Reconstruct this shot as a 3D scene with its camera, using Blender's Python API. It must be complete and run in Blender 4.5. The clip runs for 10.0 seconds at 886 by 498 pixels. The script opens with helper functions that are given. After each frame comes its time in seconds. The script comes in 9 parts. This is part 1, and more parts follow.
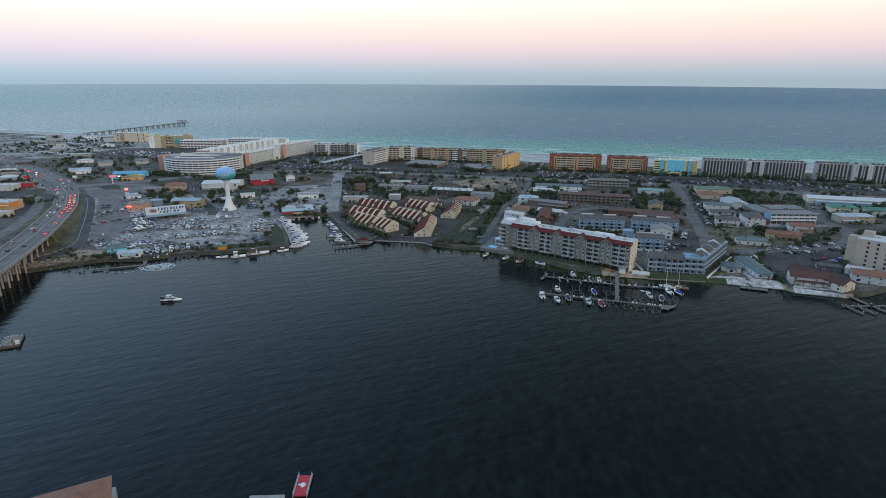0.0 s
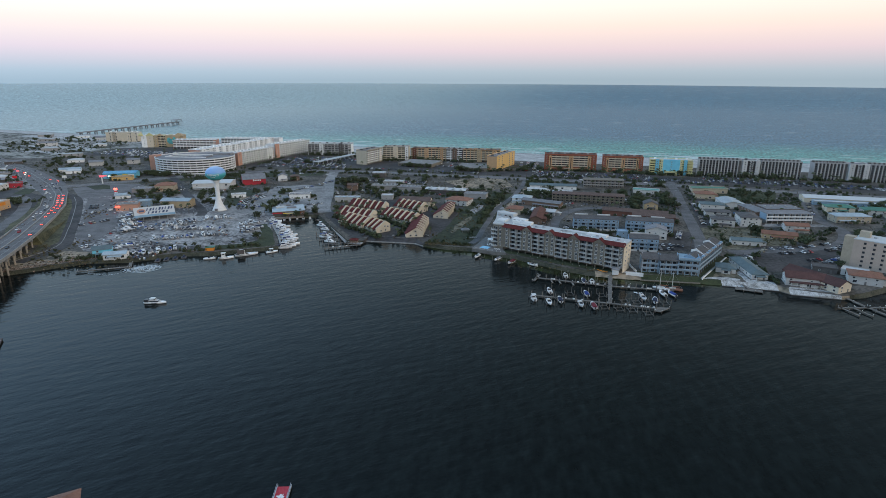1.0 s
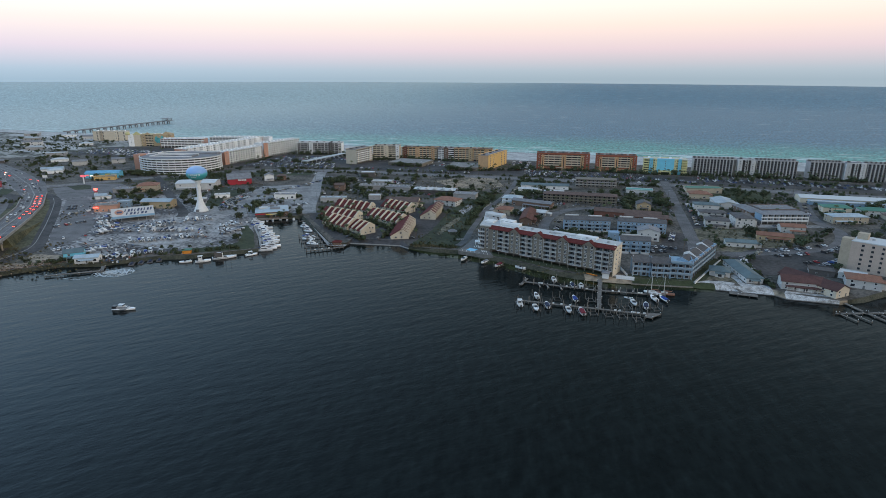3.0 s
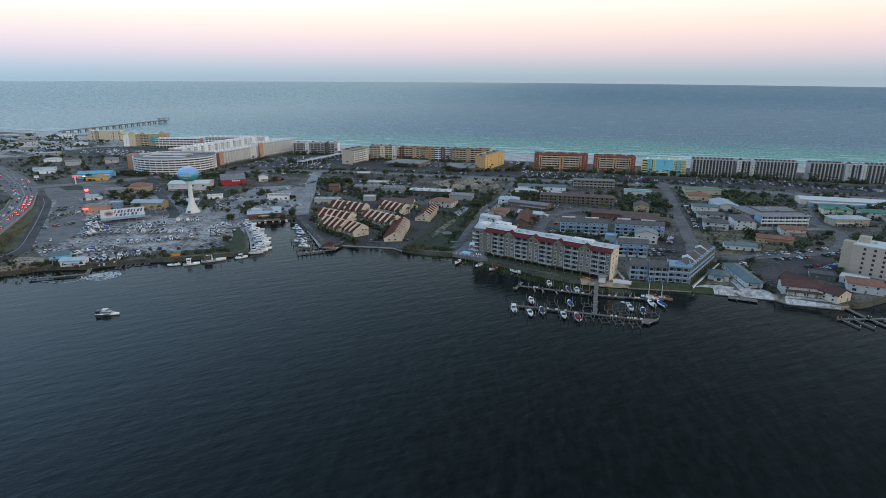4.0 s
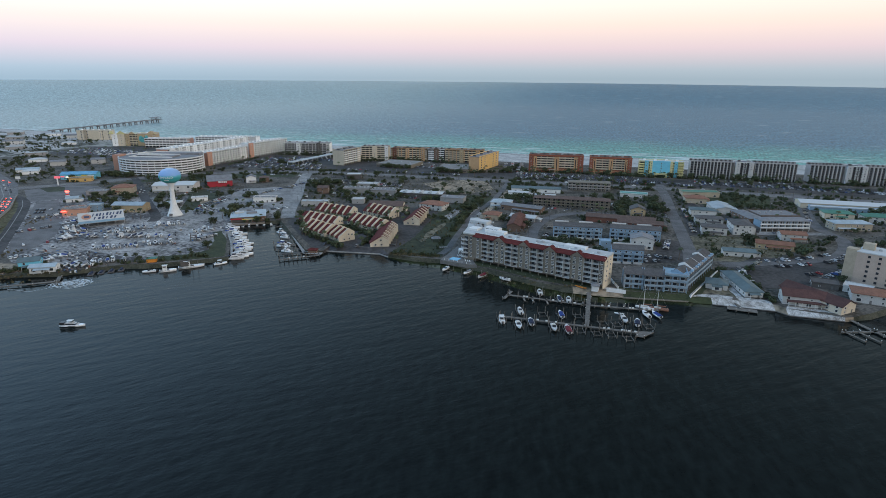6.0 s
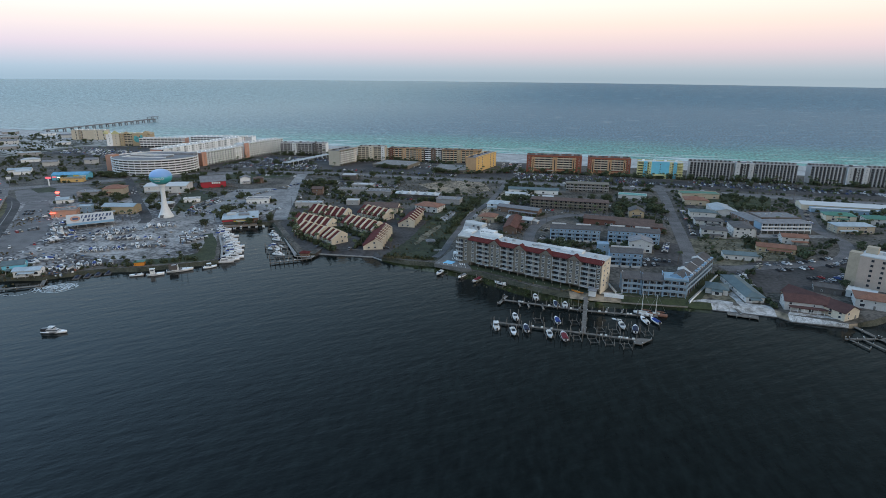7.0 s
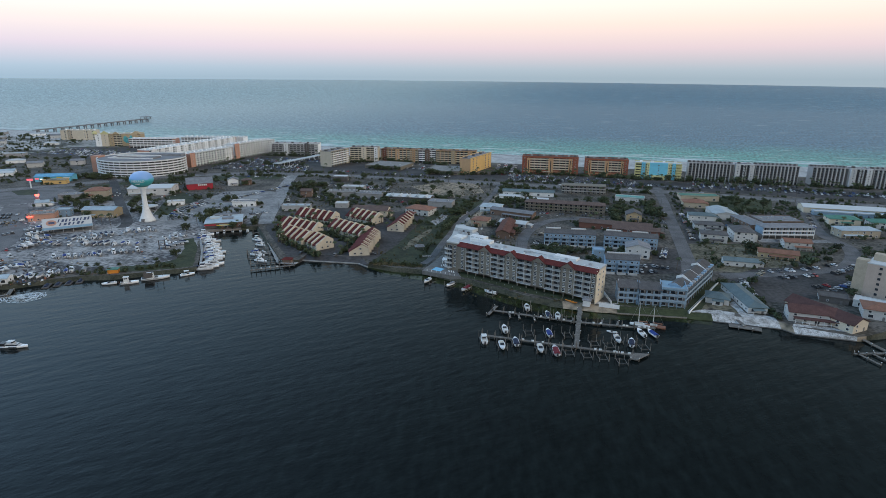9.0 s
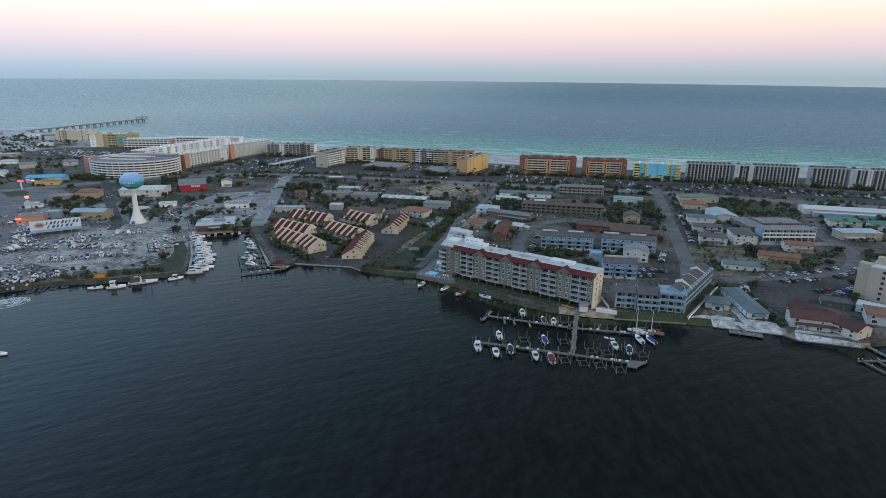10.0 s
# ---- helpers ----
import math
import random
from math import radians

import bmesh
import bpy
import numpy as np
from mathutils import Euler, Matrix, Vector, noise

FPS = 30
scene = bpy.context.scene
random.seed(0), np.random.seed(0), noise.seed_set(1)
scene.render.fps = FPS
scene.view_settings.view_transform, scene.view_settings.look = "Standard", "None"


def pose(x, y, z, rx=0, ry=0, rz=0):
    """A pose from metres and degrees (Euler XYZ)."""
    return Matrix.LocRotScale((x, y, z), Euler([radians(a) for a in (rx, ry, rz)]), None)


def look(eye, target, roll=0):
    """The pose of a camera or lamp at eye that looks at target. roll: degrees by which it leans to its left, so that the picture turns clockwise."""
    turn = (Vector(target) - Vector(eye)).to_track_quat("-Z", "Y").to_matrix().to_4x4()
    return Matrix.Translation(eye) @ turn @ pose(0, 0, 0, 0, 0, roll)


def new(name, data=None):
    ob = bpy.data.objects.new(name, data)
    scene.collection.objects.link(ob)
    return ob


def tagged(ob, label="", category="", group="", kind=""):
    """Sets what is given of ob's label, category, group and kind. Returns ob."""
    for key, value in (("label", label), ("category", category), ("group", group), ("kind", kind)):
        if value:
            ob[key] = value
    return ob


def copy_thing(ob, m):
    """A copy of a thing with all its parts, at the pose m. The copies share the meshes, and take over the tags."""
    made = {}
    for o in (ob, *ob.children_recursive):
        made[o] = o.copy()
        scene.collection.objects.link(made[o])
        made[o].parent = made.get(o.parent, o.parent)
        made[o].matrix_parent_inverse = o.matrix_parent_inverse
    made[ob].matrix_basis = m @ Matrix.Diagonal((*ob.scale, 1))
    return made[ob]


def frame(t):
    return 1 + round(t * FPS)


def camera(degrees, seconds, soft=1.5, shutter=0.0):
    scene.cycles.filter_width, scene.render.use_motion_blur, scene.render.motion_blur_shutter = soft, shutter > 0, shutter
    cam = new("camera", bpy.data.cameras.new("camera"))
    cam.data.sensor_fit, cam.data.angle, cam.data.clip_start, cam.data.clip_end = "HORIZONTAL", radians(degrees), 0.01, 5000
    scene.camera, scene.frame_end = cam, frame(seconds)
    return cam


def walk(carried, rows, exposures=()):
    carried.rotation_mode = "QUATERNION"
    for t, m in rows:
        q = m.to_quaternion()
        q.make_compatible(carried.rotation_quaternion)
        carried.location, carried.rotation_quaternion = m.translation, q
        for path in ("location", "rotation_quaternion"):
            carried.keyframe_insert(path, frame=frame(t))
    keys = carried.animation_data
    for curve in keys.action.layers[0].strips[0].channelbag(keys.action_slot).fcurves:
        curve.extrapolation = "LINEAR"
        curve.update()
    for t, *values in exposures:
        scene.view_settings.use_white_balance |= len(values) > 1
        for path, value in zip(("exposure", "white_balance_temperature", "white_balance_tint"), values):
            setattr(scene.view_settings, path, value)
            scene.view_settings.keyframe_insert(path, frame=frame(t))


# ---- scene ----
cam = camera(75.9, 10.0, soft=0.75)
PATH = [
    (0, (-15.09, -7.62, 126.14), (-27.69, 87.48, 97.74), -0.0),
    (0.5, (-13.23, -4.18, 125.86), (-25.58, 90.87, 97.36), -0.0),
    (1, (-11.37, -0.68, 125.52), (-23.52, 94.37, 97.02), -0.0),
    (1.5, (-9.8, 3.06, 125.23), (-21.7, 98.16, 96.63), -0.0),
    (2, (-8.22, 6.78, 124.73), (-20.02, 101.88, 96.13), 0.0),
    (2.5, (-6.61, 10.44, 124.3), (-18.21, 105.54, 95.65), 0.0),
    (4, (-2.0, 22.78, 123.79), (-13.45, 117.88, 95.09), 0.1),
    (4.5, (-0.65, 27.06, 123.79), (-12.0, 122.16, 95.14), 0.2),
    (5, (0.65, 31.27, 123.79), (-10.75, 126.37, 95.09), 0.2),
    (5.5, (2.06, 35.66, 123.75), (-9.19, 130.76, 95.0), 0.2),
    (7, (5.68, 48.98, 123.6), (-5.32, 144.13, 94.75), 0.3),
    (7.5, (6.96, 53.48, 123.48), (-3.99, 148.63, 94.68), 0.3),
    (8, (8.12, 58.1, 123.36), (-2.78, 153.25, 94.51), 0.2),
    (8.5, (9.32, 62.55, 123.28), (-1.48, 157.65, 94.43), 0.3),
    (9, (10.53, 66.85, 123.15), (-0.27, 161.95, 94.25), 0.3),
    (9.5, (11.72, 71.01, 123.05), (1.02, 166.16, 94.15), 0.3),
    (10, (12.78, 75.04, 122.99), (2.13, 170.19, 94.09), 0.3),
]
walk(cam, [(t, look(eye, target, roll)) for t, eye, target, roll in PATH], exposures=((0, 0.17), (10, 0.17)))

# ---- sky and light ----
world = bpy.data.worlds.new("dusk_sky")
scene.world = world
world.use_nodes = True
wt = world.node_tree
wt.nodes.clear()
w_out = wt.nodes.new("ShaderNodeOutputWorld")
w_bg = wt.nodes.new("ShaderNodeBackground")
w_co = wt.nodes.new("ShaderNodeTexCoord")
w_sep = wt.nodes.new("ShaderNodeSeparateXYZ")
w_ramp = wt.nodes.new("ShaderNodeValToRGB")
w_side = wt.nodes.new("ShaderNodeMapRange")
w_warm = wt.nodes.new("ShaderNodeMix")
w_mul = wt.nodes.new("ShaderNodeMix")
SKY = [(0.0, (0.31, 0.41, 0.50)), (0.014, (0.38, 0.47, 0.56)), (0.046, (0.68, 0.585, 0.65)), (0.083, (0.87, 0.74, 0.69)),
       (0.14, (0.98, 0.97, 0.92)), (0.21, (0.48, 0.59, 0.66)), (0.40, (0.245, 0.355, 0.46)), (0.58, (0.19, 0.27, 0.36)), (1.0, (0.12, 0.20, 0.34))]
els = w_ramp.color_ramp.elements
while len(els) < len(SKY):
    els.new(0.5)
for e, (p, c) in zip(els, SKY):
    e.position, e.color = p, (*c, 1)
wt.links.new(w_co.outputs["Generated"], w_sep.inputs[0])
wt.links.new(w_sep.outputs["Z"], w_ramp.inputs[0])
wt.links.new(w_sep.outputs["X"], w_side.inputs["Value"])
w_side.interpolation_type = "SMOOTHSTEP"
w_side.inputs["From Min"].default_value, w_side.inputs["From Max"].default_value = -1.0, 0.26
w_warm.data_type = w_mul.data_type = "RGBA"
w_warm.inputs[6].default_value, w_warm.inputs[7].default_value = (1.10, 1.16, 1.20, 1), (1.10, 1.05, 1.0, 1)
wt.links.new(w_side.outputs["Result"], w_warm.inputs[0])
w_mul.blend_type = "MULTIPLY"
w_mul.inputs[0].default_value = 1.0
wt.links.new(w_ramp.outputs[0], w_mul.inputs[6])
wt.links.new(w_warm.outputs[2], w_mul.inputs[7])
# the upper sky is brighter and bluer towards the east
w_east, w_high, w_up = wt.nodes.new("ShaderNodeMix"), wt.nodes.new("ShaderNodeMapRange"), wt.nodes.new("ShaderNodeMix")
w_east.data_type = w_up.data_type = "RGBA"
w_east.inputs[6].default_value, w_east.inputs[7].default_value = (3.15, 3.55, 4.0, 1), (0.72, 0.735, 0.715, 1)
w_high.interpolation_type = "SMOOTHSTEP"
w_high.inputs["From Min"].default_value, w_high.inputs["From Max"].default_value = 0.15, 0.5
w_up.blend_type = "MULTIPLY"
wt.links.new(w_side.outputs["Result"], w_east.inputs[0])
wt.links.new(w_sep.outputs["Z"], w_high.inputs["Value"])
wt.links.new(w_high.outputs["Result"], w_up.inputs[0])
wt.links.new(w_mul.outputs[2], w_up.inputs[6])
wt.links.new(w_east.outputs[2], w_up.inputs[7])
wt.links.new(w_up.outputs[2], w_bg.inputs["Color"])
w_bg.inputs["Strength"].default_value = 1.0
wt.links.new(w_bg.outputs[0], w_out.inputs[0])

sun = new("afterglow", bpy.data.lights.new("afterglow", "SUN"))
sun.data.energy, sun.data.angle, sun.data.color = 1.05, radians(40), (1.0, 0.925, 0.87)
sun.matrix_world = look((260, -120, 170), (0, 0, 0))


# ---- materials ----
def material(name, color, rough=0.8, vary=0.25, scale=0.4, bump=0.0, metal=0.0, fine=6.0, tint=None, random_tint=0.0, glow=None, spec=0.5, sharp=1.0):
    """Base colour with stains of two sizes, in metres."""
    m = bpy.data.materials.new(name)
    m.use_nodes = True
    nt = m.node_tree
    b = nt.nodes["Principled BSDF"]
    b.inputs["Roughness"].default_value, b.inputs["Metallic"].default_value = rough, metal
    b.inputs["Specular IOR Level"].default_value = spec
    if glow:
        b.inputs["Emission Color"].default_value, b.inputs["Emission Strength"].default_value = (*color, 1), glow
    co = nt.nodes.new("ShaderNodeTexCoord")
    n1, n2 = nt.nodes.new("ShaderNodeTexNoise"), nt.nodes.new("ShaderNodeTexNoise")
    n1.inputs["Scale"].default_value, n2.inputs["Scale"].default_value = scale, scale * fine
    n1.inputs["Detail"].default_value, n2.inputs["Detail"].default_value = 4, 3
    for n in (n1, n2):
        nt.links.new(co.outputs["Object"], n.inputs["Vector"])
    add = nt.nodes.new("ShaderNodeMath")
    add.operation = "ADD"
    nt.links.new(n1.outputs[0], add.inputs[0])
    nt.links.new(n2.outputs[0], add.inputs[1])
    rng = nt.nodes.new("ShaderNodeMapRange")
    rng.inputs["From Min"].default_value, rng.inputs["From Max"].default_value = 1 - 0.3 / sharp, 1 + 0.3 / sharp
    nt.links.new(add.outputs[0], rng.inputs["Value"])
    mix = nt.nodes.new("ShaderNodeMix")
    mix.data_type = "RGBA"
    other = tint or tuple(min(1, c * (1 + vary)) for c in color)
    mix.inputs[6].default_value = (*[c * (1 - vary) for c in color], 1)
    mix.inputs[7].default_value = (*other, 1)
    nt.links.new(rng.outputs["Result"], mix.inputs[0])
    last = mix.outputs[2]
    if random_tint:
        info, hsv, mr = nt.nodes.new("ShaderNodeObjectInfo"), nt.nodes.new("ShaderNodeHueSaturation"), nt.nodes.new("ShaderNodeMapRange")
        mr.inputs["To Min"].default_value, mr.inputs["To Max"].default_value = 1 - random_tint, 1 + random_tint
        nt.links.new(info.outputs["Random"], mr.inputs["Value"])
        nt.links.new(mr.outputs["Result"], hsv.inputs["Value"])
        nt.links.new(last, hsv.inputs["Color"])
        last = hsv.outputs["Color"]
    nt.links.new(last, b.inputs["Base Color"])
    if bump:
        bp = nt.nodes.new("ShaderNodeBump")
        bp.inputs["Strength"].default_value, bp.inputs["Distance"].default_value = 0.6, bump
        nt.links.new(add.outputs[0], bp.inputs["Height"])
        nt.links.new(bp.outputs[0], b.inputs["Normal"])
    return m


def water_material(name, deep, shallow, reach, rough, waves, ior=1.33, chop=0.0, pale=None, foam=0.0):
    """Sea water: waves of several lengths as relief; clearer and greener over the sand near the object's own x axis."""
    m = bpy.data.materials.new(name)
    m.use_nodes = True
    nt = m.node_tree
    b = nt.nodes["Principled BSDF"]
    b.inputs["Roughness"].default_value = rough
    b.inputs["IOR"].default_value = ior
    co, sep = nt.nodes.new("ShaderNodeTexCoord"), nt.nodes.new("ShaderNodeSeparateXYZ")
    nt.links.new(co.outputs["Object"], sep.inputs[0])
    patch = nt.nodes.new("ShaderNodeTexNoise")
    patch.inputs["Scale"].default_value, patch.inputs["Detail"].default_value = 0.006, 4
    nt.links.new(co.outputs["Object"], patch.inputs["Vector"])
    ofs = nt.nodes.new("ShaderNodeMath")
    ofs.operation = "MULTIPLY_ADD"
    ofs.inputs[1].default_value, ofs.inputs[2].default_value = reach * 0.5, -reach * 0.25
    nt.links.new(patch.outputs[0], ofs.inputs[0])
    dist = nt.nodes.new("ShaderNodeMath")
    nt.links.new(sep.outputs["Y"], dist.inputs[0])
    nt.links.new(ofs.outputs[0], dist.inputs[1])
    rng = nt.nodes.new("ShaderNodeMapRange")
    rng.interpolation_type = "SMOOTHERSTEP"
    rng.inputs["From Max"].default_value = reach
    nt.links.new(dist.outputs[0], rng.inputs["Value"])
    mix = nt.nodes.new("ShaderNodeMix")
    mix.data_type = "RGBA"
    mix.inputs[6].default_value, mix.inputs[7].default_value = (*shallow, 1), (*deep, 1)
    nt.links.new(rng.outputs["Result"], mix.inputs[0])
    out = mix.outputs[2]
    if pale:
        # sky glow on the eastern sea put into the colour, with the inlet's paler shallows
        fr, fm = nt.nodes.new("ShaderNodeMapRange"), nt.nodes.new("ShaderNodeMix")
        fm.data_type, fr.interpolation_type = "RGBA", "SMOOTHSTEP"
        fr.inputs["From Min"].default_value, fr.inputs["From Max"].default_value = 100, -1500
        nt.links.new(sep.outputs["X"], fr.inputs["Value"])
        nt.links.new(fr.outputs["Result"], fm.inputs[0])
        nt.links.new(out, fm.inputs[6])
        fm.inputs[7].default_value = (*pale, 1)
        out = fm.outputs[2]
    if chop:
        for scale, stretch, turn in ((0.045, 4.0, 4), (0.08, 3.0, -6), (0.12, 2.5, 5), (0.2, 2.0, 3)):
            mp, n, mr, mm = (nt.nodes.new("ShaderNode" + k) for k in ("Mapping", "TexNoise", "MapRange", "Mix"))
            mp.inputs["Rotation"].default_value[2] = radians(turn)
            mp.inputs["Scale"].default_value = (scale * stretch, scale, scale)
            n.inputs["Scale"].default_value, n.inputs["Detail"].default_value = 1.0, 4.0
            mr.inputs["From Min"].default_value, mr.inputs["From Max"].default_value = 0.36, 0.64
            mr.inputs["To Min"].default_value, mr.inputs["To Max"].default_value = 1 - chop, 1 + chop
            mm.data_type, mm.blend_type = "RGBA", "MULTIPLY"
            mm.inputs[0].default_value = 1.0
            nt.links.new(co.outputs["Object"], mp.inputs["Vector"])
            nt.links.new(mp.outputs[0], n.inputs["Vector"])
            nt.links.new(n.outputs[0], mr.inputs["Value"])
            nt.links.new(out, mm.inputs[6])
            nt.links.new(mr.outputs["Result"], mm.inputs[7])
            out = mm.outputs[2]
    if foam:
        # broken crests and drifting foam, thickest where the waves break
        near, lines, thr, fmix = (nt.nodes.new("ShaderNode" + k) for k in ("MapRange", "TexNoise", "MapRange", "Mix"))
        near.inputs["From Min"].default_value, near.inputs["From Max"].default_value = 10, 190
        near.inputs["To Min"].default_value, near.inputs["To Max"].default_value = 0.2, -0.02
        nt.links.new(sep.outputs["Y"], near.inputs["Value"])
        mp, sm = nt.nodes.new("ShaderNodeMapping"), nt.nodes.new("ShaderNodeMath")
        mp.inputs["Scale"].default_value = (0.012, 0.075, 1)
        lines.inputs["Scale"].default_value, lines.inputs["Detail"].default_value = 1.0, 6.0
        nt.links.new(co.outputs["Object"], mp.inputs["Vector"])
        nt.links.new(mp.outputs[0], lines.inputs["Vector"])
        nt.links.new(lines.outputs[0], sm.inputs[0])
        nt.links.new(near.outputs["Result"], sm.inputs[1])
        thr.inputs["From Min"].default_value, thr.inputs["From Max"].default_value = 0.60, 0.76
        thr.inputs["To Max"].default_value = foam
        nt.links.new(sm.outputs[0], thr.inputs["Value"])
        fmix.data_type = "RGBA"
        nt.links.new(thr.outputs["Result"], fmix.inputs[0])
        nt.links.new(out, fmix.inputs[6])
        fmix.inputs[7].default_value = (0.62, 0.68, 0.70, 1)
        out = fmix.outputs[2]
    nt.links.new(out, b.inputs["Base Color"])
    last = None
    for scale, stretch, turn, depth in waves:
        mp, n = nt.nodes.new("ShaderNodeMapping"), nt.nodes.new("ShaderNodeTexNoise")
        mp.inputs["Rotation"].default_value[2] = radians(turn)
        mp.vector_type = "TEXTURE"
        mp.inputs["Scale"].default_value = (1 / (scale * stretch), 1 / scale, 1 / scale)
        nt.links.new(co.outputs["Object"], mp.inputs["Vector"])
        nt.links.new(mp.outputs[0], n.inputs["Vector"])
        n.inputs["Scale"].default_value, n.inputs["Detail"].default_value = 1.0, 2.0
        bp = nt.nodes.new("ShaderNodeBump")
        bp.inputs["Strength"].default_value, bp.inputs["Distance"].default_value = 1.0, depth
        nt.links.new(n.outputs[0], bp.inputs["Height"])
        if last:
            nt.links.new(last, bp.inputs["Normal"])
        last = bp.outputs[0]
    nt.links.new(last, b.inputs["Normal"])
    return m


M = {}


def add_mat(key, *a, **k):
    if key.endswith(("_wall", "_roof")):
        k.setdefault("random_tint", 0.12)
    M[key] = material(key, *a, **k)


add_mat("ground", (0.051, 0.049, 0.035), 0.95, 0.5, 0.06, tint=(0.145, 0.126, 0.106), sharp=1.5, fine=8.0)
add_mat("grass", (0.030, 0.044, 0.015), 0.95, 0.45, 0.12, tint=(0.060, 0.072, 0.030))
add_mat("rough_grass", (0.023, 0.034, 0.013), 0.95, 0.45, 0.06, tint=(0.050, 0.060, 0.027), sharp=1.4)
add_mat("verge_grass", (0.06, 0.063, 0.026), 0.95, 0.4, 0.09, tint=(0.125, 0.115, 0.058), sharp=1.5)
add_mat("dry_grass", (0.075, 0.068, 0.036), 0.95, 0.4, 0.08, tint=(0.20, 0.175, 0.12), sharp=1.6)
add_mat("asphalt", (0.036, 0.0335, 0.0325), 0.9, 0.4, 0.045, tint=(0.076, 0.069, 0.066), sharp=1.4, fine=9.0)
add_mat("road", (0.127, 0.120, 0.118), 0.9, 0.28, 0.1, tint=(0.182, 0.173, 0.169), sharp=1.4, fine=12.0)
add_mat("terrace_paving", (0.165, 0.158, 0.145), 0.9, 0.3, 0.4, tint=(0.22, 0.21, 0.195))
add_mat("street", (0.108, 0.103, 0.102), 0.9, 0.3, 0.1, tint=(0.160, 0.153, 0.151), sharp=1.4, fine=12.0)
add_mat("concrete", (0.30, 0.29, 0.275), 0.9, 0.25, 0.3)
add_mat("pier_concrete", (0.34, 0.29, 0.23), 0.9, 0.3, 0.3)
add_mat("gravel", (0.20, 0.19, 0.178), 0.95, 0.4, 0.07, tint=(0.44, 0.42, 0.40), sharp=1.6)
add_mat("worn_asphalt", (0.115, 0.108, 0.108), 0.92, 0.45, 0.032, tint=(0.325, 0.308, 0.295), sharp=2.4, fine=11.0)
add_mat("pale_road", (0.215, 0.21, 0.206), 0.92, 0.3, 0.06, tint=(0.31, 0.305, 0.295), sharp=1.5, fine=9.0)
add_mat("patchy_sand", (0.34, 0.325, 0.295), 0.95, 0.4, 0.3, tint=(0.60, 0.59, 0.57), sharp=1.5)
add_mat("sky_roof", (0.20, 0.31, 0.39), 0.7, 0.15, 0.3)
add_mat("foam", (0.40, 0.47, 0.50), 0.7, 0.3, 0.4, tint=(0.74, 0.78, 0.79))
add_mat("dune", (0.052, 0.054, 0.037), 0.95, 0.3, 0.022, tint=(0.32, 0.31, 0.28), sharp=2.5)
add_mat("rubble", (0.12, 0.075, 0.05), 0.95, 0.5, 0.35, tint=(0.40, 0.31, 0.24), sharp=2.0)
add_mat("slate_blue", (0.275, 0.36, 0.435), 0.8, 0.12, 0.3)
add_mat("sand", (0.40, 0.395, 0.375), 0.95, 0.3, 0.05, bump=0.1, tint=(0.54, 0.535, 0.515), sharp=1.3)
add_mat("dirt", (0.13, 0.115, 0.08), 0.95, 0.4, 0.05, tint=(0.37, 0.29, 0.205), sharp=1.8)
add_mat("shore", (0.032, 0.038, 0.02), 0.95, 0.45, 0.15, tint=(0.09, 0.085, 0.058))
add_mat("white_paint", (0.72, 0.72, 0.70), 0.6, 0.1, 0.5)
add_mat("line_paint", (0.38, 0.38, 0.36), 0.8, 0.2, 0.8)
add_mat("white_roof", (0.61, 0.625, 0.62), 0.7, 0.16, 0.12, tint=(0.50, 0.51, 0.50), sharp=1.3)
add_mat("metal_roof", (0.36, 0.42, 0.45), 0.5, 0.2, 0.2)
add_mat("grey_roof", (0.21, 0.21, 0.215), 0.9, 0.25, 0.3)
add_mat("deck_roof", (0.24, 0.23, 0.215), 0.9, 0.2, 0.12, sharp=1.5)
add_mat("dark_roof", (0.095, 0.09, 0.088), 0.9, 0.3, 0.3)
add_mat("brown_roof", (0.12, 0.08, 0.066), 0.9, 0.3, 0.3)
add_mat("red_roof", (0.118, 0.029, 0.026), 0.9, 0.3, 0.3, spec=0.2)
add_mat("red_tile_roof", (0.13, 0.062, 0.048), 0.9, 0.35, 0.35, spec=0.2)
add_mat("maroon_roof", (0.09, 0.04, 0.034), 0.85, 0.3, 0.3)
add_mat("orange_roof", (0.24, 0.115, 0.075), 0.85, 0.25, 0.3)
add_mat("green_roof", (0.07, 0.19, 0.14), 0.7, 0.2, 0.3)
add_mat("blue_roof", (0.11, 0.150, 0.156), 0.7, 0.2, 0.2)
add_mat("bright_blue_roof", (0.13, 0.38, 0.58), 0.6, 0.3, 0.25)
add_mat("pier_grey", (0.22, 0.23, 0.24), 0.9, 0.2, 0.3)
add_mat("teal_roof", (0.13, 0.36, 0.33), 0.7, 0.2, 0.2)
add_mat("tan_wall", (0.42, 0.35, 0.26), 0.85, 0.12, 0.25)
add_mat("taupe_wall", (0.208, 0.184, 0.146), 0.85, 0.15, 0.25)
add_mat("cream_wall", (0.60, 0.52, 0.40), 0.85, 0.1, 0.25)
add_mat("white_wall", (0.80, 0.795, 0.775), 0.85, 0.1, 0.25)
# off-white paint, also the dimmed copy of white_wall for the darker western side
add_mat("offwhite_dim_wall", (0.54, 0.525, 0.50), 0.85, 0.12, 0.25)
add_mat("grey_wall", (0.33, 0.32, 0.31), 0.85, 0.15, 0.25)
add_mat("pale_grey_wall", (0.42, 0.405, 0.39), 0.85, 0.12, 0.25)
add_mat("dark_wall", (0.10, 0.09, 0.085), 0.85, 0.2, 0.25)
add_mat("brown_wall", (0.17, 0.11, 0.08), 0.85, 0.2, 0.25)
add_mat("brick_red_wall", (0.18, 0.078, 0.055), 0.85, 0.2, 0.25)
add_mat("blue_wall", (0.26, 0.37, 0.475), 0.8, 0.12, 0.25)
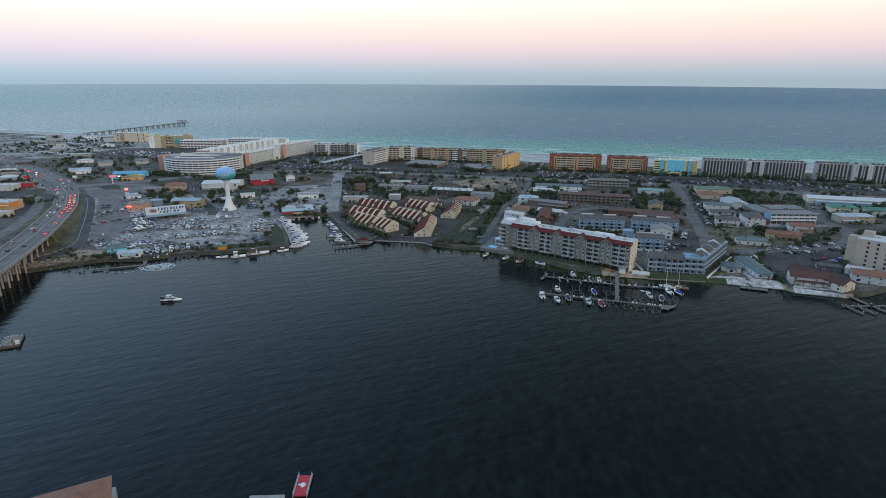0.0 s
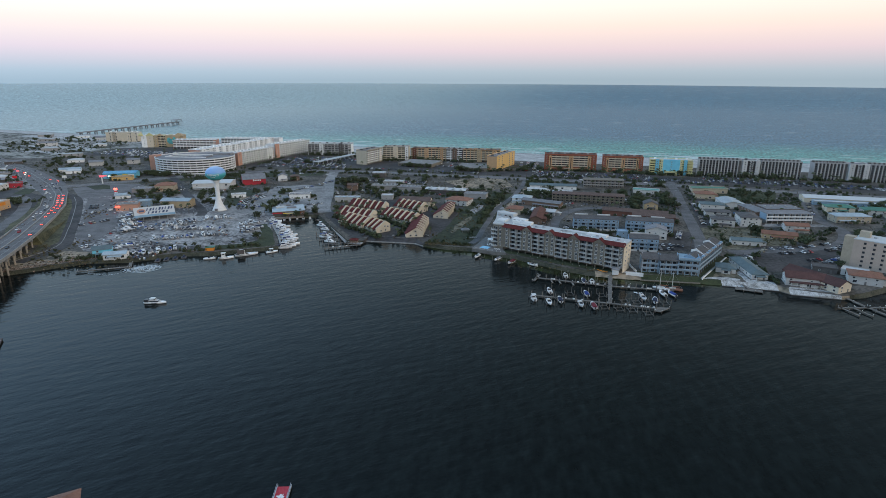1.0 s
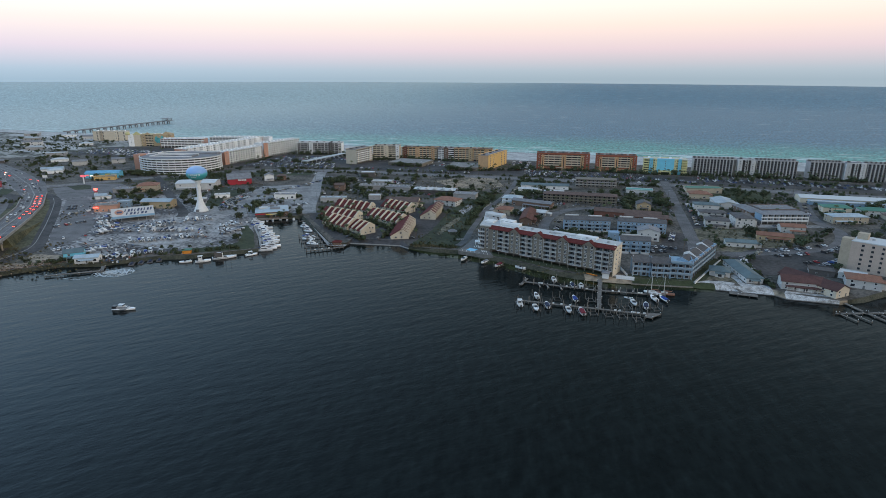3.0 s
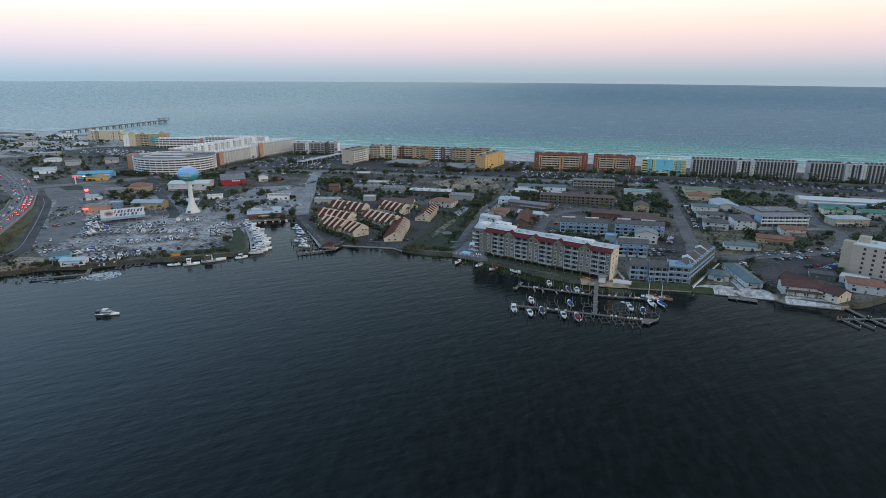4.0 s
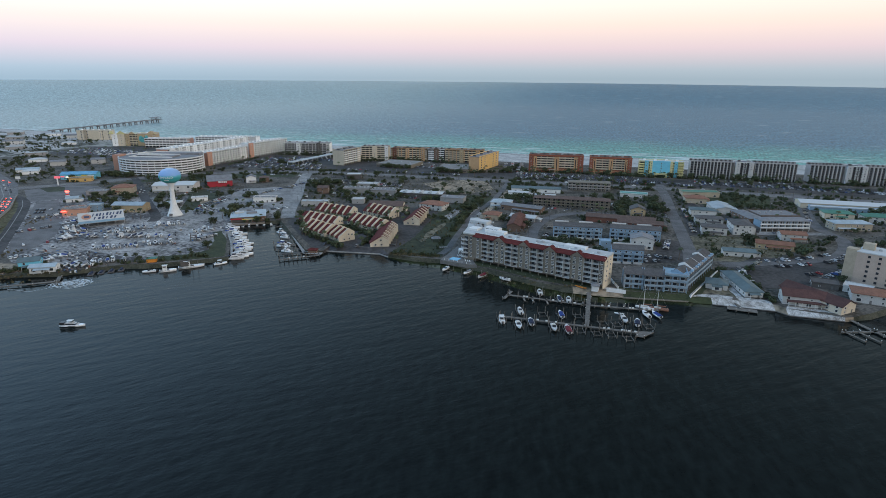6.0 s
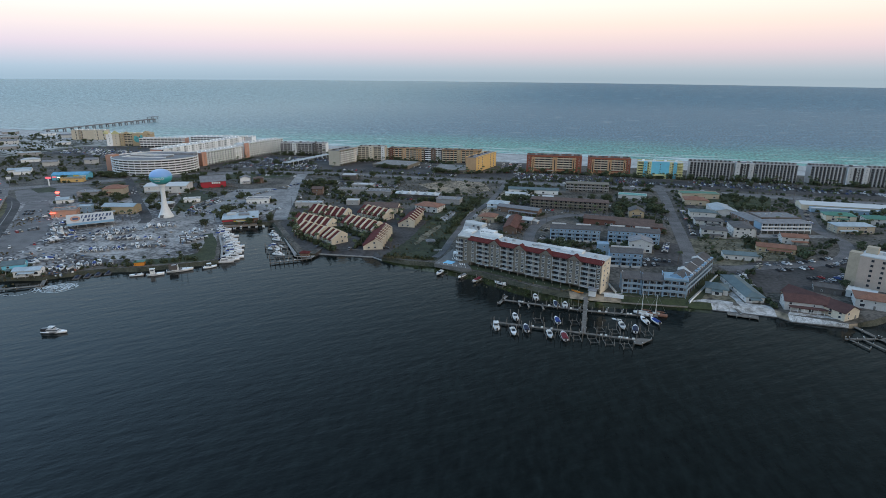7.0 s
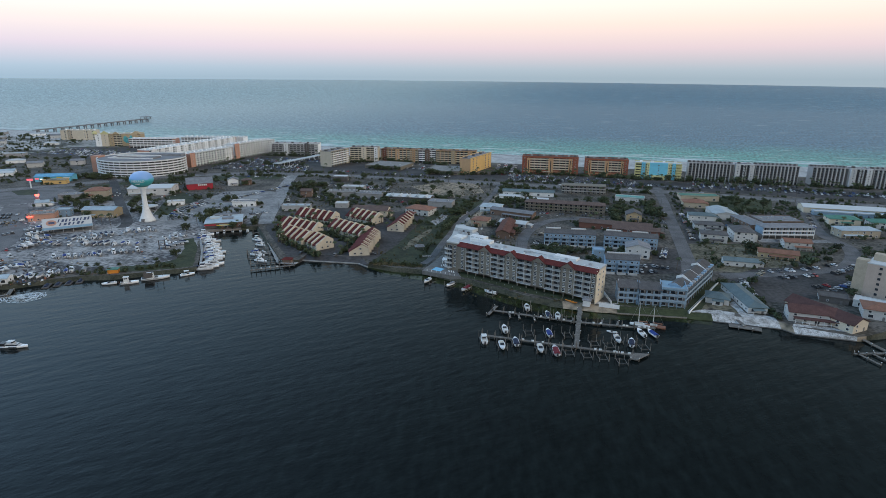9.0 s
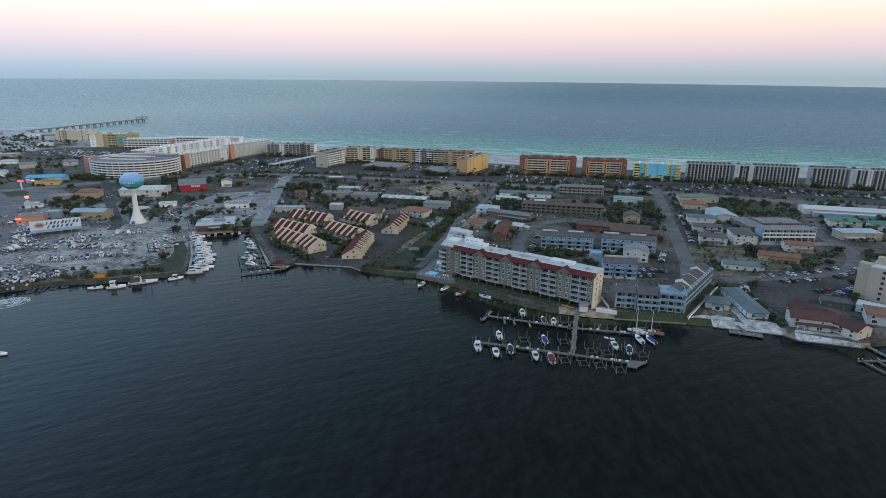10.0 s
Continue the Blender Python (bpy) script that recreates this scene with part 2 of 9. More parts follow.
add_mat("pale_blue_wall", (0.245, 0.355, 0.455), 0.8, 0.12, 0.25)
add_mat("yellow_wall", (0.72, 0.46, 0.17), 0.8, 0.1, 0.25)
add_mat("ochre_wall", (0.47, 0.36, 0.22), 0.8, 0.12, 0.25)
add_mat("orange_wall", (0.27, 0.085, 0.048), 0.8, 0.12, 0.25)
add_mat("gold_wall", (0.52, 0.32, 0.17), 0.8, 0.12, 0.25)
add_mat("lemon_wall", (0.62, 0.58, 0.30), 0.8, 0.1, 0.25)
add_mat("sky_wall", (0.17, 0.52, 0.66), 0.8, 0.1, 0.25)
add_mat("teal_wall", (0.10, 0.40, 0.42), 0.8, 0.3, 0.3)
add_mat("salmon_wall", (0.50, 0.27, 0.19), 0.8, 0.12, 0.25)
add_mat("red_wall", (0.42, 0.03, 0.045), 0.7, 0.12, 0.3)
add_mat("glass", (0.035, 0.04, 0.048), 0.12, 0.3, 0.5)
add_mat("shade_wall", (0.16, 0.155, 0.15), 0.8, 0.2, 0.3)
add_mat("rail", (0.54, 0.54, 0.525), 0.6, 0.1, 0.5)
add_mat("timber", (0.23, 0.20, 0.17), 0.9, 0.3, 0.6)
add_mat("old_timber", (0.135, 0.12, 0.105), 0.9, 0.4, 0.5, tint=(0.23, 0.21, 0.185))
add_mat("pile_wood", (0.17, 0.15, 0.13), 0.9, 0.3, 0.6, random_tint=0.4)
add_mat("bark", (0.13, 0.10, 0.075), 0.95, 0.3, 1.0)
add_mat("leaf", (0.035, 0.050, 0.022), 0.9, 0.35, 0.6, tint=(0.066, 0.080, 0.037), random_tint=0.35)
add_mat("palm_leaf", (0.055, 0.08, 0.032), 0.85, 0.35, 0.8, tint=(0.10, 0.115, 0.055), random_tint=0.3)
add_mat("scrub", (0.075, 0.07, 0.035), 0.95, 0.4, 0.5, tint=(0.13, 0.11, 0.06), random_tint=0.35)
add_mat("tyre", (0.03, 0.03, 0.03), 0.9, 0.2, 2.0)
add_mat("steel", (0.45, 0.46, 0.47), 0.45, 0.15, 1.0, metal=0.6)
add_mat("hull_white", (0.67, 0.67, 0.665), 0.3, 0.14, 0.6, random_tint=0.3)
add_mat("deck_cream", (0.55, 0.53, 0.48), 0.6, 0.12, 0.8)
add_mat("canvas_blue", (0.02, 0.05, 0.22), 0.8, 0.2, 0.8)
add_mat("canvas_red", (0.17, 0.015, 0.025), 0.8, 0.2, 0.8)
add_mat("canvas_grey", (0.22, 0.225, 0.235), 0.8, 0.2, 0.8)
add_mat("dark_timber", (0.11, 0.10, 0.09), 0.9, 0.3, 0.6)
add_mat("tower_wall", (0.50, 0.39, 0.315), 0.85, 0.1, 0.3)
add_mat("canvas_navy", (0.02, 0.028, 0.06), 0.8, 0.2, 0.8)
add_mat("motor_black", (0.03, 0.03, 0.035), 0.4, 0.2, 1.0)
add_mat("pool_water", (0.10, 0.46, 0.72), 0.05, 0.08, 0.5)
add_mat("brake_glow", (1.0, 0.06, 0.04), 0.5, 0.0, 1.0, glow=8.0)
add_mat("sign_glow", (1.0, 0.16, 0.2), 0.5, 0.0, 1.0, glow=0.55)
add_mat("lamp_glow", (1.0, 0.9, 0.74), 0.5, 0.0, 1.0, glow=1.2)
add_mat("signal_red", (0.8, 0.02, 0.03), 0.5, 0.1, 1.0)
add_mat("orange_plastic", (0.70, 0.25, 0.03), 0.6, 0.1, 1.0)
add_mat("yellow_awning", (0.75, 0.52, 0.05), 0.7, 0.1, 1.0)
add_mat("ink_blue", (0.06, 0.08, 0.14), 0.7, 0.1, 1.0)
CARS = {"white": (0.68, 0.68, 0.67), "silver": (0.38, 0.39, 0.41), "black": (0.025, 0.026, 0.03), "grey": (0.13, 0.135, 0.145),
        "blue": (0.03, 0.07, 0.2), "red": (0.30, 0.02, 0.025), "tan": (0.30, 0.26, 0.20)}
for key, c in CARS.items():
    add_mat("paint_" + key, c, 0.3, 0.06, 1.0)
SOUND = water_material("sound_water", (0.0076, 0.0108, 0.0105), (0.0076, 0.0108, 0.0105), 100, 0.1,
                       [(0.03, 0.5, -20, 0.10), (0.2, 0.22, 28, 0.2), (0.32, 0.26, 50, 0.12), (1.0, 0.6, 0, 0.045)], 1.165, chop=0.15)
SHALLOW = water_material("shallow_water", (0.022, 0.028, 0.010), (0.022, 0.028, 0.010), 100, 0.12,
                         [(0.22, 0.3, 36, 0.15), (0.6, 0.5, 20, 0.06)], 1.2, chop=0.3)
GULF = water_material("gulf_water", (0.050, 0.165, 0.232), (0.078, 0.31, 0.262), 450, 0.38,
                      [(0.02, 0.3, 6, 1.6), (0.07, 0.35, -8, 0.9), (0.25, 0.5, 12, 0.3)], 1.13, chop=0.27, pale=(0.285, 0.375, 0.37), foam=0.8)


# ---- mesh helpers ----
from mathutils.geometry import tessellate_polygon


def box(bm, x0, y0, z0, x1, y1, z1, mat=0):
    v = [bm.verts.new((x, y, z)) for z in (z0, z1) for x, y in ((x0, y0), (x1, y0), (x1, y1), (x0, y1))]
    for q in ((3, 2, 1, 0), (4, 5, 6, 7), (0, 1, 5, 4), (1, 2, 6, 5), (2, 3, 7, 6), (3, 0, 4, 7)):
        bm.faces.new([v[i] for i in q]).material_index = mat


def prism_y(bm, outline, y0, y1, mat=0):
    """An outline of (x, z), counter-clockwise seen from -y, drawn out from y0 to y1."""
    a = [bm.verts.new((x, y0, z)) for x, z in outline]
    b = [bm.verts.new((x, y1, z)) for x, z in outline]
    n = len(outline)
    bm.faces.new(a).material_index = mat
    bm.faces.new(b[::-1]).material_index = mat
    for i in range(n):
        bm.faces.new((a[i], b[i], b[(i + 1) % n], a[(i + 1) % n])).material_index = mat


def prism_x(bm, outline, x0, x1, mat=0):
    """An outline of (y, z), counter-clockwise seen from +x, drawn out from x0 to x1."""
    a = [bm.verts.new((x0, y, z)) for y, z in outline]
    b = [bm.verts.new((x1, y, z)) for y, z in outline]
    n = len(outline)
    bm.faces.new(a[::-1]).material_index = mat
    bm.faces.new(b).material_index = mat
    for i in range(n):
        bm.faces.new((a[i], a[(i + 1) % n], b[(i + 1) % n], b[i])).material_index = mat


def slab(bm, outline, z0, z1, mat=0):
    """A flat slab over an outline of (x, y), counter-clockwise from above."""
    a = [bm.verts.new((x, y, z0)) for x, y in outline]
    b = [bm.verts.new((x, y, z1)) for x, y in outline]
    n = len(outline)
    for i, j, k in tessellate_polygon([[Vector((x, y, 0)) for x, y in outline]]):
        u, v = Vector(outline[j]) - Vector(outline[i]), Vector(outline[k]) - Vector(outline[i])
        i, j, k = (i, j, k) if u.x * v.y - u.y * v.x > 0 else (i, k, j)
        bm.faces.new((b[i], b[j], b[k])).material_index = mat
        bm.faces.new((a[i], a[k], a[j])).material_index = mat
    for i in range(n):
        bm.faces.new((a[i], a[(i + 1) % n], b[(i + 1) % n], b[i])).material_index = mat


def cyl(bm, x, y, z0, z1, r0, r1=None, n=8, mat=0):
    r1 = r0 if r1 is None else r1
    a = [bm.verts.new((x + r0 * math.cos(k * math.tau / n), y + r0 * math.sin(k * math.tau / n), z0)) for k in range(n)]
    b = [bm.verts.new((x + r1 * math.cos(k * math.tau / n), y + r1 * math.sin(k * math.tau / n), z1)) for k in range(n)]
    bm.faces.new(a[::-1]).material_index = mat
    bm.faces.new(b).material_index = mat
    for k in range(n):
        bm.faces.new((a[k], a[(k + 1) % n], b[(k + 1) % n], b[k])).material_index = mat


def revolve(bm, profile, n=32, mat=0):
    rings = [[bm.verts.new((r * math.cos(k * math.tau / n), r * math.sin(k * math.tau / n), z)) for k in range(n)] for r, z in profile]
    for a, b in zip(rings, rings[1:]):
        for k in range(n):
            f = bm.faces.new((a[k], a[(k + 1) % n], b[(k + 1) % n], b[k]))
            f.material_index, f.smooth = mat, True
    bm.faces.new(rings[0][::-1]).material_index = mat
    bm.faces.new(rings[-1]).material_index = mat


def mesh(name, bm, *mats):
    me = bpy.data.meshes.new(name)
    bm.to_mesh(me)
    bm.free()
    for m in mats:
        me.materials.append(M[m] if isinstance(m, str) else m)
    return me


def made(name, build, *mats):
    """A mesh filled by build(bm)."""
    bm = bmesh.new()
    build(bm)
    return mesh(name, bm, *mats)


def thing(name, x, y, z, yaw, label, category, group="", kind=""):
    ob = new(name)
    ob.empty_display_size = 0.5
    ob.matrix_basis = pose(x, y, z, 0, 0, yaw)
    return tagged(ob, label, category, group, kind)


def piece(name, me, parent, x=0, y=0, z=0, yaw=0, label=""):
    """A part on given mesh data, at its place in the parent's frame."""
    ob = new(name, me)
    ob.parent = parent
    ob.matrix_basis = pose(x, y, z, 0, 0, yaw)
    return tagged(ob, label)


def part(name, bm, mat, parent, label=""):
    """Links a bmesh as one mesh object under a thing or a part."""
    return piece(name, mesh(name, bm, *(mat if isinstance(mat, tuple) else (mat,))), parent, label=label)


def boxes(name, mat, parent, *dims, label=""):
    bm = bmesh.new()
    for d in dims:
        box(bm, *d)
    return part(name, bm, mat, parent, label)


def ribbon(line, widths):
    """The outline of a strip along a line of (x, y)."""
    left, right = [], []
    for i, (x, y) in enumerate(line):
        a, b = line[max(i - 1, 0)], line[min(i + 1, len(line) - 1)]
        d = Vector((b[0] - a[0], b[1] - a[1])).normalized()
        w = (widths[i] if isinstance(widths, (list, tuple)) else widths) / 2
        left.append((x - d.y * w, y + d.x * w))
        right.append((x + d.y * w, y - d.x * w))
    return right + left[::-1]


def bend(line, n=5):
    """The same line led in a smooth curve through its points."""
    p = [line[0], *line, line[-1]]
    out = []
    for a, b, c, d in zip(p, p[1:], p[2:], p[3:]):
        for k in range(n):
            t = k / n
            out.append(tuple(0.5 * (2 * b[i] + (c[i] - a[i]) * t + (2 * a[i] - 5 * b[i] + 4 * c[i] - d[i]) * t * t + (3 * b[i] - a[i] - 3 * c[i] + d[i]) * t ** 3) for i in (0, 1)))
    return out + [line[-1]]


G = 2.4  # the island's ground above the water

# ---- water, island, distance ----
WATERLINE = [(-1500, 420), (-900, 380), (-600, 335), (-420, 315), (-345, 322), (-327, 338), (-310, 352), (-284, 357), (-270, 367),
             (-251, 377), (-235, 380), (-203, 396), (-191, 402), (-206, 434), (-230, 475), (-243, 489), (-236, 494), (-203, 508.5),
             (-197, 510), (-143, 425), (-130, 425), (-129, 431), (-89, 429), (-81, 423), (-61, 418), (-41, 416), (-24, 406), (-8, 399), (10, 387),
             (28, 375), (44, 366), (60, 363), (73, 362.5), (108, 361), (122, 359), (134, 356.8), (153.6, 353), (158, 347.5), (184, 342.8), (189, 344), (200, 350), (217, 361),
             (260, 372), (420, 395), (900, 380)]
GULF_EDGE = [(2200, 620), (1000, 838), (554, 918), (434, 940), (289, 966), (138, 992), (4, 1012), (-346, 1086), (-731, 1168), (-1129, 1280),
             (-1700, 1440), (-2050, 1540)]


def island(bm):
    beach = lambda x, y: 115 < x < 183 and y < 365  # the sand falls gently to the water here
    set_back = lambda x, y: 4.6 if beach(x, y) else 6.0 if 43 < x < 112 and y < 367 else 8.0 if -129.5 < x < -86 and y < 434 else 0.0  # gentle banks behind low walls
    outline = [(x, y + set_back(x, y)) for x, y in WATERLINE] + [(2000, 420)] + GULF_EDGE + [(-2050, 500)]
    slab(bm, outline, -3.0, G)
    low = {(round(x, 2), round(y + set_back(x, y), 2)): set_back(x, y) for x, y in WATERLINE if set_back(x, y) > 5}
    for v in bm.verts:
        back = low.get((round(v.co.x, 2), round(v.co.y, 2)))
        if v.co.z < 0 and back:
            v.co.z = 0.35
            v.co.y -= back + 0.2
        elif v.co.z < 0 and v.co.y < 560:
            v.co.z = -0.6
            v.co.y -= 5.3 if beach(v.co.x, v.co.y - 4.6) else 0.7 if 52 < v.co.x < 190 or -140 < v.co.x < -78 else 3.2
    bm.normal_update()
    for f in bm.faces:
        if len(f.verts) == 4:
            c = f.calc_center_median()
            f.material_index = 5 if 44 < c.x < 73 and c.y < 400 else 5 if (153 < c.x < 159 or 184 < c.x < 190) and c.y < 400 else 4 if -132 < c.x < -84 and c.y < 440 else 3 if 118 < c.x < 190 and c.y < 400 else 2 if 40 < c.x < 118 and c.y < 400 else 1


tagged(new("ground", made("ground", island, "ground", "shore", "grass", "patchy_sand", "asphalt", "dirt")), "sandy grey-green island ground between the sound and the gulf", "ground", kind="structure")


def flat(bm, x0, y0, x1, y1):
    bm.faces.new([bm.verts.new((x, y, 0)) for x, y in ((x0, y0), (x1, y0), (x1, y1), (x0, y1))])


water = new("water", made("water", lambda bm: flat(bm, -4600, -2500, 4600, 760), SOUND))
tagged(water, "dark rippled water of the sheltered sound", "water", kind="structure")
def open_sea(bm):
    """The gulf, level near the coast; beyond 2.4 km it lifts by what the far horizon needs at this shorter reach."""
    turn = Matrix.Rotation(radians(11), 4, "Z") @ Matrix.Translation((0, -1012, 0))
    rings = [700 + 170 * k for k in range(10)] + [2400 + 70 * k for k in range(36)]
    rows = []

    def fall(a):
        u = max(-1.0, min(1.25, (radians(97) - a) / radians(38)))
        return 1 - (12 + 14.5 * u + 7.5 * u * u) / 108

    for r in rings:
        t = max(0.0, (r - 2400) / 2450)
        z = 125 * (1 - 1 / (1 + 6.5 * t ** 3)) - 0.03
        rows.append([bm.verts.new(turn @ Vector((r * math.cos(a), r * math.sin(a), z * fall(a)))) for a in [radians(-12 + 204 * k / 136) for k in range(137)]])
    for p, q in zip(rows, rows[1:]):
        for k in range(136):
            bm.faces.new((p[k], q[k], q[k + 1], p[k + 1])).smooth = True


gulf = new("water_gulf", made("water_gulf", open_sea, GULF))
gulf.matrix_basis = pose(0, 1012, 0, 0, 0, -11)
tagged(gulf, "blue-green open gulf with low waves to the horizon", "water", kind="structure")

shallow = new("water_shallow", made("water_shallow", lambda bm: slab(bm, [(-84, 424), (-62, 408), (-40, 402), (-14, 390), (4, 376), (22, 363), (44, 354), (62, 354), (100, 356), (120, 354), (122, 362), (60, 368), (10, 392), (-40, 420)], -0.3, 0.02), SHALLOW))
tagged(shallow, "shallow green weedy water along the bank", "water", kind="structure")

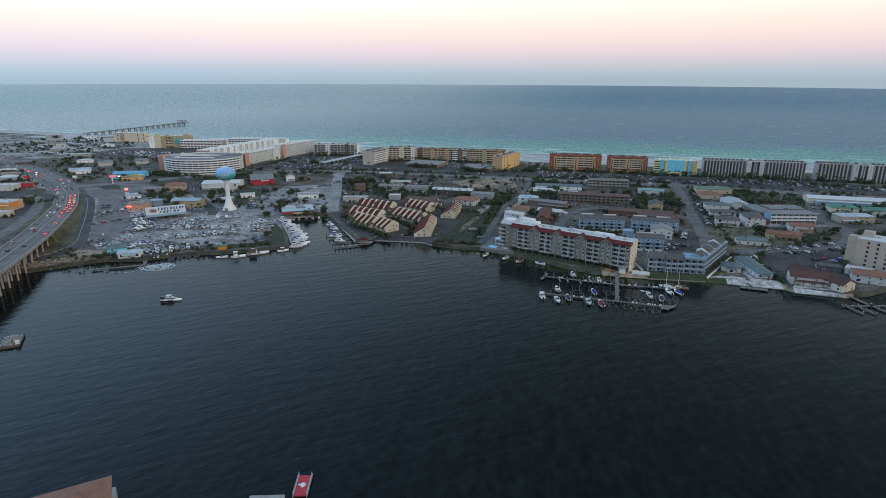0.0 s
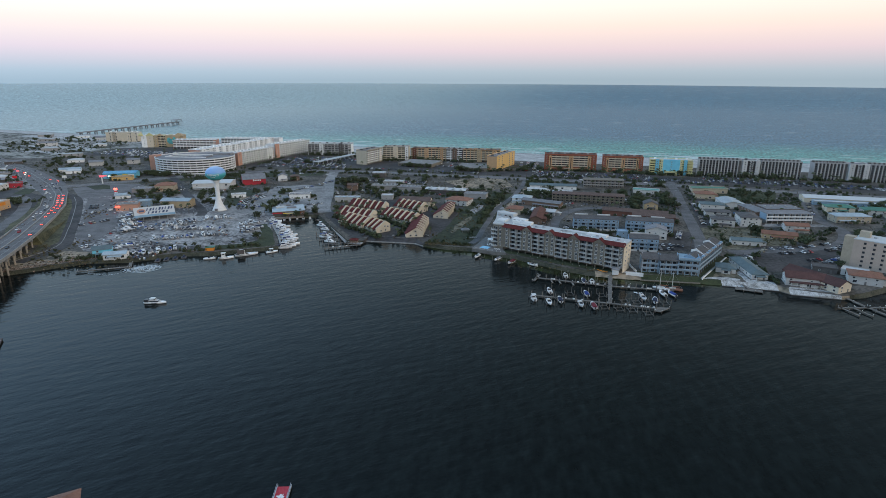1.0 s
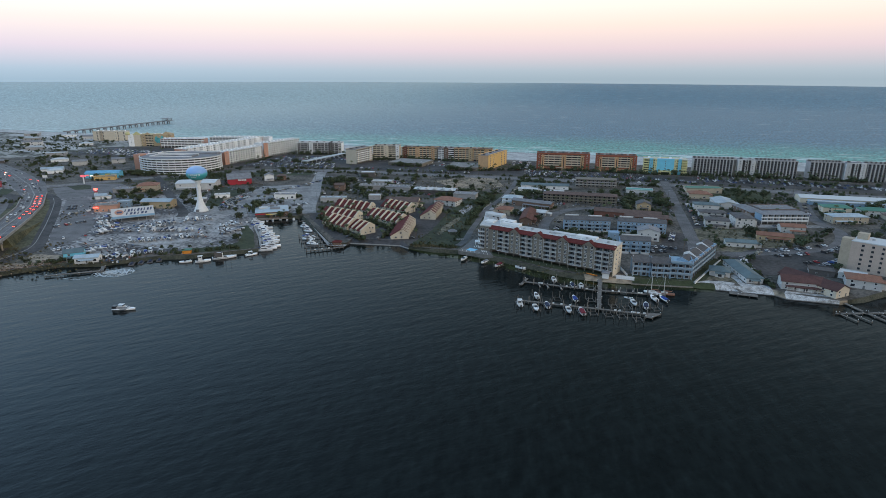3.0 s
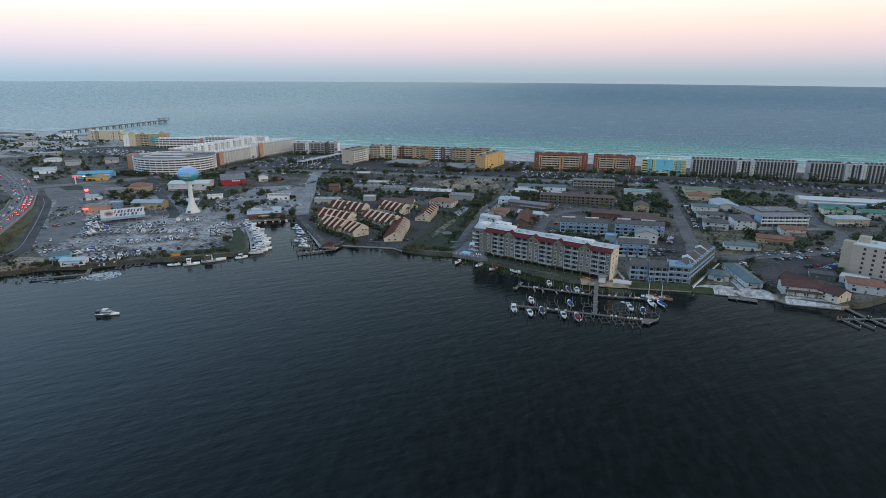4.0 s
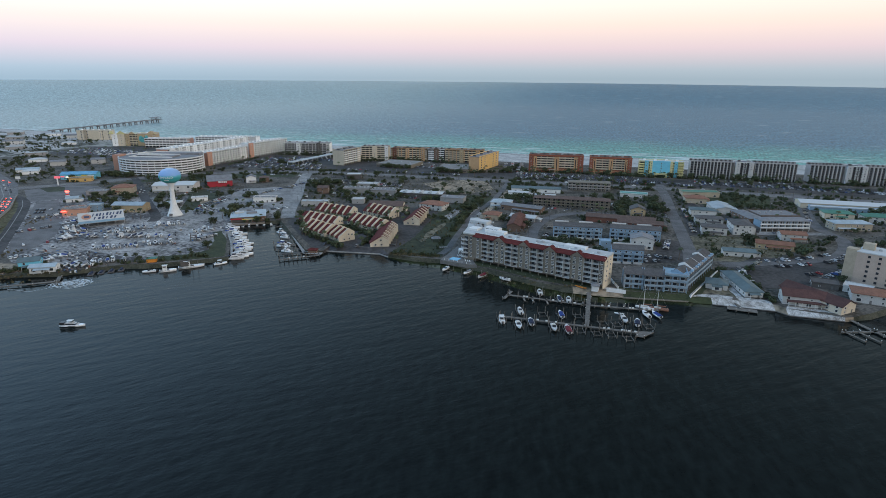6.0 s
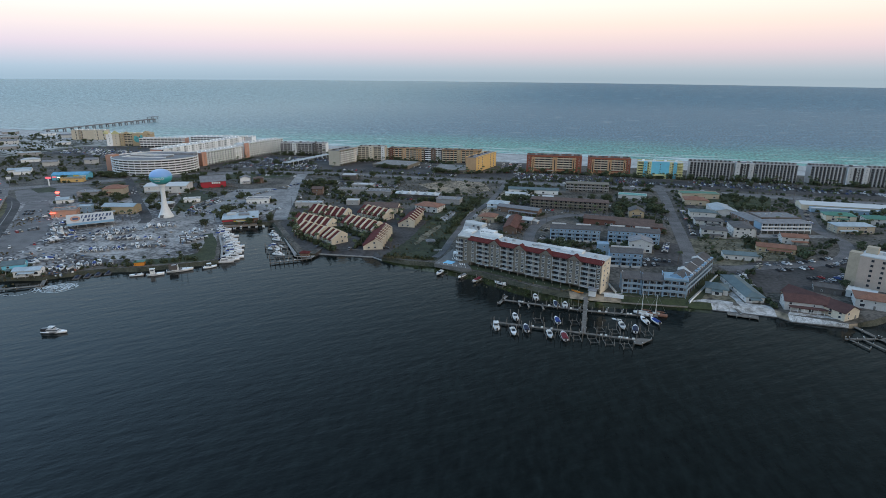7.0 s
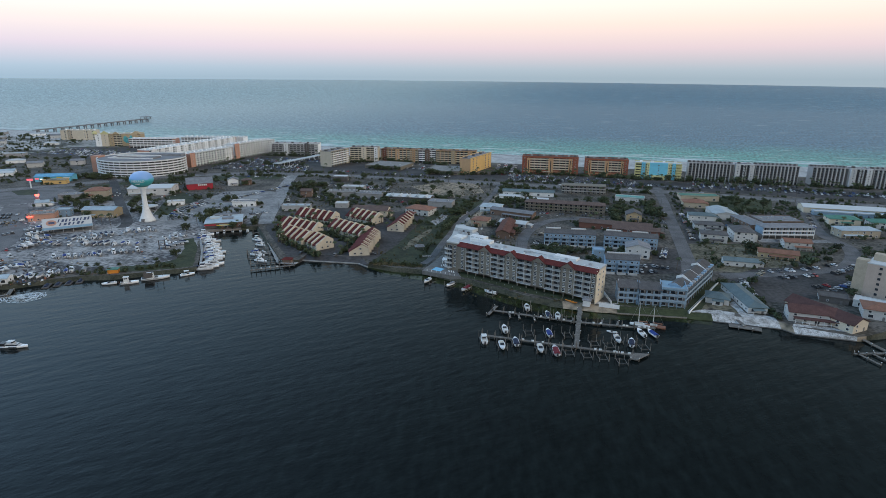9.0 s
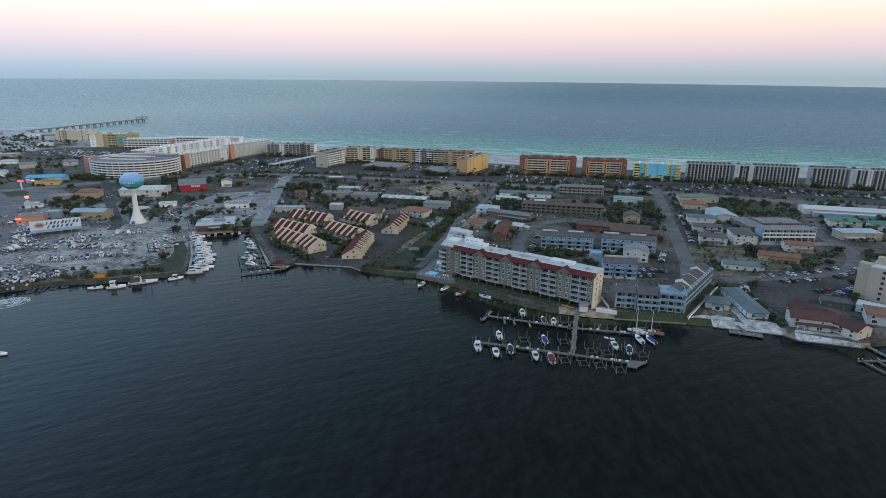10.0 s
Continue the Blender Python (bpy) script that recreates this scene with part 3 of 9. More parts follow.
# roads and lots
BRIDGE = [(-215, 10, 16), (-262, 115, 16), (-300, 200, 15.5), (-330, 268, 14.5), (-357, 322, 13.2), (-388, 376, 10.5), (-436, 451, 6.2), (-474, 508, 4.0), (-522, 568, 2.9)]
HIGHWAY = [(-522, 568), (-580, 625), (-680, 707), (-815, 800), (-1000, 925), (-1400, 1150)]
COAST_ROAD = [(-560, 605), (-500, 655), (-430, 720), (-330, 768), (-232, 772), (25, 738), (180, 716), (390, 664), (700, 590), (1200, 500)]
LOTS = [
    ("road", ribbon(HIGHWAY, [24, 34, 26, 26, 26, 26]), 0.10, "road", "four-lane grey asphalt highway with queueing traffic"),
    ("road", ribbon(bend(COAST_ROAD), 20), 0.06, "road", "straight grey asphalt beach road"),
    ("asphalt", ribbon(bend([(-356, 338), (-355, 376), (-385, 422), (-423, 475), (-460, 524), (-484, 551), (-512, 572)]), 10), 0.12, "road", "narrow dark asphalt service road beside the bridge ramp"),
    ("asphalt", ribbon(bend([(-306, 490), (-313.7, 508.3), (-344.0, 546.2), (-372.5, 581.7), (-404.7, 622.7), (-434.6, 662.1), (-466.1, 701.2)]), 9), 0.11, "road", "dark asphalt lane past the water tower"),
    ("pale_road", ribbon(bend([(-262, 762), (-244, 688), (-224, 622), (-203, 545), (-193, 518)]), 13), 0.12, "road", "asphalt street down to the marina"),
    ("street", ribbon(bend([(183, 742), (177, 708), (170, 658), (160, 601), (152.5, 554), (146, 513), (137, 459), (130, 430)]), 9.8), 0.12, "road", "grey asphalt residential street"),
    ("street", ribbon(bend([(318, 700), (290, 620), (267, 548), (266, 505), (245, 465), (215, 446), (150, 428)]), 10), 0.10, "road", "winding grey asphalt residential street"),
    ("street", ribbon(bend([(23, 462), (23, 484), (27.5, 517), (39, 548), (56, 567), (78, 575), (102, 573)]), 9), 0.113, "road", "curved asphalt lane between the apartment blocks"),
    ("road", ribbon(bend([(-438, 388), (-446, 408), (-464, 444), (-495, 494), (-532, 537), (-560, 556)]), 11), 0.12, "road", "curved asphalt slip road under the bridge ramp"),
    ("dirt", ribbon([(-24, 520), (-15, 580), (-2, 640), (8, 715)], 6), 0.08, "road", "pale dirt track beside the overgrown lot"),
    ("worn_asphalt", [(-492, 560), (-375, 405), (-330, 370), (-290, 372), (-200, 410), (-240, 500), (-205, 520), (-235, 600), (-330, 600)], 0.03, "pavement", "wide worn asphalt boatyard and car park"),
    ("road", [(-470, 552), (-455, 562), (-385, 484), (-356, 440), (-341, 396), (-350, 386), (-374, 416), (-402, 458), (-442, 512)], 0.045, "pavement", "plain grey asphalt car park behind the boat shed"),
    ("gravel", [(-318, 446), (-296, 420), (-256, 432), (-234, 432), (-226, 446), (-246, 478), (-262, 492), (-290, 492), (-317, 494), (-322, 470)], 0.07, "pavement", "pale gravel boat storage yard"),
    ("gravel", [(-302, 404), (-262, 392), (-238, 402), (-232, 420), (-256, 424), (-284, 412), (-306, 418)], 0.075, "pavement", "pale gravel lane between the stored boats"),
    ("pale_road", [(-297, 500), (-262, 506), (-245, 511), (-222, 548), (-212, 560), (-221, 600), (-240, 655), (-262, 662), (-296, 648), (-298, 560)], 0.05, "pavement", "pale worn parking lot near the restaurant"),
    ("asphalt", [(-190, 508), (-139, 428), (-132, 436), (-126, 440), (-92, 438.5), (-80, 430), (-70, 470), (-62, 560), (-130, 600), (-190, 560)], 0.04, "pavement", "dark asphalt drive round the townhouses"),
    ("asphalt", [(-420, 800), (-240, 795), (10, 757), (190, 733), (400, 690), (700, 612), (700, 690), (430, 745), (220, 780), (160, 795), (20, 812), (-50, 795), (-130, 850), (-250, 900), (-380, 935)], 0.03, "pavement", "dark asphalt hotel car parks full of cars"),
    ("asphalt", [(-760, 900), (-640, 860), (-540, 860), (-520, 930), (-640, 1000), (-760, 1000)], 0.03, "pavement", "asphalt car park crowded with cars"),
    ("dirt", [(-72, 664), (-45, 650), (-14, 684), (-24, 736), (-68, 742), (-99, 708)], 0.04, "pavement", "bare sandy building lot"),
    ("asphalt", [(150, 380), (192, 395), (240, 420), (262, 470), (230, 450), (180, 450), (150, 425)], 0.05, "pavement", "asphalt car park behind the waterside houses"),
    ("asphalt", [(98, 424), (130, 432), (140, 485), (118, 492), (112, 452), (96, 440)], 0.05, "pavement", "asphalt car park between the blue apartment blocks"),
    ("asphalt", [(150, 505), (172, 510), (190, 600), (192, 650), (178, 650)], 0.04, "pavement", "asphalt parking strip along the street"),
    ("rough_grass", [(-80, 427), (-60, 421), (-43, 420), (-36, 460), (-26, 540), (-10, 640), (-40, 650), (-62, 560), (-70, 470)], 0.05, "lawn", "overgrown green lot with tall grass and scrub"),
    ("grass", [(-24, 409), (-6, 401), (12, 389), (30, 379), (46, 373.5), (58, 371), (62, 374), (34, 389), (8, 403), (-14, 414), (-20, 416)], 0.05, "lawn", "dark green lawn before the apartment building"),
    ("grass", [(66, 370.5), (75, 369.5), (106, 367.6), (113, 367), (143, 414), (136, 420), (112, 372), (97, 374), (72, 375)], 0.065, "lawn", "green lawn round the blue apartments"),
    ("grass", [(-345, 328), (-326, 344), (-362, 352), (-370, 400), (-420, 462), (-470, 525), (-490, 548), (-440, 470), (-372, 372)], 0.06, "lawn", "brown grass embankment beside the bridge ramp"),
    ("grass", [(-247, 380), (-203, 398), (-195, 404), (-212, 440), (-230, 468), (-236, 464), (-222, 440), (-214, 416), (-222, 404), (-242, 396)], 0.10, "lawn", "green grass edge along the marina quay"),
    ("rough_grass", [(-308, 537), (-330, 590), (-344, 618), (-340, 640), (-309, 625), (-291, 594), (-287, 562), (-291, 538)], 0.09, "lawn", "worn green plot beside the water tower"),
    ("dirt", [(-296, 553), (-309, 576), (-304, 586), (-288, 581), (-283, 559)], 0.12, "lawn", "bare sandy patch on the tower plot"),
    ("rough_grass", [(-527, 620), (-512, 632), (-500, 627), (-484, 606), (-500, 600)], 0.06, "lawn", "green roadside lawn by the highway"),
    ("road", [(-533, 606), (-510, 640), (-470, 640), (-430, 610), (-452, 570), (-480, 552)], 0.035, "pavement", "worn grey asphalt forecourt by the junction"),
    ("grass", [(-571, 562), (-553, 564.5), (-568, 592), (-588, 598)], 0.09, "lawn", "green roadside plot before the red shop"),
    ("verge_grass", [(-466, 462), (-484, 492), (-504, 522), (-498, 530), (-476, 505), (-452, 466)], 0.09, "lawn", "brown grass verge between slip road and ramp"),
    ("grass", [(196, 612), (262, 628), (288, 690), (210, 706)], 0.05, "lawn", "green plot with low bushes by the beach road"),
    ("grass", [(155, 492), (212, 470), (240, 488), (190, 505), (160, 508)], 0.05, "lawn", "dry green empty plot between the houses"),
    ("grass", [(-480, 640), (-440, 690), (-350, 745), (-270, 760), (-270, 735), (-400, 690)], 0.05, "lawn", "grass verge beside the beach road"),
    ("pale_road", [(206, 514), (240, 516), (262, 520), (266, 528), (240, 527), (208, 524)], 0.06, "pavement", "pale concrete apron before the gallery flats"),
    ("dry_grass", [(114, 366), (124, 372), (138, 366), (141, 380), (142, 412), (138, 410), (120, 380)], 0.07, "lawn", "dry grass and sand between the beach cottages"),
    ("grass", [(111.5, 365.5), (141, 412), (144, 410), (127, 384), (119, 369.5)], 0.09, "lawn", "strip of green lawn beside the low wall"),
    ("patchy_sand", [(137, 362), (141, 364), (141, 384), (137, 380)], 0.075, "beach", "sandy path between the two cottages"),
    ("dry_grass", [(144, 468), (180, 475), (192, 503), (150, 502)], 0.055, "lawn", "pale dry vacant plot beside the street"),
    ("dry_grass", [(122, 440), (170, 436), (220, 470), (150, 486), (132, 470)], 0.03, "lawn", "dry grass round the small houses"),
    ("patchy_sand", [(112, 365), (122, 364.0), (133.4, 361.8), (135, 366.5), (128, 369), (120, 369)], 0.08, "beach", "small white sand beach on the sound"),
    ("patchy_sand", [(136.6, 361.2), (153.2, 358), (154, 362), (150, 364.5), (138.5, 366.5)], 0.08, "beach", "white sand patch with a wooden walkway"),
    ("patchy_sand", [(158.4, 352.4), (184, 347.8), (188, 349), (187, 351), (160, 355)], 0.08, "beach", "white sand strip behind a low sea wall"),
    ("dune", [(-1700, 1380), (-1250, 1000), (-960, 850), (-800, 840), (-740, 880), (-760, 1000), (-640, 1010), (-560, 1050), (-700, 1090), (-860, 1130), (-1100, 1210)], 0.02, "beach", "sandy scrubland with pale bare patches"),
    ("worn_asphalt", [(-760, 700), (-640, 610), (-560, 585), (-590, 640), (-700, 720), (-800, 790)], 0.03, "pavement", "worn asphalt shop forecourts beside the highway"),
    ("asphalt", [(-530, 560), (-470, 470), (-560, 440), (-640, 520), (-600, 590)], 0.03, "pavement", "dark asphalt lot before the roadside shops"),
    ("sand", [(-1150, 1190), (-960, 1120), (-860, 1096), (-860, 1140), (-1100, 1225)], 0.05, "beach", "white dune sand with scattered beach houses"),
    ("sand", [(-980, 1010), (-860, 965), (-780, 950), (-790, 985), (-900, 1020)], 0.045, "beach", "pale sandy lot among the beach houses"),
    ("gravel", [(-31.0, 542.1), (-32.2, 571.5), (-27.9, 592.5), (-21.9, 582.5), (-21.3, 562.3), (-22.6, 547.2)], 0.09, "beach", "pale bare sand beside the lane"),
    ("dry_grass", [(-62.2, 457.7), (-59.6, 473.8), (-54.4, 489.8), (-49.6, 512.6), (-51.0, 522.5), (-55.8, 508.4), (-62.8, 483.5)], 0.085, "beach", "worn pale path through the overgrown lot"),
    ("gravel", [(-55, 545), (-50, 562), (-47.4, 584), (-42.3, 569), (-44, 548), (-48.5, 532)], 0.09, "beach", "pale bare sand on the overgrown lot"),
    ("dry_grass", [(-65, 462), (-60, 478), (-55.8, 490), (-55.7, 479), (-60, 462), (-62.5, 457)], 0.09, "beach", "worn sandy path through the tall grass"),
    ("street", ribbon(bend([(-44, 428), (-40, 442), (-36.8, 478), (-33.8, 505), (-31.5, 534), (-27, 561.5), (-18, 600), (-10.6, 635), (-4, 680), (2, 735)]), 5.0), 0.10, "road", "narrow grey lane beside the overgrown lot"),
    ("dirt", [(-352, 326), (-333, 337), (-312, 354), (-296, 359), (-318, 368), (-345, 368), (-368, 352)], 0.09, "beach", "brown eroded bank strewn with rubble"),
    ("sand", [(-985, 1040), (-900, 1020), (-835, 1000), (-832, 1012), (-900, 1036), (-980, 1058)], 0.06, "beach", "long strip of white sand in the scrub"),
    ("sand", [(-1060, 1100), (-960, 1075), (-880, 1048), (-878, 1062), (-960, 1092), (-1055, 1120)], 0.06, "beach", "white sand strip between the dunes"),
    ("sand", [(-900, 925), (-838, 912), (-790, 900), (-788, 914), (-840, 930), (-896, 940)], 0.06, "beach", "white sandy clearing in the scrub"),
    ("asphalt", [(-12, 800), (24, 790), (30, 896), (0, 904)], 0.035, "pavement", "asphalt beach access car park between the hotels"),
    ("patchy_sand", [(55, 370.5), (60, 370), (72, 370), (75, 372), (62, 374)], 0.09, "beach", "strip of pale sand by the dock"),
]
LOTS.append(("concrete", ribbon(bend([(-361.8, 340), (-360.6, 379), (-390, 426), (-428, 479), (-465, 528), (-489, 555)]), 0.45), 0.2, "kerb", "pale concrete kerb along the service road"))
BEACH = [(x, y - 3) for x, y in GULF_EDGE][1:12]
LOTS.append(("sand", BEACH[::-1] + [(x - 6, y - (98 if x > -760 else 45)) for x, y in BEACH], 0.03, "beach", "long white sand beach on the gulf"))


def ragged(outline, step=3.5, wild=1.1):
    """The same outline with an uneven, worn edge."""
    out = []
    for (ax, ay), (bx, by) in zip(outline, outline[1:] + outline[:1]):
        n = max(1, int(math.hypot(bx - ax, by - ay) / step))
        for k in range(n):
            x, y = ax + (bx - ax) * k / n, ay + (by - ay) * k / n
            s = 1.0 if k else 0.3
            out.append((x + s * wild * noise.noise((x * 0.31, y * 0.31, 1.7)), y + s * wild * noise.noise((x * 0.31, y * 0.31, 8.2))))
    return out


for mat, outline, rise, cat, label in LOTS:
    area = sum(a[0] * b[1] - b[0] * a[1] for a, b in zip(outline, outline[1:] + outline[:1]))
    outline = outline if area > 0 else outline[::-1]
    name = {"lawn": "lawn", "beach": "beach_sand", "road": "road", "kerb": "kerb"}.get(cat, "pavement")
    if cat in ("lawn", "beach", "pavement") and "long white" not in label:
        outline = ragged(outline)
    bm = bmesh.new()
    slab(bm, outline, G - 0.5, G + rise)
    tagged(new(name, mesh(name, bm, "verge_grass" if "brown grass" in label else mat)), label, cat, kind="structure")

# slope of wet sand and surf on the gulf shore
def surf(bm):
    """Long uneven ribbons of breaking water that swell and taper along the shore."""
    pts = []
    for a, b in zip(GULF_EDGE[1:], GULF_EDGE[2:10]):
        n = int(math.dist(a, b) / 5)
        pts += [(a[0] + (b[0] - a[0]) * k / n, a[1] + (b[1] - a[1]) * k / n) for k in range(n)]
    for row, (off, wide, gap) in enumerate(((2, 9.0, -0.9), (15, 5.0, -0.12), (31, 3.6, 0.02), (58, 2.6, 0.12), (92, 1.8, 0.2))):
        last = None
        for k, (x, y) in enumerate(pts):
            w = wide * (noise.noise((k * 0.045, row * 7.1, 0.4)) + 0.35 * noise.noise((k * 0.31, row * 3.3, 4.4)) - gap)
            o = y + off + 7 * noise.noise((k * 0.03, row * 3.0, 2.0)) + 1.6 * noise.noise((k * 0.22, row, 9.0))
            z = 0.1 + 0.04 * row
            now = [bm.verts.new(p) for p in ((x, o, 0.0), (x, o + w * 0.3, z + 0.15), (x, o + w, 0.0))] if w > 0.25 else None
            if last and now:
                for i in (0, 1):
                    bm.faces.new((last[i], last[i + 1], now[i + 1], now[i]))
            last = now


tagged(new("surf", made("surf", surf, "foam")), "broken lines of white surf along the beach", "surf", kind="stuff")


# ---- buildings ----
def window_mesh(w, h, t=0.1, deep=0.1, frame_mat="white_paint"):
    """A white frame round a pane set back in it, as one shell."""
    bm = bmesh.new()
    ring = lambda x0, z0, x1, z1, y: [bm.verts.new(p) for p in ((x0, y, z0), (x1, y, z0), (x1, y, z1), (x0, y, z1))]
    back, front = ring(-w / 2, 0, w / 2, h, 0.03), ring(-w / 2, 0, w / 2, h, -0.08)
    inner, pane = ring(-w / 2 + t, t, w / 2 - t, h - t, -0.08), ring(-w / 2 + t, t, w / 2 - t, h - t, -0.08 + deep)
    for r, q in ((back, front), (front, inner), (inner, pane)):
        for i in range(4):
            bm.faces.new((r[i], r[(i + 1) % 4], q[(i + 1) % 4], q[i]))
    bm.faces.new(pane).material_index = 1
    return mesh("window", bm, frame_mat, "glass")


WINDOW = window_mesh(1.5, 1.4)
WIDE_WINDOW = window_mesh(2.4, 1.9)
SMALL_WINDOW = window_mesh(1.0, 1.2)
TALL_WINDOW = window_mesh(2.9, 2.3)
DARK_WINDOW = window_mesh(1.5, 1.5, 0.07, 0.1, "shade_wall")
DOOR = made("door", lambda bm: box(bm, -0.55, -0.05, 0, 0.55, 0.03, 2.1), "shade_wall")
ROOF_UNIT = made("roof_unit", lambda bm: (box(bm, -0.9, -0.7, 0, 0.9, 0.7, 1.1), cyl(bm, 0, 0, 1.1, 1.25, 0.5, n=10)), "steel")
rng = random.Random(7)


def hip_roof(bm, x0, y0, x1, y1, z, rise, over=0.6):
    x0, y0, x1, y1 = x0 - over, y0 - over, x1 + over, y1 + over
    k = min(x1 - x0, y1 - y0) / 2
    lo = [bm.verts.new(p) for p in ((x0, y0, z), (x1, y0, z), (x1, y1, z), (x0, y1, z))]
    e = [bm.verts.new(p) for p in ((x0, y0, z + 0.25), (x1, y0, z + 0.25), (x1, y1, z + 0.25), (x0, y1, z + 0.25))]
    if x1 - x0 >= y1 - y0:
        r = [bm.verts.new((x0 + k, (y0 + y1) / 2, z + rise)), bm.verts.new((x1 - k + 0.01, (y0 + y1) / 2, z + rise))]
        faces = [(e[0], e[1], r[1], r[0]), (e[1], e[2], r[1]), (e[2], e[3], r[0], r[1]), (e[3], e[0], r[0])]
    else:
        r = [bm.verts.new(((x0 + x1) / 2, y0 + k, z + rise)), bm.verts.new(((x0 + x1) / 2, y1 - k + 0.01, z + rise))]
        faces = [(e[0], e[1], r[0]), (e[1], e[2], r[1], r[0]), (e[2], e[3], r[1]), (e[3], e[0], r[0], r[1])]
    for f in faces + [tuple(lo[::-1])]:
        bm.faces.new(f)
    for i in range(4):
        bm.faces.new((lo[i], lo[(i + 1) % 4], e[(i + 1) % 4], e[i]))


def gable_roof(bm, x0, y0, x1, y1, z, rise, along="x", over=0.6):
    x0, y0, x1, y1 = x0 - over, y0 - over, x1 + over, y1 + over
    t = 0.3
    if along == "x":
        m = (y0 + y1) / 2
        prism_x(bm, [(y0, z), (m, z + rise), (y1, z), (y1, z + t), (m, z + rise + t), (y0, z + t)][::1], x0, x1)
    else:
        m = (x0 + x1) / 2
        prism_y(bm, [(x0, z), (m, z + rise), (x1, z), (x1, z + t), (m, z + rise + t), (x0, z + t)], y0, y1)


HOUSES = []
hrng = random.Random(17)


def put_windows(parent, w, d, h, storeys, me=None, sides=("front", "left", "right"), step=5.0, first=0.9):
    me = me or WINDOW
    far = parent.matrix_basis.translation.y > 580
    step *= 1.9 if far else 1.0
    fh = h / storeys
    for s in range(storeys):
        z = s * fh + first
        for side in sides:
            length = w if side == "front" else d
            n = max(1, int(length / step))
            for k in range(n):
                u = (k + 0.5) * length / n
                if side == "front":
                    if s == 0 and k == n // 2 and not far:
                        piece("door", DOOR, parent, u, -0.03, 0)
                    elif hrng.random() > 0.15:
                        piece("window", hrng.choice((me, me, SMALL_WINDOW, WIDE_WINDOW)), parent, u + hrng.uniform(-0.5, 0.5), -0.03, z - 0.1)
                elif side == "right":
                    piece("window", me, parent, w + 0.03, u, z, 90)
                else:
                    piece("window", me, parent, -0.03, u, z, -90)




def annexe(ob, w, d, h, wall, top):
    """A porch, a lower wing or a lean-to, so that no house stays a bare block."""
    kind = hrng.choice(("porch", "wing", "lean_to", "porch"))
    if kind == "porch":
        u0 = w * hrng.uniform(0.0, 0.35)
        u1 = min(w, u0 + w * hrng.uniform(0.35, 0.7))
        bm = bmesh.new()
        prism_x(bm, [(-2.7, 2.3), (0.05, 2.85), (0.05, 3.05), (-2.7, 2.5)], u0, u1)
        part("porch_roof", bm, top, ob)
        n = max(2, int((u1 - u0) / 3.2) + 1)
        for k in range(n):
            u = u0 + 0.15 + (u1 - u0 - 0.3) * k / (n - 1)
            boxes("porch_post", "rail", ob, (u - 0.1, -2.6, -0.3, u + 0.1, -2.4, 2.3))
    elif kind == "wing":
        v0, v1, out = d * hrng.uniform(0.1, 0.3), d * hrng.uniform(0.65, 0.9), hrng.uniform(2.5, 4.5)
        low = h * 0.72
        boxes("wing_wall", wall, ob, (w, v0, -0.4, w + out, v1, low))
        bm = bmesh.new()
        prism_y(bm, [(w - 0.1, low + 0.9), (w - 0.1, low + 0.7), (w + out + 0.5, low - 0.1), (w + out + 0.5, low + 0.1)][::-1], v0 - 0.4, v1 + 0.4)
        part("wing_roof", bm, top, ob)
    else:
        u0 = w * hrng.uniform(0.05, 0.4)
        u1 = u0 + w * hrng.uniform(0.3, 0.5)
        boxes("lean_to_wall", wall, ob, (u0, -2.2, -0.4, u1, 0.02, 2.5))
        bm = bmesh.new()
        prism_x(bm, [(-2.6, 2.35), (0.05, 3.0), (0.05, 3.2), (-2.6, 2.55)], u0 - 0.3, u1 + 0.3)
        part("lean_to_roof", bm, top, ob)
        piece("window", WIDE_WINDOW, ob, (u0 + u1) / 2, -2.23, 0.4)


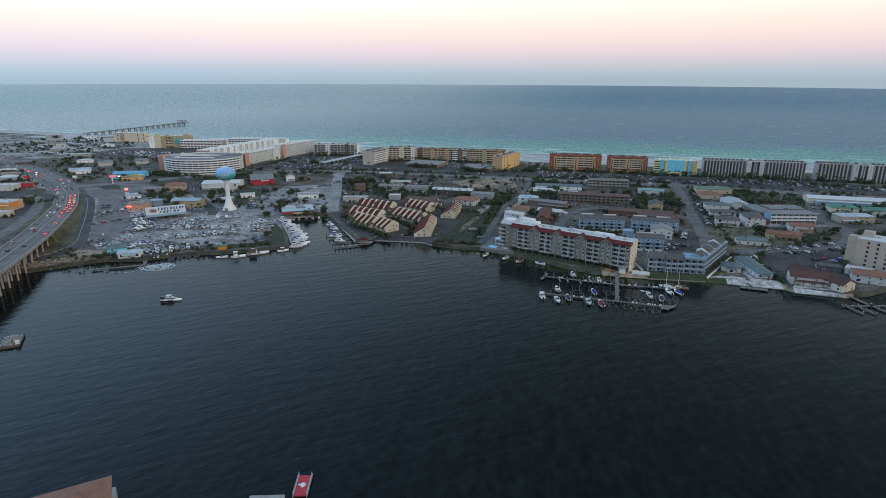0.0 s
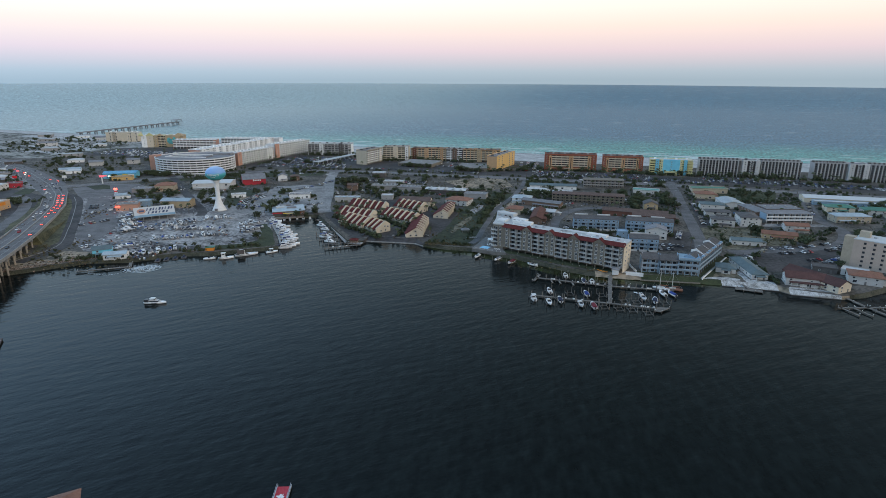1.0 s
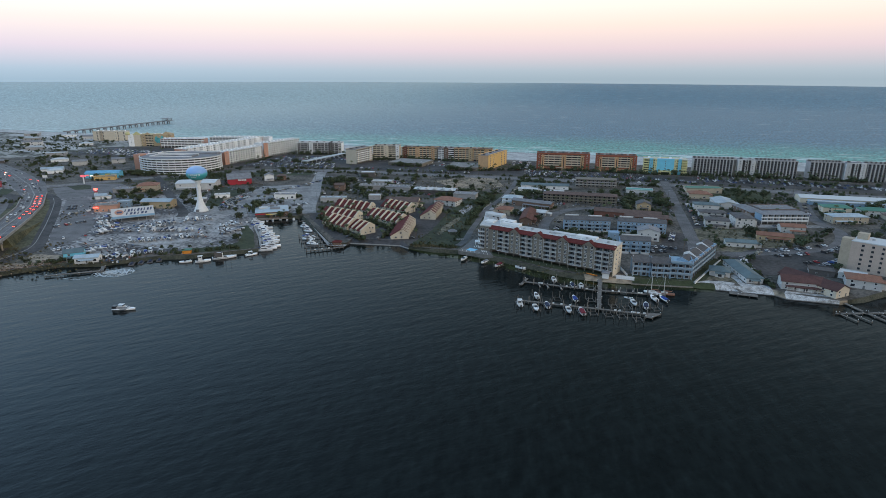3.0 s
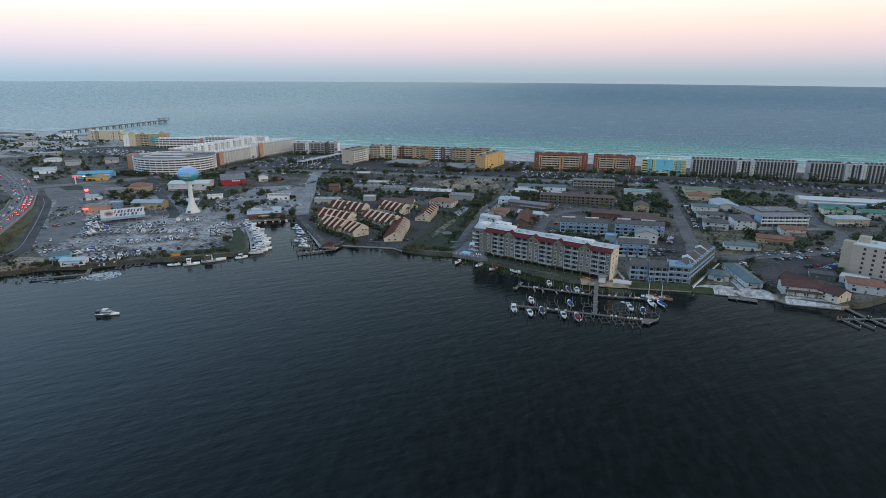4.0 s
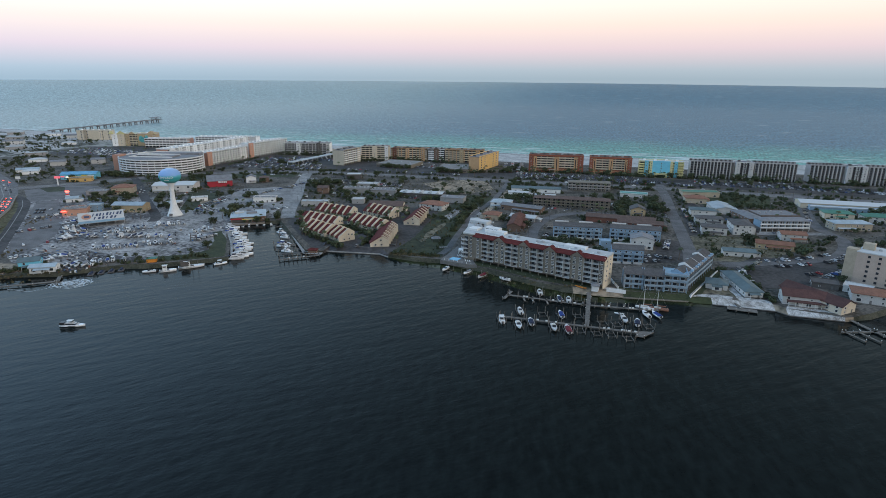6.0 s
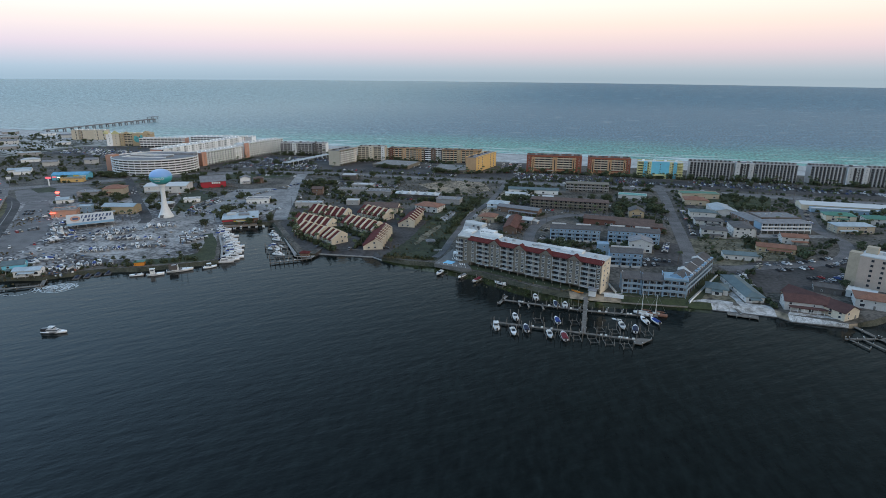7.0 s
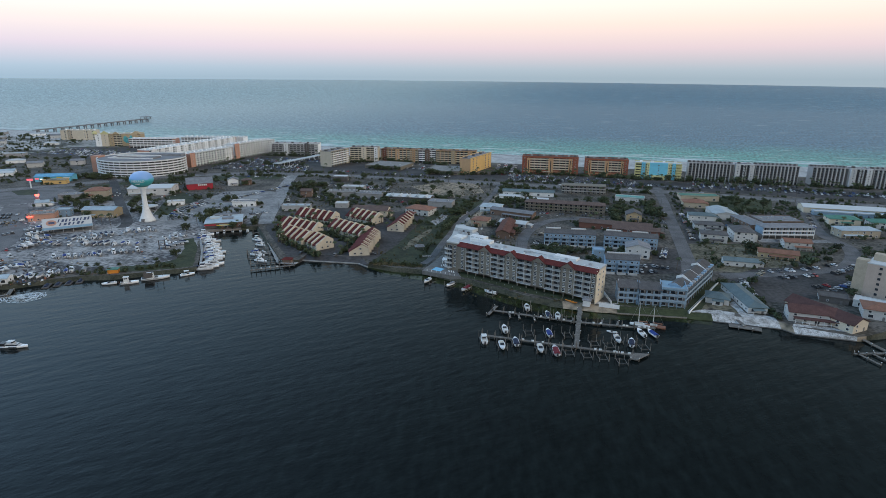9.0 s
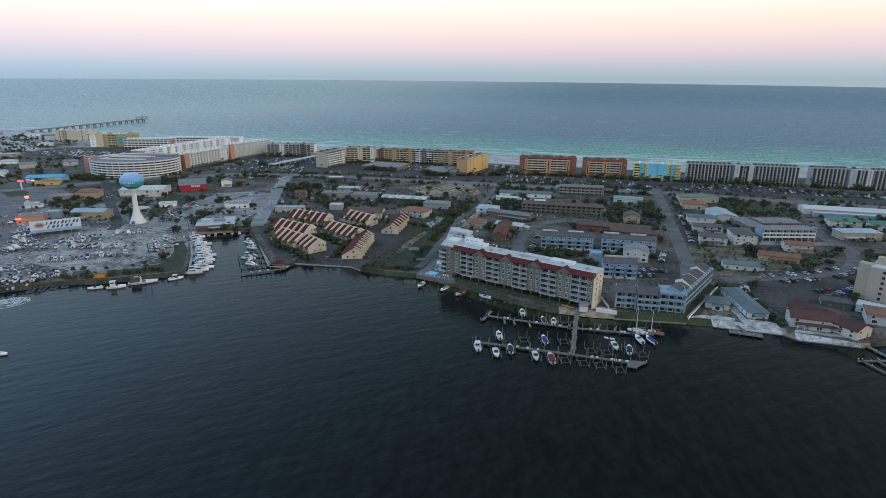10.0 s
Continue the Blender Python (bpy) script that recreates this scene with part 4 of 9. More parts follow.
def house(label, x, y, yaw, w, d, h, roof, rise, wall, top, storeys=1, along="x", category="house", windows=True, units=0, sides=("front", "left", "right"), name="house", group="", step=5.0, bare=False):
    # white walls in the west get a duller copy, their weaker light as colour
    if wall == "white_wall" and x > 60:
        wall = "offwhite_dim_wall"
    ob = thing(name, x, y, G, yaw, label, category, group)
    boxes("wall", wall, ob, (0, 0, -0.4, w, d, h))
    bm = bmesh.new()
    if roof == "hip":
        hip_roof(bm, 0, 0, w, d, h, rise)
    elif roof == "gable":
        gable_roof(bm, 0, 0, w, d, h, rise, along)
        m = (d if along == "x" else w) / 2
        for u in (0, (w if along == "x" else d) - 0.3):
            gb = bmesh.new()
            if along == "x":
                prism_x(gb, [(0, h), (d, h), (m, h + rise * m / (m + 0.6))], u, u + 0.3)
            else:
                prism_y(gb, [(0, h), (w, h), (m, h + rise * m / (m + 0.6))], u, u + 0.3)
            part("gable", gb, wall, ob)
    else:
        box(bm, -0.3, -0.3, h, w + 0.3, d + 0.3, h + 0.35)
        edge = bmesh.new()
        for q in ((-0.3, -0.3, h + 0.35, w + 0.3, 0, h + 0.8), (-0.3, d, h + 0.35, w + 0.3, d + 0.3, h + 0.8), (-0.3, 0, h + 0.35, 0, d, h + 0.8), (w, 0, h + 0.35, w + 0.3, d, h + 0.8)):
            box(edge, *q)
        part("parapet", edge, wall, ob)
        for k in range(units):
            piece("roof_unit", ROOF_UNIT, ob, w * (k + 0.5) / units + rng.uniform(-1, 1), d * rng.uniform(0.3, 0.8), h + 0.35, rng.choice((0, 90)))
    part("roof", bm, top, ob)
    HOUSES.append((x, y, yaw, w, d))
    if roof != "flat" and windows and not bare and 9 < w < 45 and x > -460:
        annexe(ob, w, d, h, wall, top)
    if windows:
        hidden = "left" if x < -60 else "right" if x > 90 else ""  # the side turned away from the sound
        put_windows(ob, w, d, h, storeys, sides=[q for q in sides if q != hidden], step=step)
    return ob


def gallery_block(label, x, y, yaw, w, d, storeys, wall, top, rail_mat="rail", roof="hip", rise=2.2, fh=3.0, bay=4.5, category="apartment block", open_ground=False):
    """Flats behind open galleries on slim posts."""
    ob = thing("apartment_block", x, y, G, yaw, label, category)
    h = storeys * fh
    boxes("wall", wall, ob, (0, 1.8, fh if open_ground else -0.4, w, d, h))
    if open_ground:
        boxes("ground_floor", "shade_wall", ob, (1, 4, -0.4, w - 1, d - 1, fh))
    n = int(w / bay)
    floor = made("gallery", lambda bm: (box(bm, -0.2, 0, -0.3, w + 0.2, 1.8, 0), box(bm, -0.2, 0, 0.12, w + 0.2, 0.08, 1.0)), rail_mat)
    post = made("post", lambda bm: box(bm, -0.13, 0.02, -0.3, 0.13, 0.28, h), rail_mat)
    for s in range(1, storeys):
        piece("gallery", floor, ob, 0, 0, s * fh)
    for k in range(n + 1):
        piece("post", post, ob, k * w / n, 0, 0)
    for s in range(1 if open_ground else 0, storeys):
        for k in range(n):
            piece("window", WIDE_WINDOW, ob, (k + 0.35) * w / n, 1.77, s * fh + 0.5)
            piece("door", DOOR, ob, (k + 0.78) * w / n, 1.77, s * fh)
    bm = bmesh.new()
    if roof == "hip":
        hip_roof(bm, 0, 0, w, d, h, rise)
    elif roof == "gable":
        gable_roof(bm, 0, 0, w, d, h, rise)
    else:
        box(bm, -0.4, -0.4, h, w + 0.4, d + 0.4, h + 0.5)
    part("roof", bm, top, ob)
    return ob


def hotel(label, x, y, yaw, w, d, floors, wall, fin, rail_mat, roof="grey_roof", fh=3.0, bay=5.6, end=None, accents=(), units=6, plain=False, fin_out=0.0):
    """A slab of rooms behind continuous balconies; x, y is its front corner and the front faces local -y."""
    ob = thing("beach_hotel", x, y, G, yaw, label, "hotel")
    h = floors * fh
    n = max(2, int(w / bay))
    b = w / n
    bm = bmesh.new()
    box(bm, 0.25, 1.7, -0.4, w - 0.25, d, h)
    part("wall", bm, wall, ob)
    for u in (0, w - 0.35):
        boxes("end_wall", end or wall, ob, (u, 0, -0.4, u + 0.35, d + 0.1, h + 0.5))
    if plain:
        boxes("front_wall", wall, ob, (0.35, 0.1, -0.4, w - 0.35, 1.7, h + 0.3))
        for s in range(floors):
            for k in range(n):
                if (k * 5 + 2) % 7 in (0, 3):
                    piece("window", WIDE_WINDOW, ob, (k + 0.5) * b, 0.07, s * fh + 0.8)
    else:
        strip = made("balcony", lambda q: (box(q, 0.35, 0, -0.28, w - 0.35, 1.7, 0), box(q, 0.35, 0, 0.05, w - 0.35, 0.1, 1.2)), rail_mat)
        group = 4 if x < -300 else 2
        pane = made("window", lambda q: box(q, -b * group / 2 + 0.5, 0, 0.05, b * group / 2 - 0.5, 0.06, 2.4), "glass")
        wall_fin = made("fin", lambda q: box(q, -0.14 - fin_out * 0.4, 0.05 - fin_out, 0, 0.14 + fin_out * 0.4, 1.72, h), fin)
        for s in range(floors):
            if s:
                piece("balcony", strip, ob, 0, 0, s * fh)
            for k in range(0, n - group + 1, group):
                piece("window", pane, ob, (k + group / 2) * b, 1.62, s * fh)
        for k in range(1, n):
            piece("fin", wall_fin, ob, k * b, 0, 0)
    for u0, u1, mat in accents:
        boxes("stair_tower", mat, ob, (u0, -0.7, -0.4, u1, 1.75, h + 1.2))
        for s in range(1, floors):
            piece("window", WINDOW, ob, (u0 + u1) / 2, -0.72, s * fh + 0.7)
    bm = bmesh.new()
    box(bm, -0.2, -0.2, h, w + 0.2, d + 0.2, h + 0.4)
    part("roof", bm, roof, ob)
    bm = bmesh.new()
    for q in ((-0.25, -0.25, h + 0.4, w + 0.25, 0.05, h + 1.2), (-0.25, d - 0.05, h + 0.4, w + 0.25, d + 0.25, h + 1.2)):
        box(bm, *q)
    part("parapet", bm, fin, ob)
    for k in range(units):
        u = (k + 0.5) * w / units
        boxes("roof_house", "white_wall" if roof == "white_roof" else ("grey_wall" if k % 2 else "dark_wall"), ob, (u - 1.4, d * 0.5, h + 0.4, u + 1.4, d * 0.72, h + 2.2))
    return ob


# the row of hotels along the beach
# distance haze on the tan slab is put into paler walls and fewer windows
hotel("tan slab hotel on the beach with flat roof", -859, 1100, 8, 66, 18, 6, "cream_wall", "cream_wall", "cream_wall", "white_roof", accents=((14, 20, "tan_wall"), (44, 50, "cream_wall")), plain=True)
castle = hotel("yellow beach hotel with teal mural tower and dome", -719, 1012, 14, 76, 20, 7, "ochre_wall", "lemon_wall", "cream_wall", "white_roof", accents=((0, 10, "white_wall"), (10, 22, "cream_wall"), (24, 30, "ochre_wall"), (44, 70, "ochre_wall")))
bm = bmesh.new()
revolve(bm, [(4.0, 21.4), (4.2, 23.0), (3.6, 25.0), (2.0, 26.6), (0.3, 27.2)], 16)
part("dome", bm, "lemon_wall", castle)
mrng = random.Random(17)
for u0, z0, r0 in ((54, 11, 7.5), (60, 14, 5.0), (50, 14.5, 4.2)):
    bm = bmesh.new()
    prism_y(bm, [(u0 + r0 * mrng.uniform(0.45, 1.15) * math.cos(k * math.tau / 14), z0 + r0 * mrng.uniform(0.45, 1.1) * math.sin(k * math.tau / 14)) for k in range(14)], -0.9 - r0 * 0.01, -0.72)
    part("mural", bm, "teal_wall", castle, "teal painted mural on the ochre wall")
for u0, u1, up in ((9, 23, 5.0), (30, 40, 3.5), (62, 75, 4.5)):
    bm = bmesh.new()
    prism_y(bm, [(u0, 21.0), (u1, 21.0), (u1, 22.4), ((u0 + u1) / 2, 22.4 + up), (u0, 22.4)], -0.95, 0.6)
    part("gable", bm, "lemon_wall" if u0 < 30 else "ochre_wall", castle)
part("hip_roof", (lambda q: (hip_roof(q, 60, 1, 75, 19, 21.5, 4), q)[1])(bmesh.new()), "ochre_wall", castle)
hotel("white beach hotel with stepped white roofs", -648, 1000, 14, 78, 22, 5, "salmon_wall", "white_wall", "white_wall", "white_roof", units=9)
hotel("long white beach apartment building seen end on", -560, 1015, 6, 110, 22, 6, "white_wall", "white_wall", "white_wall", "white_roof", units=12)
hotel("long white resort wing running back to the beach", -487, 812, 80, 196, 20, 7, "white_wall", "white_wall", "white_wall", "white_roof", units=24, end="salmon_wall", fin_out=0.6, accents=[(6 + k * 15.5, 14 + k * 15.5, "white_wall") for k in range(12)])
hotel("white resort wing with salmon end wall", -424, 806, 77, 88, 20, 6, "white_wall", "white_wall", "white_wall", "white_roof", units=11, end="salmon_wall", accents=((0, 9, "salmon_wall"),), fin_out=0.6)
hotel("white resort wing with salmon stair tower", -404, 898, 72, 90, 20, 7, "white_wall", "white_wall", "white_wall", "white_roof", units=11, accents=((0, 9, "salmon_wall"),), fin_out=0.6)
hotel("white and dark striped beach apartment building", -366, 945, 5, 75, 20, 6, "white_wall", "white_wall", "grey_wall", "grey_roof", accents=((20, 27, "white_wall"), (54, 60, "dark_wall")))
hotel("beige beach apartment wing with white balconies", -234, 838, 72, 44, 19, 7, "cream_wall", "cream_wall", "white_wall", "grey_roof", end="cream_wall")
hotel("beige beach apartment building with bay fronts", -222, 890, 3, 42, 18, 7, "cream_wall", "cream_wall", "cream_wall", "grey_roof", accents=((17, 24, "cream_wall"), (36, 41, "white_wall")))
hotel("ochre beach hotel with brick-coloured stair towers", -179, 904, -5, 57, 18, 6, "ochre_wall", "gold_wall", "cream_wall", "brown_roof", fin_out=0.5, accents=((3, 9, "brick_red_wall"), (24, 29, "gold_wall"), (48, 53, "gold_wall")))
hotel("dark and white beach hotel entrance block", -121, 898, -5, 26, 18, 6, "dark_wall", "white_wall", "white_wall", "brown_roof", accents=((10, 17, "brown_wall"),))
hotel("ochre beach hotel with tan balconies", -94, 894, -3, 58, 18, 6, "ochre_wall", "gold_wall", "cream_wall", "brown_roof", fin_out=0.5, accents=((22, 28, "ochre_wall"), (47, 52, "gold_wall")))
hotel("bright yellow plain-walled hotel wing facing the street", -38, 806, 70, 72, 15, 6, "yellow_wall", "yellow_wall", "yellow_wall", "grey_roof", fh=3.25, plain=True, end="gold_wall")
def orange_hotel(label, x, y, yaw, w, fh, units):
    """Cream galleries framed in rust, with three gold shafts over a two-storey rust base."""
    ob = hotel(label, x, y, yaw, w, 18, 7, "cream_wall", "orange_wall", "cream_wall", "brown_roof", fh=fh, bay=4.0, end="orange_wall", accents=((0, w * 0.085, "orange_wall"), (w * 0.9, w, "orange_wall")), units=units)
    h = 7 * fh
    boxes("base", "orange_wall", ob, (w * 0.085, -0.5, -0.4, w * 0.9, 0.02, fh * 1.75))
    boxes("base_band", "gold_wall", ob, (w * 0.085, -0.62, fh * 0.95, w * 0.9, -0.52, fh * 1.2))
    boxes("cornice", "orange_wall", ob, (w * 0.085, -0.5, h - 1.0, w * 0.9, 0.02, h + 0.5))
    for f0, f1 in ((0.09, 0.145), (0.47, 0.555), (0.83, 0.885)):
        boxes("shaft", "gold_wall", ob, (w * f0, -1.1, -0.4, w * f1, 0.02, h - 1.4))
        boxes("shaft_window", "glass", ob, (w * (f0 + f1) / 2 - 0.5, -1.16, 3.0, w * (f0 + f1) / 2 + 0.5, -1.1, h - 4))
    boxes("entrance_porch", "tan_wall", ob, (w * 0.38, -6, 3.4, w * 0.5, -0.6, 4.0), (w * 0.385, -5.8, -0.4, w * 0.395, -5.3, 3.4), (w * 0.485, -5.8, -0.4, w * 0.495, -5.3, 3.4))


orange_hotel("rust and gold beach hotel with cream galleries", 29, 822, -4, 72, 3.15, 9)
orange_hotel("second rust and gold beach hotel with cream galleries", 109, 817, -6, 54, 3.0, 7)
blue = hotel("pale yellow beach hotel with bright blue panels", 170, 803, -9, 54, 18, 6, "lemon_wall", "lemon_wall", "lemon_wall", "white_roof", fh=3.2, accents=((7, 11.5, "sky_wall"), (13.5, 16.5, "lemon_wall"), (16.5, 38, "sky_wall"), (38, 41, "lemon_wall"), (43, 47, "sky_wall")), units=4)
for u0, u1 in ((-0.6, 6.2), (47.8, 54.6)):
    for k in range(1, 6):
        boxes("corner_balcony", "lemon_wall", blue, (u0, -2.6, k * 3.2 - 0.3, u1, 0, k * 3.2 + 0.75))
boxes("porte_cochere", "lemon_wall", blue, (19, -5.5, 3.6, 35, -0.75, 5.2), (19, -5.5, -0.4, 22, -4.6, 3.6), (32, -5.5, -0.4, 35, -4.6, 3.6))
boxes("entrance", "dark_wall", blue, (23, -0.9, -0.2, 31, -0.72, 3.4))
for hx, hy, hw, kind in ((233, 799, 51, 0), (285.5, 793, 21, 1), (308, 790, 47, 0), (369, 782, 37, 0), (407, 775, 22, 1), (430, 771, 50, 0), (495, 757, 52, 0), (556, 745, 60, 0)):
    if kind:
        hotel("white gabled lift block with tall dark glass strips", hx, hy, -9, hw, 18, 7, "dark_wall", "white_wall", "dark_wall", "grey_roof", fh=3.0, bay=5.2, end="white_wall", accents=((0.4, hw * 0.27, "offwhite_dim_wall"), (hw * 0.42, hw * 0.46, "offwhite_dim_wall"), (hw * 0.56, hw * 0.6, "offwhite_dim_wall"), (hw * 0.75, hw - 0.4, "offwhite_dim_wall")), units=2)
    else:
        # shade of the recessed bays is put into the dark wall and rail colour
        hotel("grey concrete beach apartment building with deep balconies", hx, hy, -8, hw, 18, 7, "shade_wall", "pale_grey_wall", "shade_wall", "grey_roof", bay=3.9, end="pale_grey_wall", units=20, fin_out=1.1)

# curved parking garage
garage = thing("parking_garage", -466, 764, G, 0, "rounded white multi-storey parking garage with open decks", "garage")


def ring(bm, r, z0, z1, thick, n=56, sx=1.0, sy=1.0, mat=0):
    o = [(sx * r * math.cos(k * math.tau / n), sy * r * math.sin(k * math.tau / n)) for k in range(n)]
    f = (r - thick) / r
    vs = [[bm.verts.new((x * g, y * g, z)) for x, y in o] for g, z in ((1, z0), (1, z1), (f, z1), (f, z0))]
    for k in range(n):
        j = (k + 1) % n
        for a, b in ((0, 1), (1, 2), (2, 3), (3, 0)):
            bm.faces.new((vs[a][k], vs[a][j], vs[b][j], vs[b][k])).material_index = mat


for s in range(7):
    bm = bmesh.new()
    ring(bm, 52, s * 3.1 - 0.2, s * 3.1 + 1.25, 0.5, sx=1.06, sy=0.9)
    part("deck_band", bm, "white_wall", garage)
bm = bmesh.new()
revolve(bm, [(46.5, 0), (46.5, 18.4)], 56)
core = part("core_wall", bm, "dark_wall", garage)
core.scale = (1.06, 0.9, 1)
bm = bmesh.new()
revolve(bm, [(51.4, 18.35), (51.4, 18.75)], 56)
part("top_deck", bm, "grey_roof", garage).scale = (1.06, 0.9, 1)
GPOST = made("column", lambda q: box(q, -0.25, -0.25, 0, 0.25, 0.25, 18.6), "white_wall")
for k in range(40):
    a = k * math.tau / 40
    piece("column", GPOST, garage, 50.8 * 1.06 * math.cos(a), 50.8 * 0.9 * math.sin(a), 0, math.degrees(a))
# thin dark sheet on the flat deck paints the shade of a sunken ramp
boxes("ramp_well", "dark_wall", garage, (-36, -14, 18.76, -2, 4, 18.84))
boxes("ramp_parapet", "white_wall", garage, (-37, -15, 18.7, 24, -14.2, 20.0), (-37, 4.2, 18.7, 24, 5, 21.4), (-37.6, -15, 18.7, -37, 5, 19.6))
for a, b, c, d, top in ((-2, -14, 24, 4, 20.6), (-30, 18, 44, 28, 21.6)):
    bm = bmesh.new()
    prism_y(bm, [(a, 18.6), (c, 18.6), (c, top), (a, 19.0)], b, d)
    part("ramp", bm, "grey_roof", garage)
boxes("stair_tower", "salmon_wall", garage, (-62, -14, -0.4, -52, 0, 21))

# inland blocks on the eastern side
house("red-painted shop with grey gabled roof and a white sign", -340, 649, 30, 27, 24, 6.6, "gable", 5.2, "red_wall", "grey_roof", 2, windows=False, category="shop")
house("white two-storey wooden house", -309, 682, 22, 11, 11, 6.5, "gable", 2.4, "white_wall", "grey_roof", 2, along="y")
house("small brown wooden house with hip roof", -296, 690, 22, 11, 10, 5, "hip", 2.2, "brown_wall", "brown_roof", 1)
house("long white-roofed hall behind the water tower", -384, 612, 14, 43, 26, 7.4, "gable", 1.6, "offwhite_dim_wall", "white_roof", 2, category="hall")
house("ochre boat shop with pale metal roof", -364, 519, 6, 29, 14, 6.5, "gable", 2, "ochre_wall", "metal_roof", 1, category="shop")
house("tan two-storey house with orange hip roof", -422, 598, 20, 21, 16, 6.5, "hip", 3.2, "tan_wall", "orange_roof", 2)
house("blue-walled beach shop with pale blue roof", -543, 672, 18, 40, 15, 6, "gable", 2.6, "sky_wall", "bright_blue_roof", 1, category="shop")
house("low yellow shop front with flat roof", -522, 660, 18, 24, 9, 4.2, "flat", 0, "yellow_wall", "blue_roof", 1, category="shop")
signs = thing("shop_signs", -543, 671.3, G, 18, "row of lit white and pink signs on the beach shop", "sign")
for u0, u1, z0, z1, mt in ((1, 5, 3.2, 4.6, "sign_glow"), (6.5, 10, 2.6, 3.8, "lamp_glow"), (12, 16, 3.0, 4.2, "yellow_awning"), (24, 30, 4.4, 5.4, "yellow_awning"), (31, 38, 4.2, 5.2, "white_paint")):
    boxes("board", mt, signs, (u0, 0.1, z0, u1, 0.5, z1))
house("pink-walled diner with grey flat roof", -398, 498, 25, 20, 15, 5.5, "flat", 0, "salmon_wall", "deck_roof", 1, units=5, category="diner")
neon = thing("neon_sign", -398, 497.6, G, 25, "glowing red neon band on the diner front", "neon sign")
boxes("tube", "brake_glow", neon, (0.0, -0.35, 3.9, 4.2, -0.12, 4.6))
boxes("tube", "sign_glow", neon, (-0.35, 0.0, 3.9, -0.12, 9.0, 4.5))
house("pale blue box-shaped workshop", -387, 517, 18, 11, 9, 6, "flat", 0, "pale_blue_wall", "metal_roof", 2, category="workshop")
house("light blue boathouse on the shore", -312, 356, 30, 12, 9, 5.2, "gable", 2, "sky_wall", "blue_roof", 2, category="boathouse")
house("white low shed with grey metal roof on the shore", -301, 352, 20, 15, 8, 3.4, "gable", 1.4, "white_wall", "metal_roof", 1, category="shed")
house("grey low marina office with flat roof", -253, 578, 12, 22, 10, 4.5, "flat", 0, "white_wall", "grey_roof", 1, units=2, category="office")
rest = house("waterfront restaurant with grey metal roof and red trim", -235.5, 495, 24, 29, 27, 4.4, "hip", 1.5, "brown_wall", "metal_roof", 1, category="restaurant")
for u0, v0, u1, v1 in ((3, 12, 11, 18), (13, 8, 22, 13), (6, 21, 20, 27)):
    boxes("roof_patch", "white_roof" if v0 == 12 else "grey_roof", rest, (u0, v0, 5.2, u1, v1, 6.5))
for k in range(3):
    piece("roof_unit", ROOF_UNIT, rest, 6 + k * 6, 19.3, 5.4)
for low, high in ((-0.5, 8.5), (21.5, 25.5)):
    boxes("fascia", "red_wall", rest, (low, -1.0, 2.7, high, -0.62, 3.7))
# dark panel on the solid wall, painted shade of the open terrace front
boxes("terrace_opening", "dark_wall", rest, (1, -0.12, 0.2, 24, -0.03, 2.5))
boxes("awning", "yellow_awning", rest, (9, -2.2, 2.6, 21, -1.02, 3.0))
boxes("deck", "timber", rest, (-2, -5, -1.6, 28, -0.05, -0.2))
house("dark-walled white-roofed low building", -199, 727, 6, 18, 14, 5.5, "flat", 0, "dark_wall", "white_roof", 1, category="building")
house("rambling low grey shop building", -178, 640, 4, 30, 14, 4.5, "flat", 0, "grey_wall", "deck_roof", 1, units=6, category="shop")
house("low shop wing with cluttered flat roof", -146, 636, -4, 28, 16, 4.5, "flat", 0, "grey_wall", "grey_roof", 1, units=7, category="shop")
house("low grey shop with white rear roof", -170, 668, 0, 24, 12, 5, "flat", 0, "grey_wall", "white_roof", 1, units=2, category="shop")
mall = house("long low mall with stepped white metal roof", -112, 628, -6, 46, 14, 4.5, "gable", 1.2, "dark_wall", "white_roof", 1, category="mall")
for k in range(5):
    bm = bmesh.new()
    prism_y(bm, [(2 + k * 9, 4.6), (8.4 + k * 9, 4.6), (5.2 + k * 9, 6.9)], -1.6 + (k % 2) * 1.2, 9)
    part("cross_gable", bm, "white_roof" if k % 3 else "metal_roof", mall)
house("grey low shop wing with flat roof", -66, 606, -8, 24, 14, 4.5, "flat", 0, "grey_wall", "grey_roof", 1, units=2, category="shop")
house("small white box building with blue trim", -153, 586, 4, 12, 9, 4.4, "flat", 0, "grey_wall", "white_roof", 1, category="building")
house("brown two-storey house with gabled roof", -204, 632, 6, 11, 10, 6, "gable", 2, "brown_wall", "brown_roof", 2)
house("long pale low building with patched roof", -199, 568, 8, 26, 9, 4.4, "flat", 0, "pale_grey_wall", "metal_roof", 1, units=3, category="building")
annexe_deck = house("flat-roofed taupe parking deck of the beach hotel", -186, 836, -14, 54, 44, 4.2, "flat", 0, "taupe_wall", "deck_roof", 1, units=3, category="parking deck", windows=False)
low_deck = house("low taupe parking deck with grey flat roof", -96, 800, -6, 44, 46, 4.2, "flat", 0, "taupe_wall", "deck_roof", 1, units=2, category="parking deck", windows=False)
house("brown-roofed white townhouse row", -128, 556, 0, 32, 16, 5.5, "gable", 3.0, "cream_wall", "brown_roof", 2, category="house row")
house("white house with orange-brown hip roof", -82, 572, -20, 24, 16, 5.2, "hip", 3.0, "offwhite_dim_wall", "orange_roof", 2)
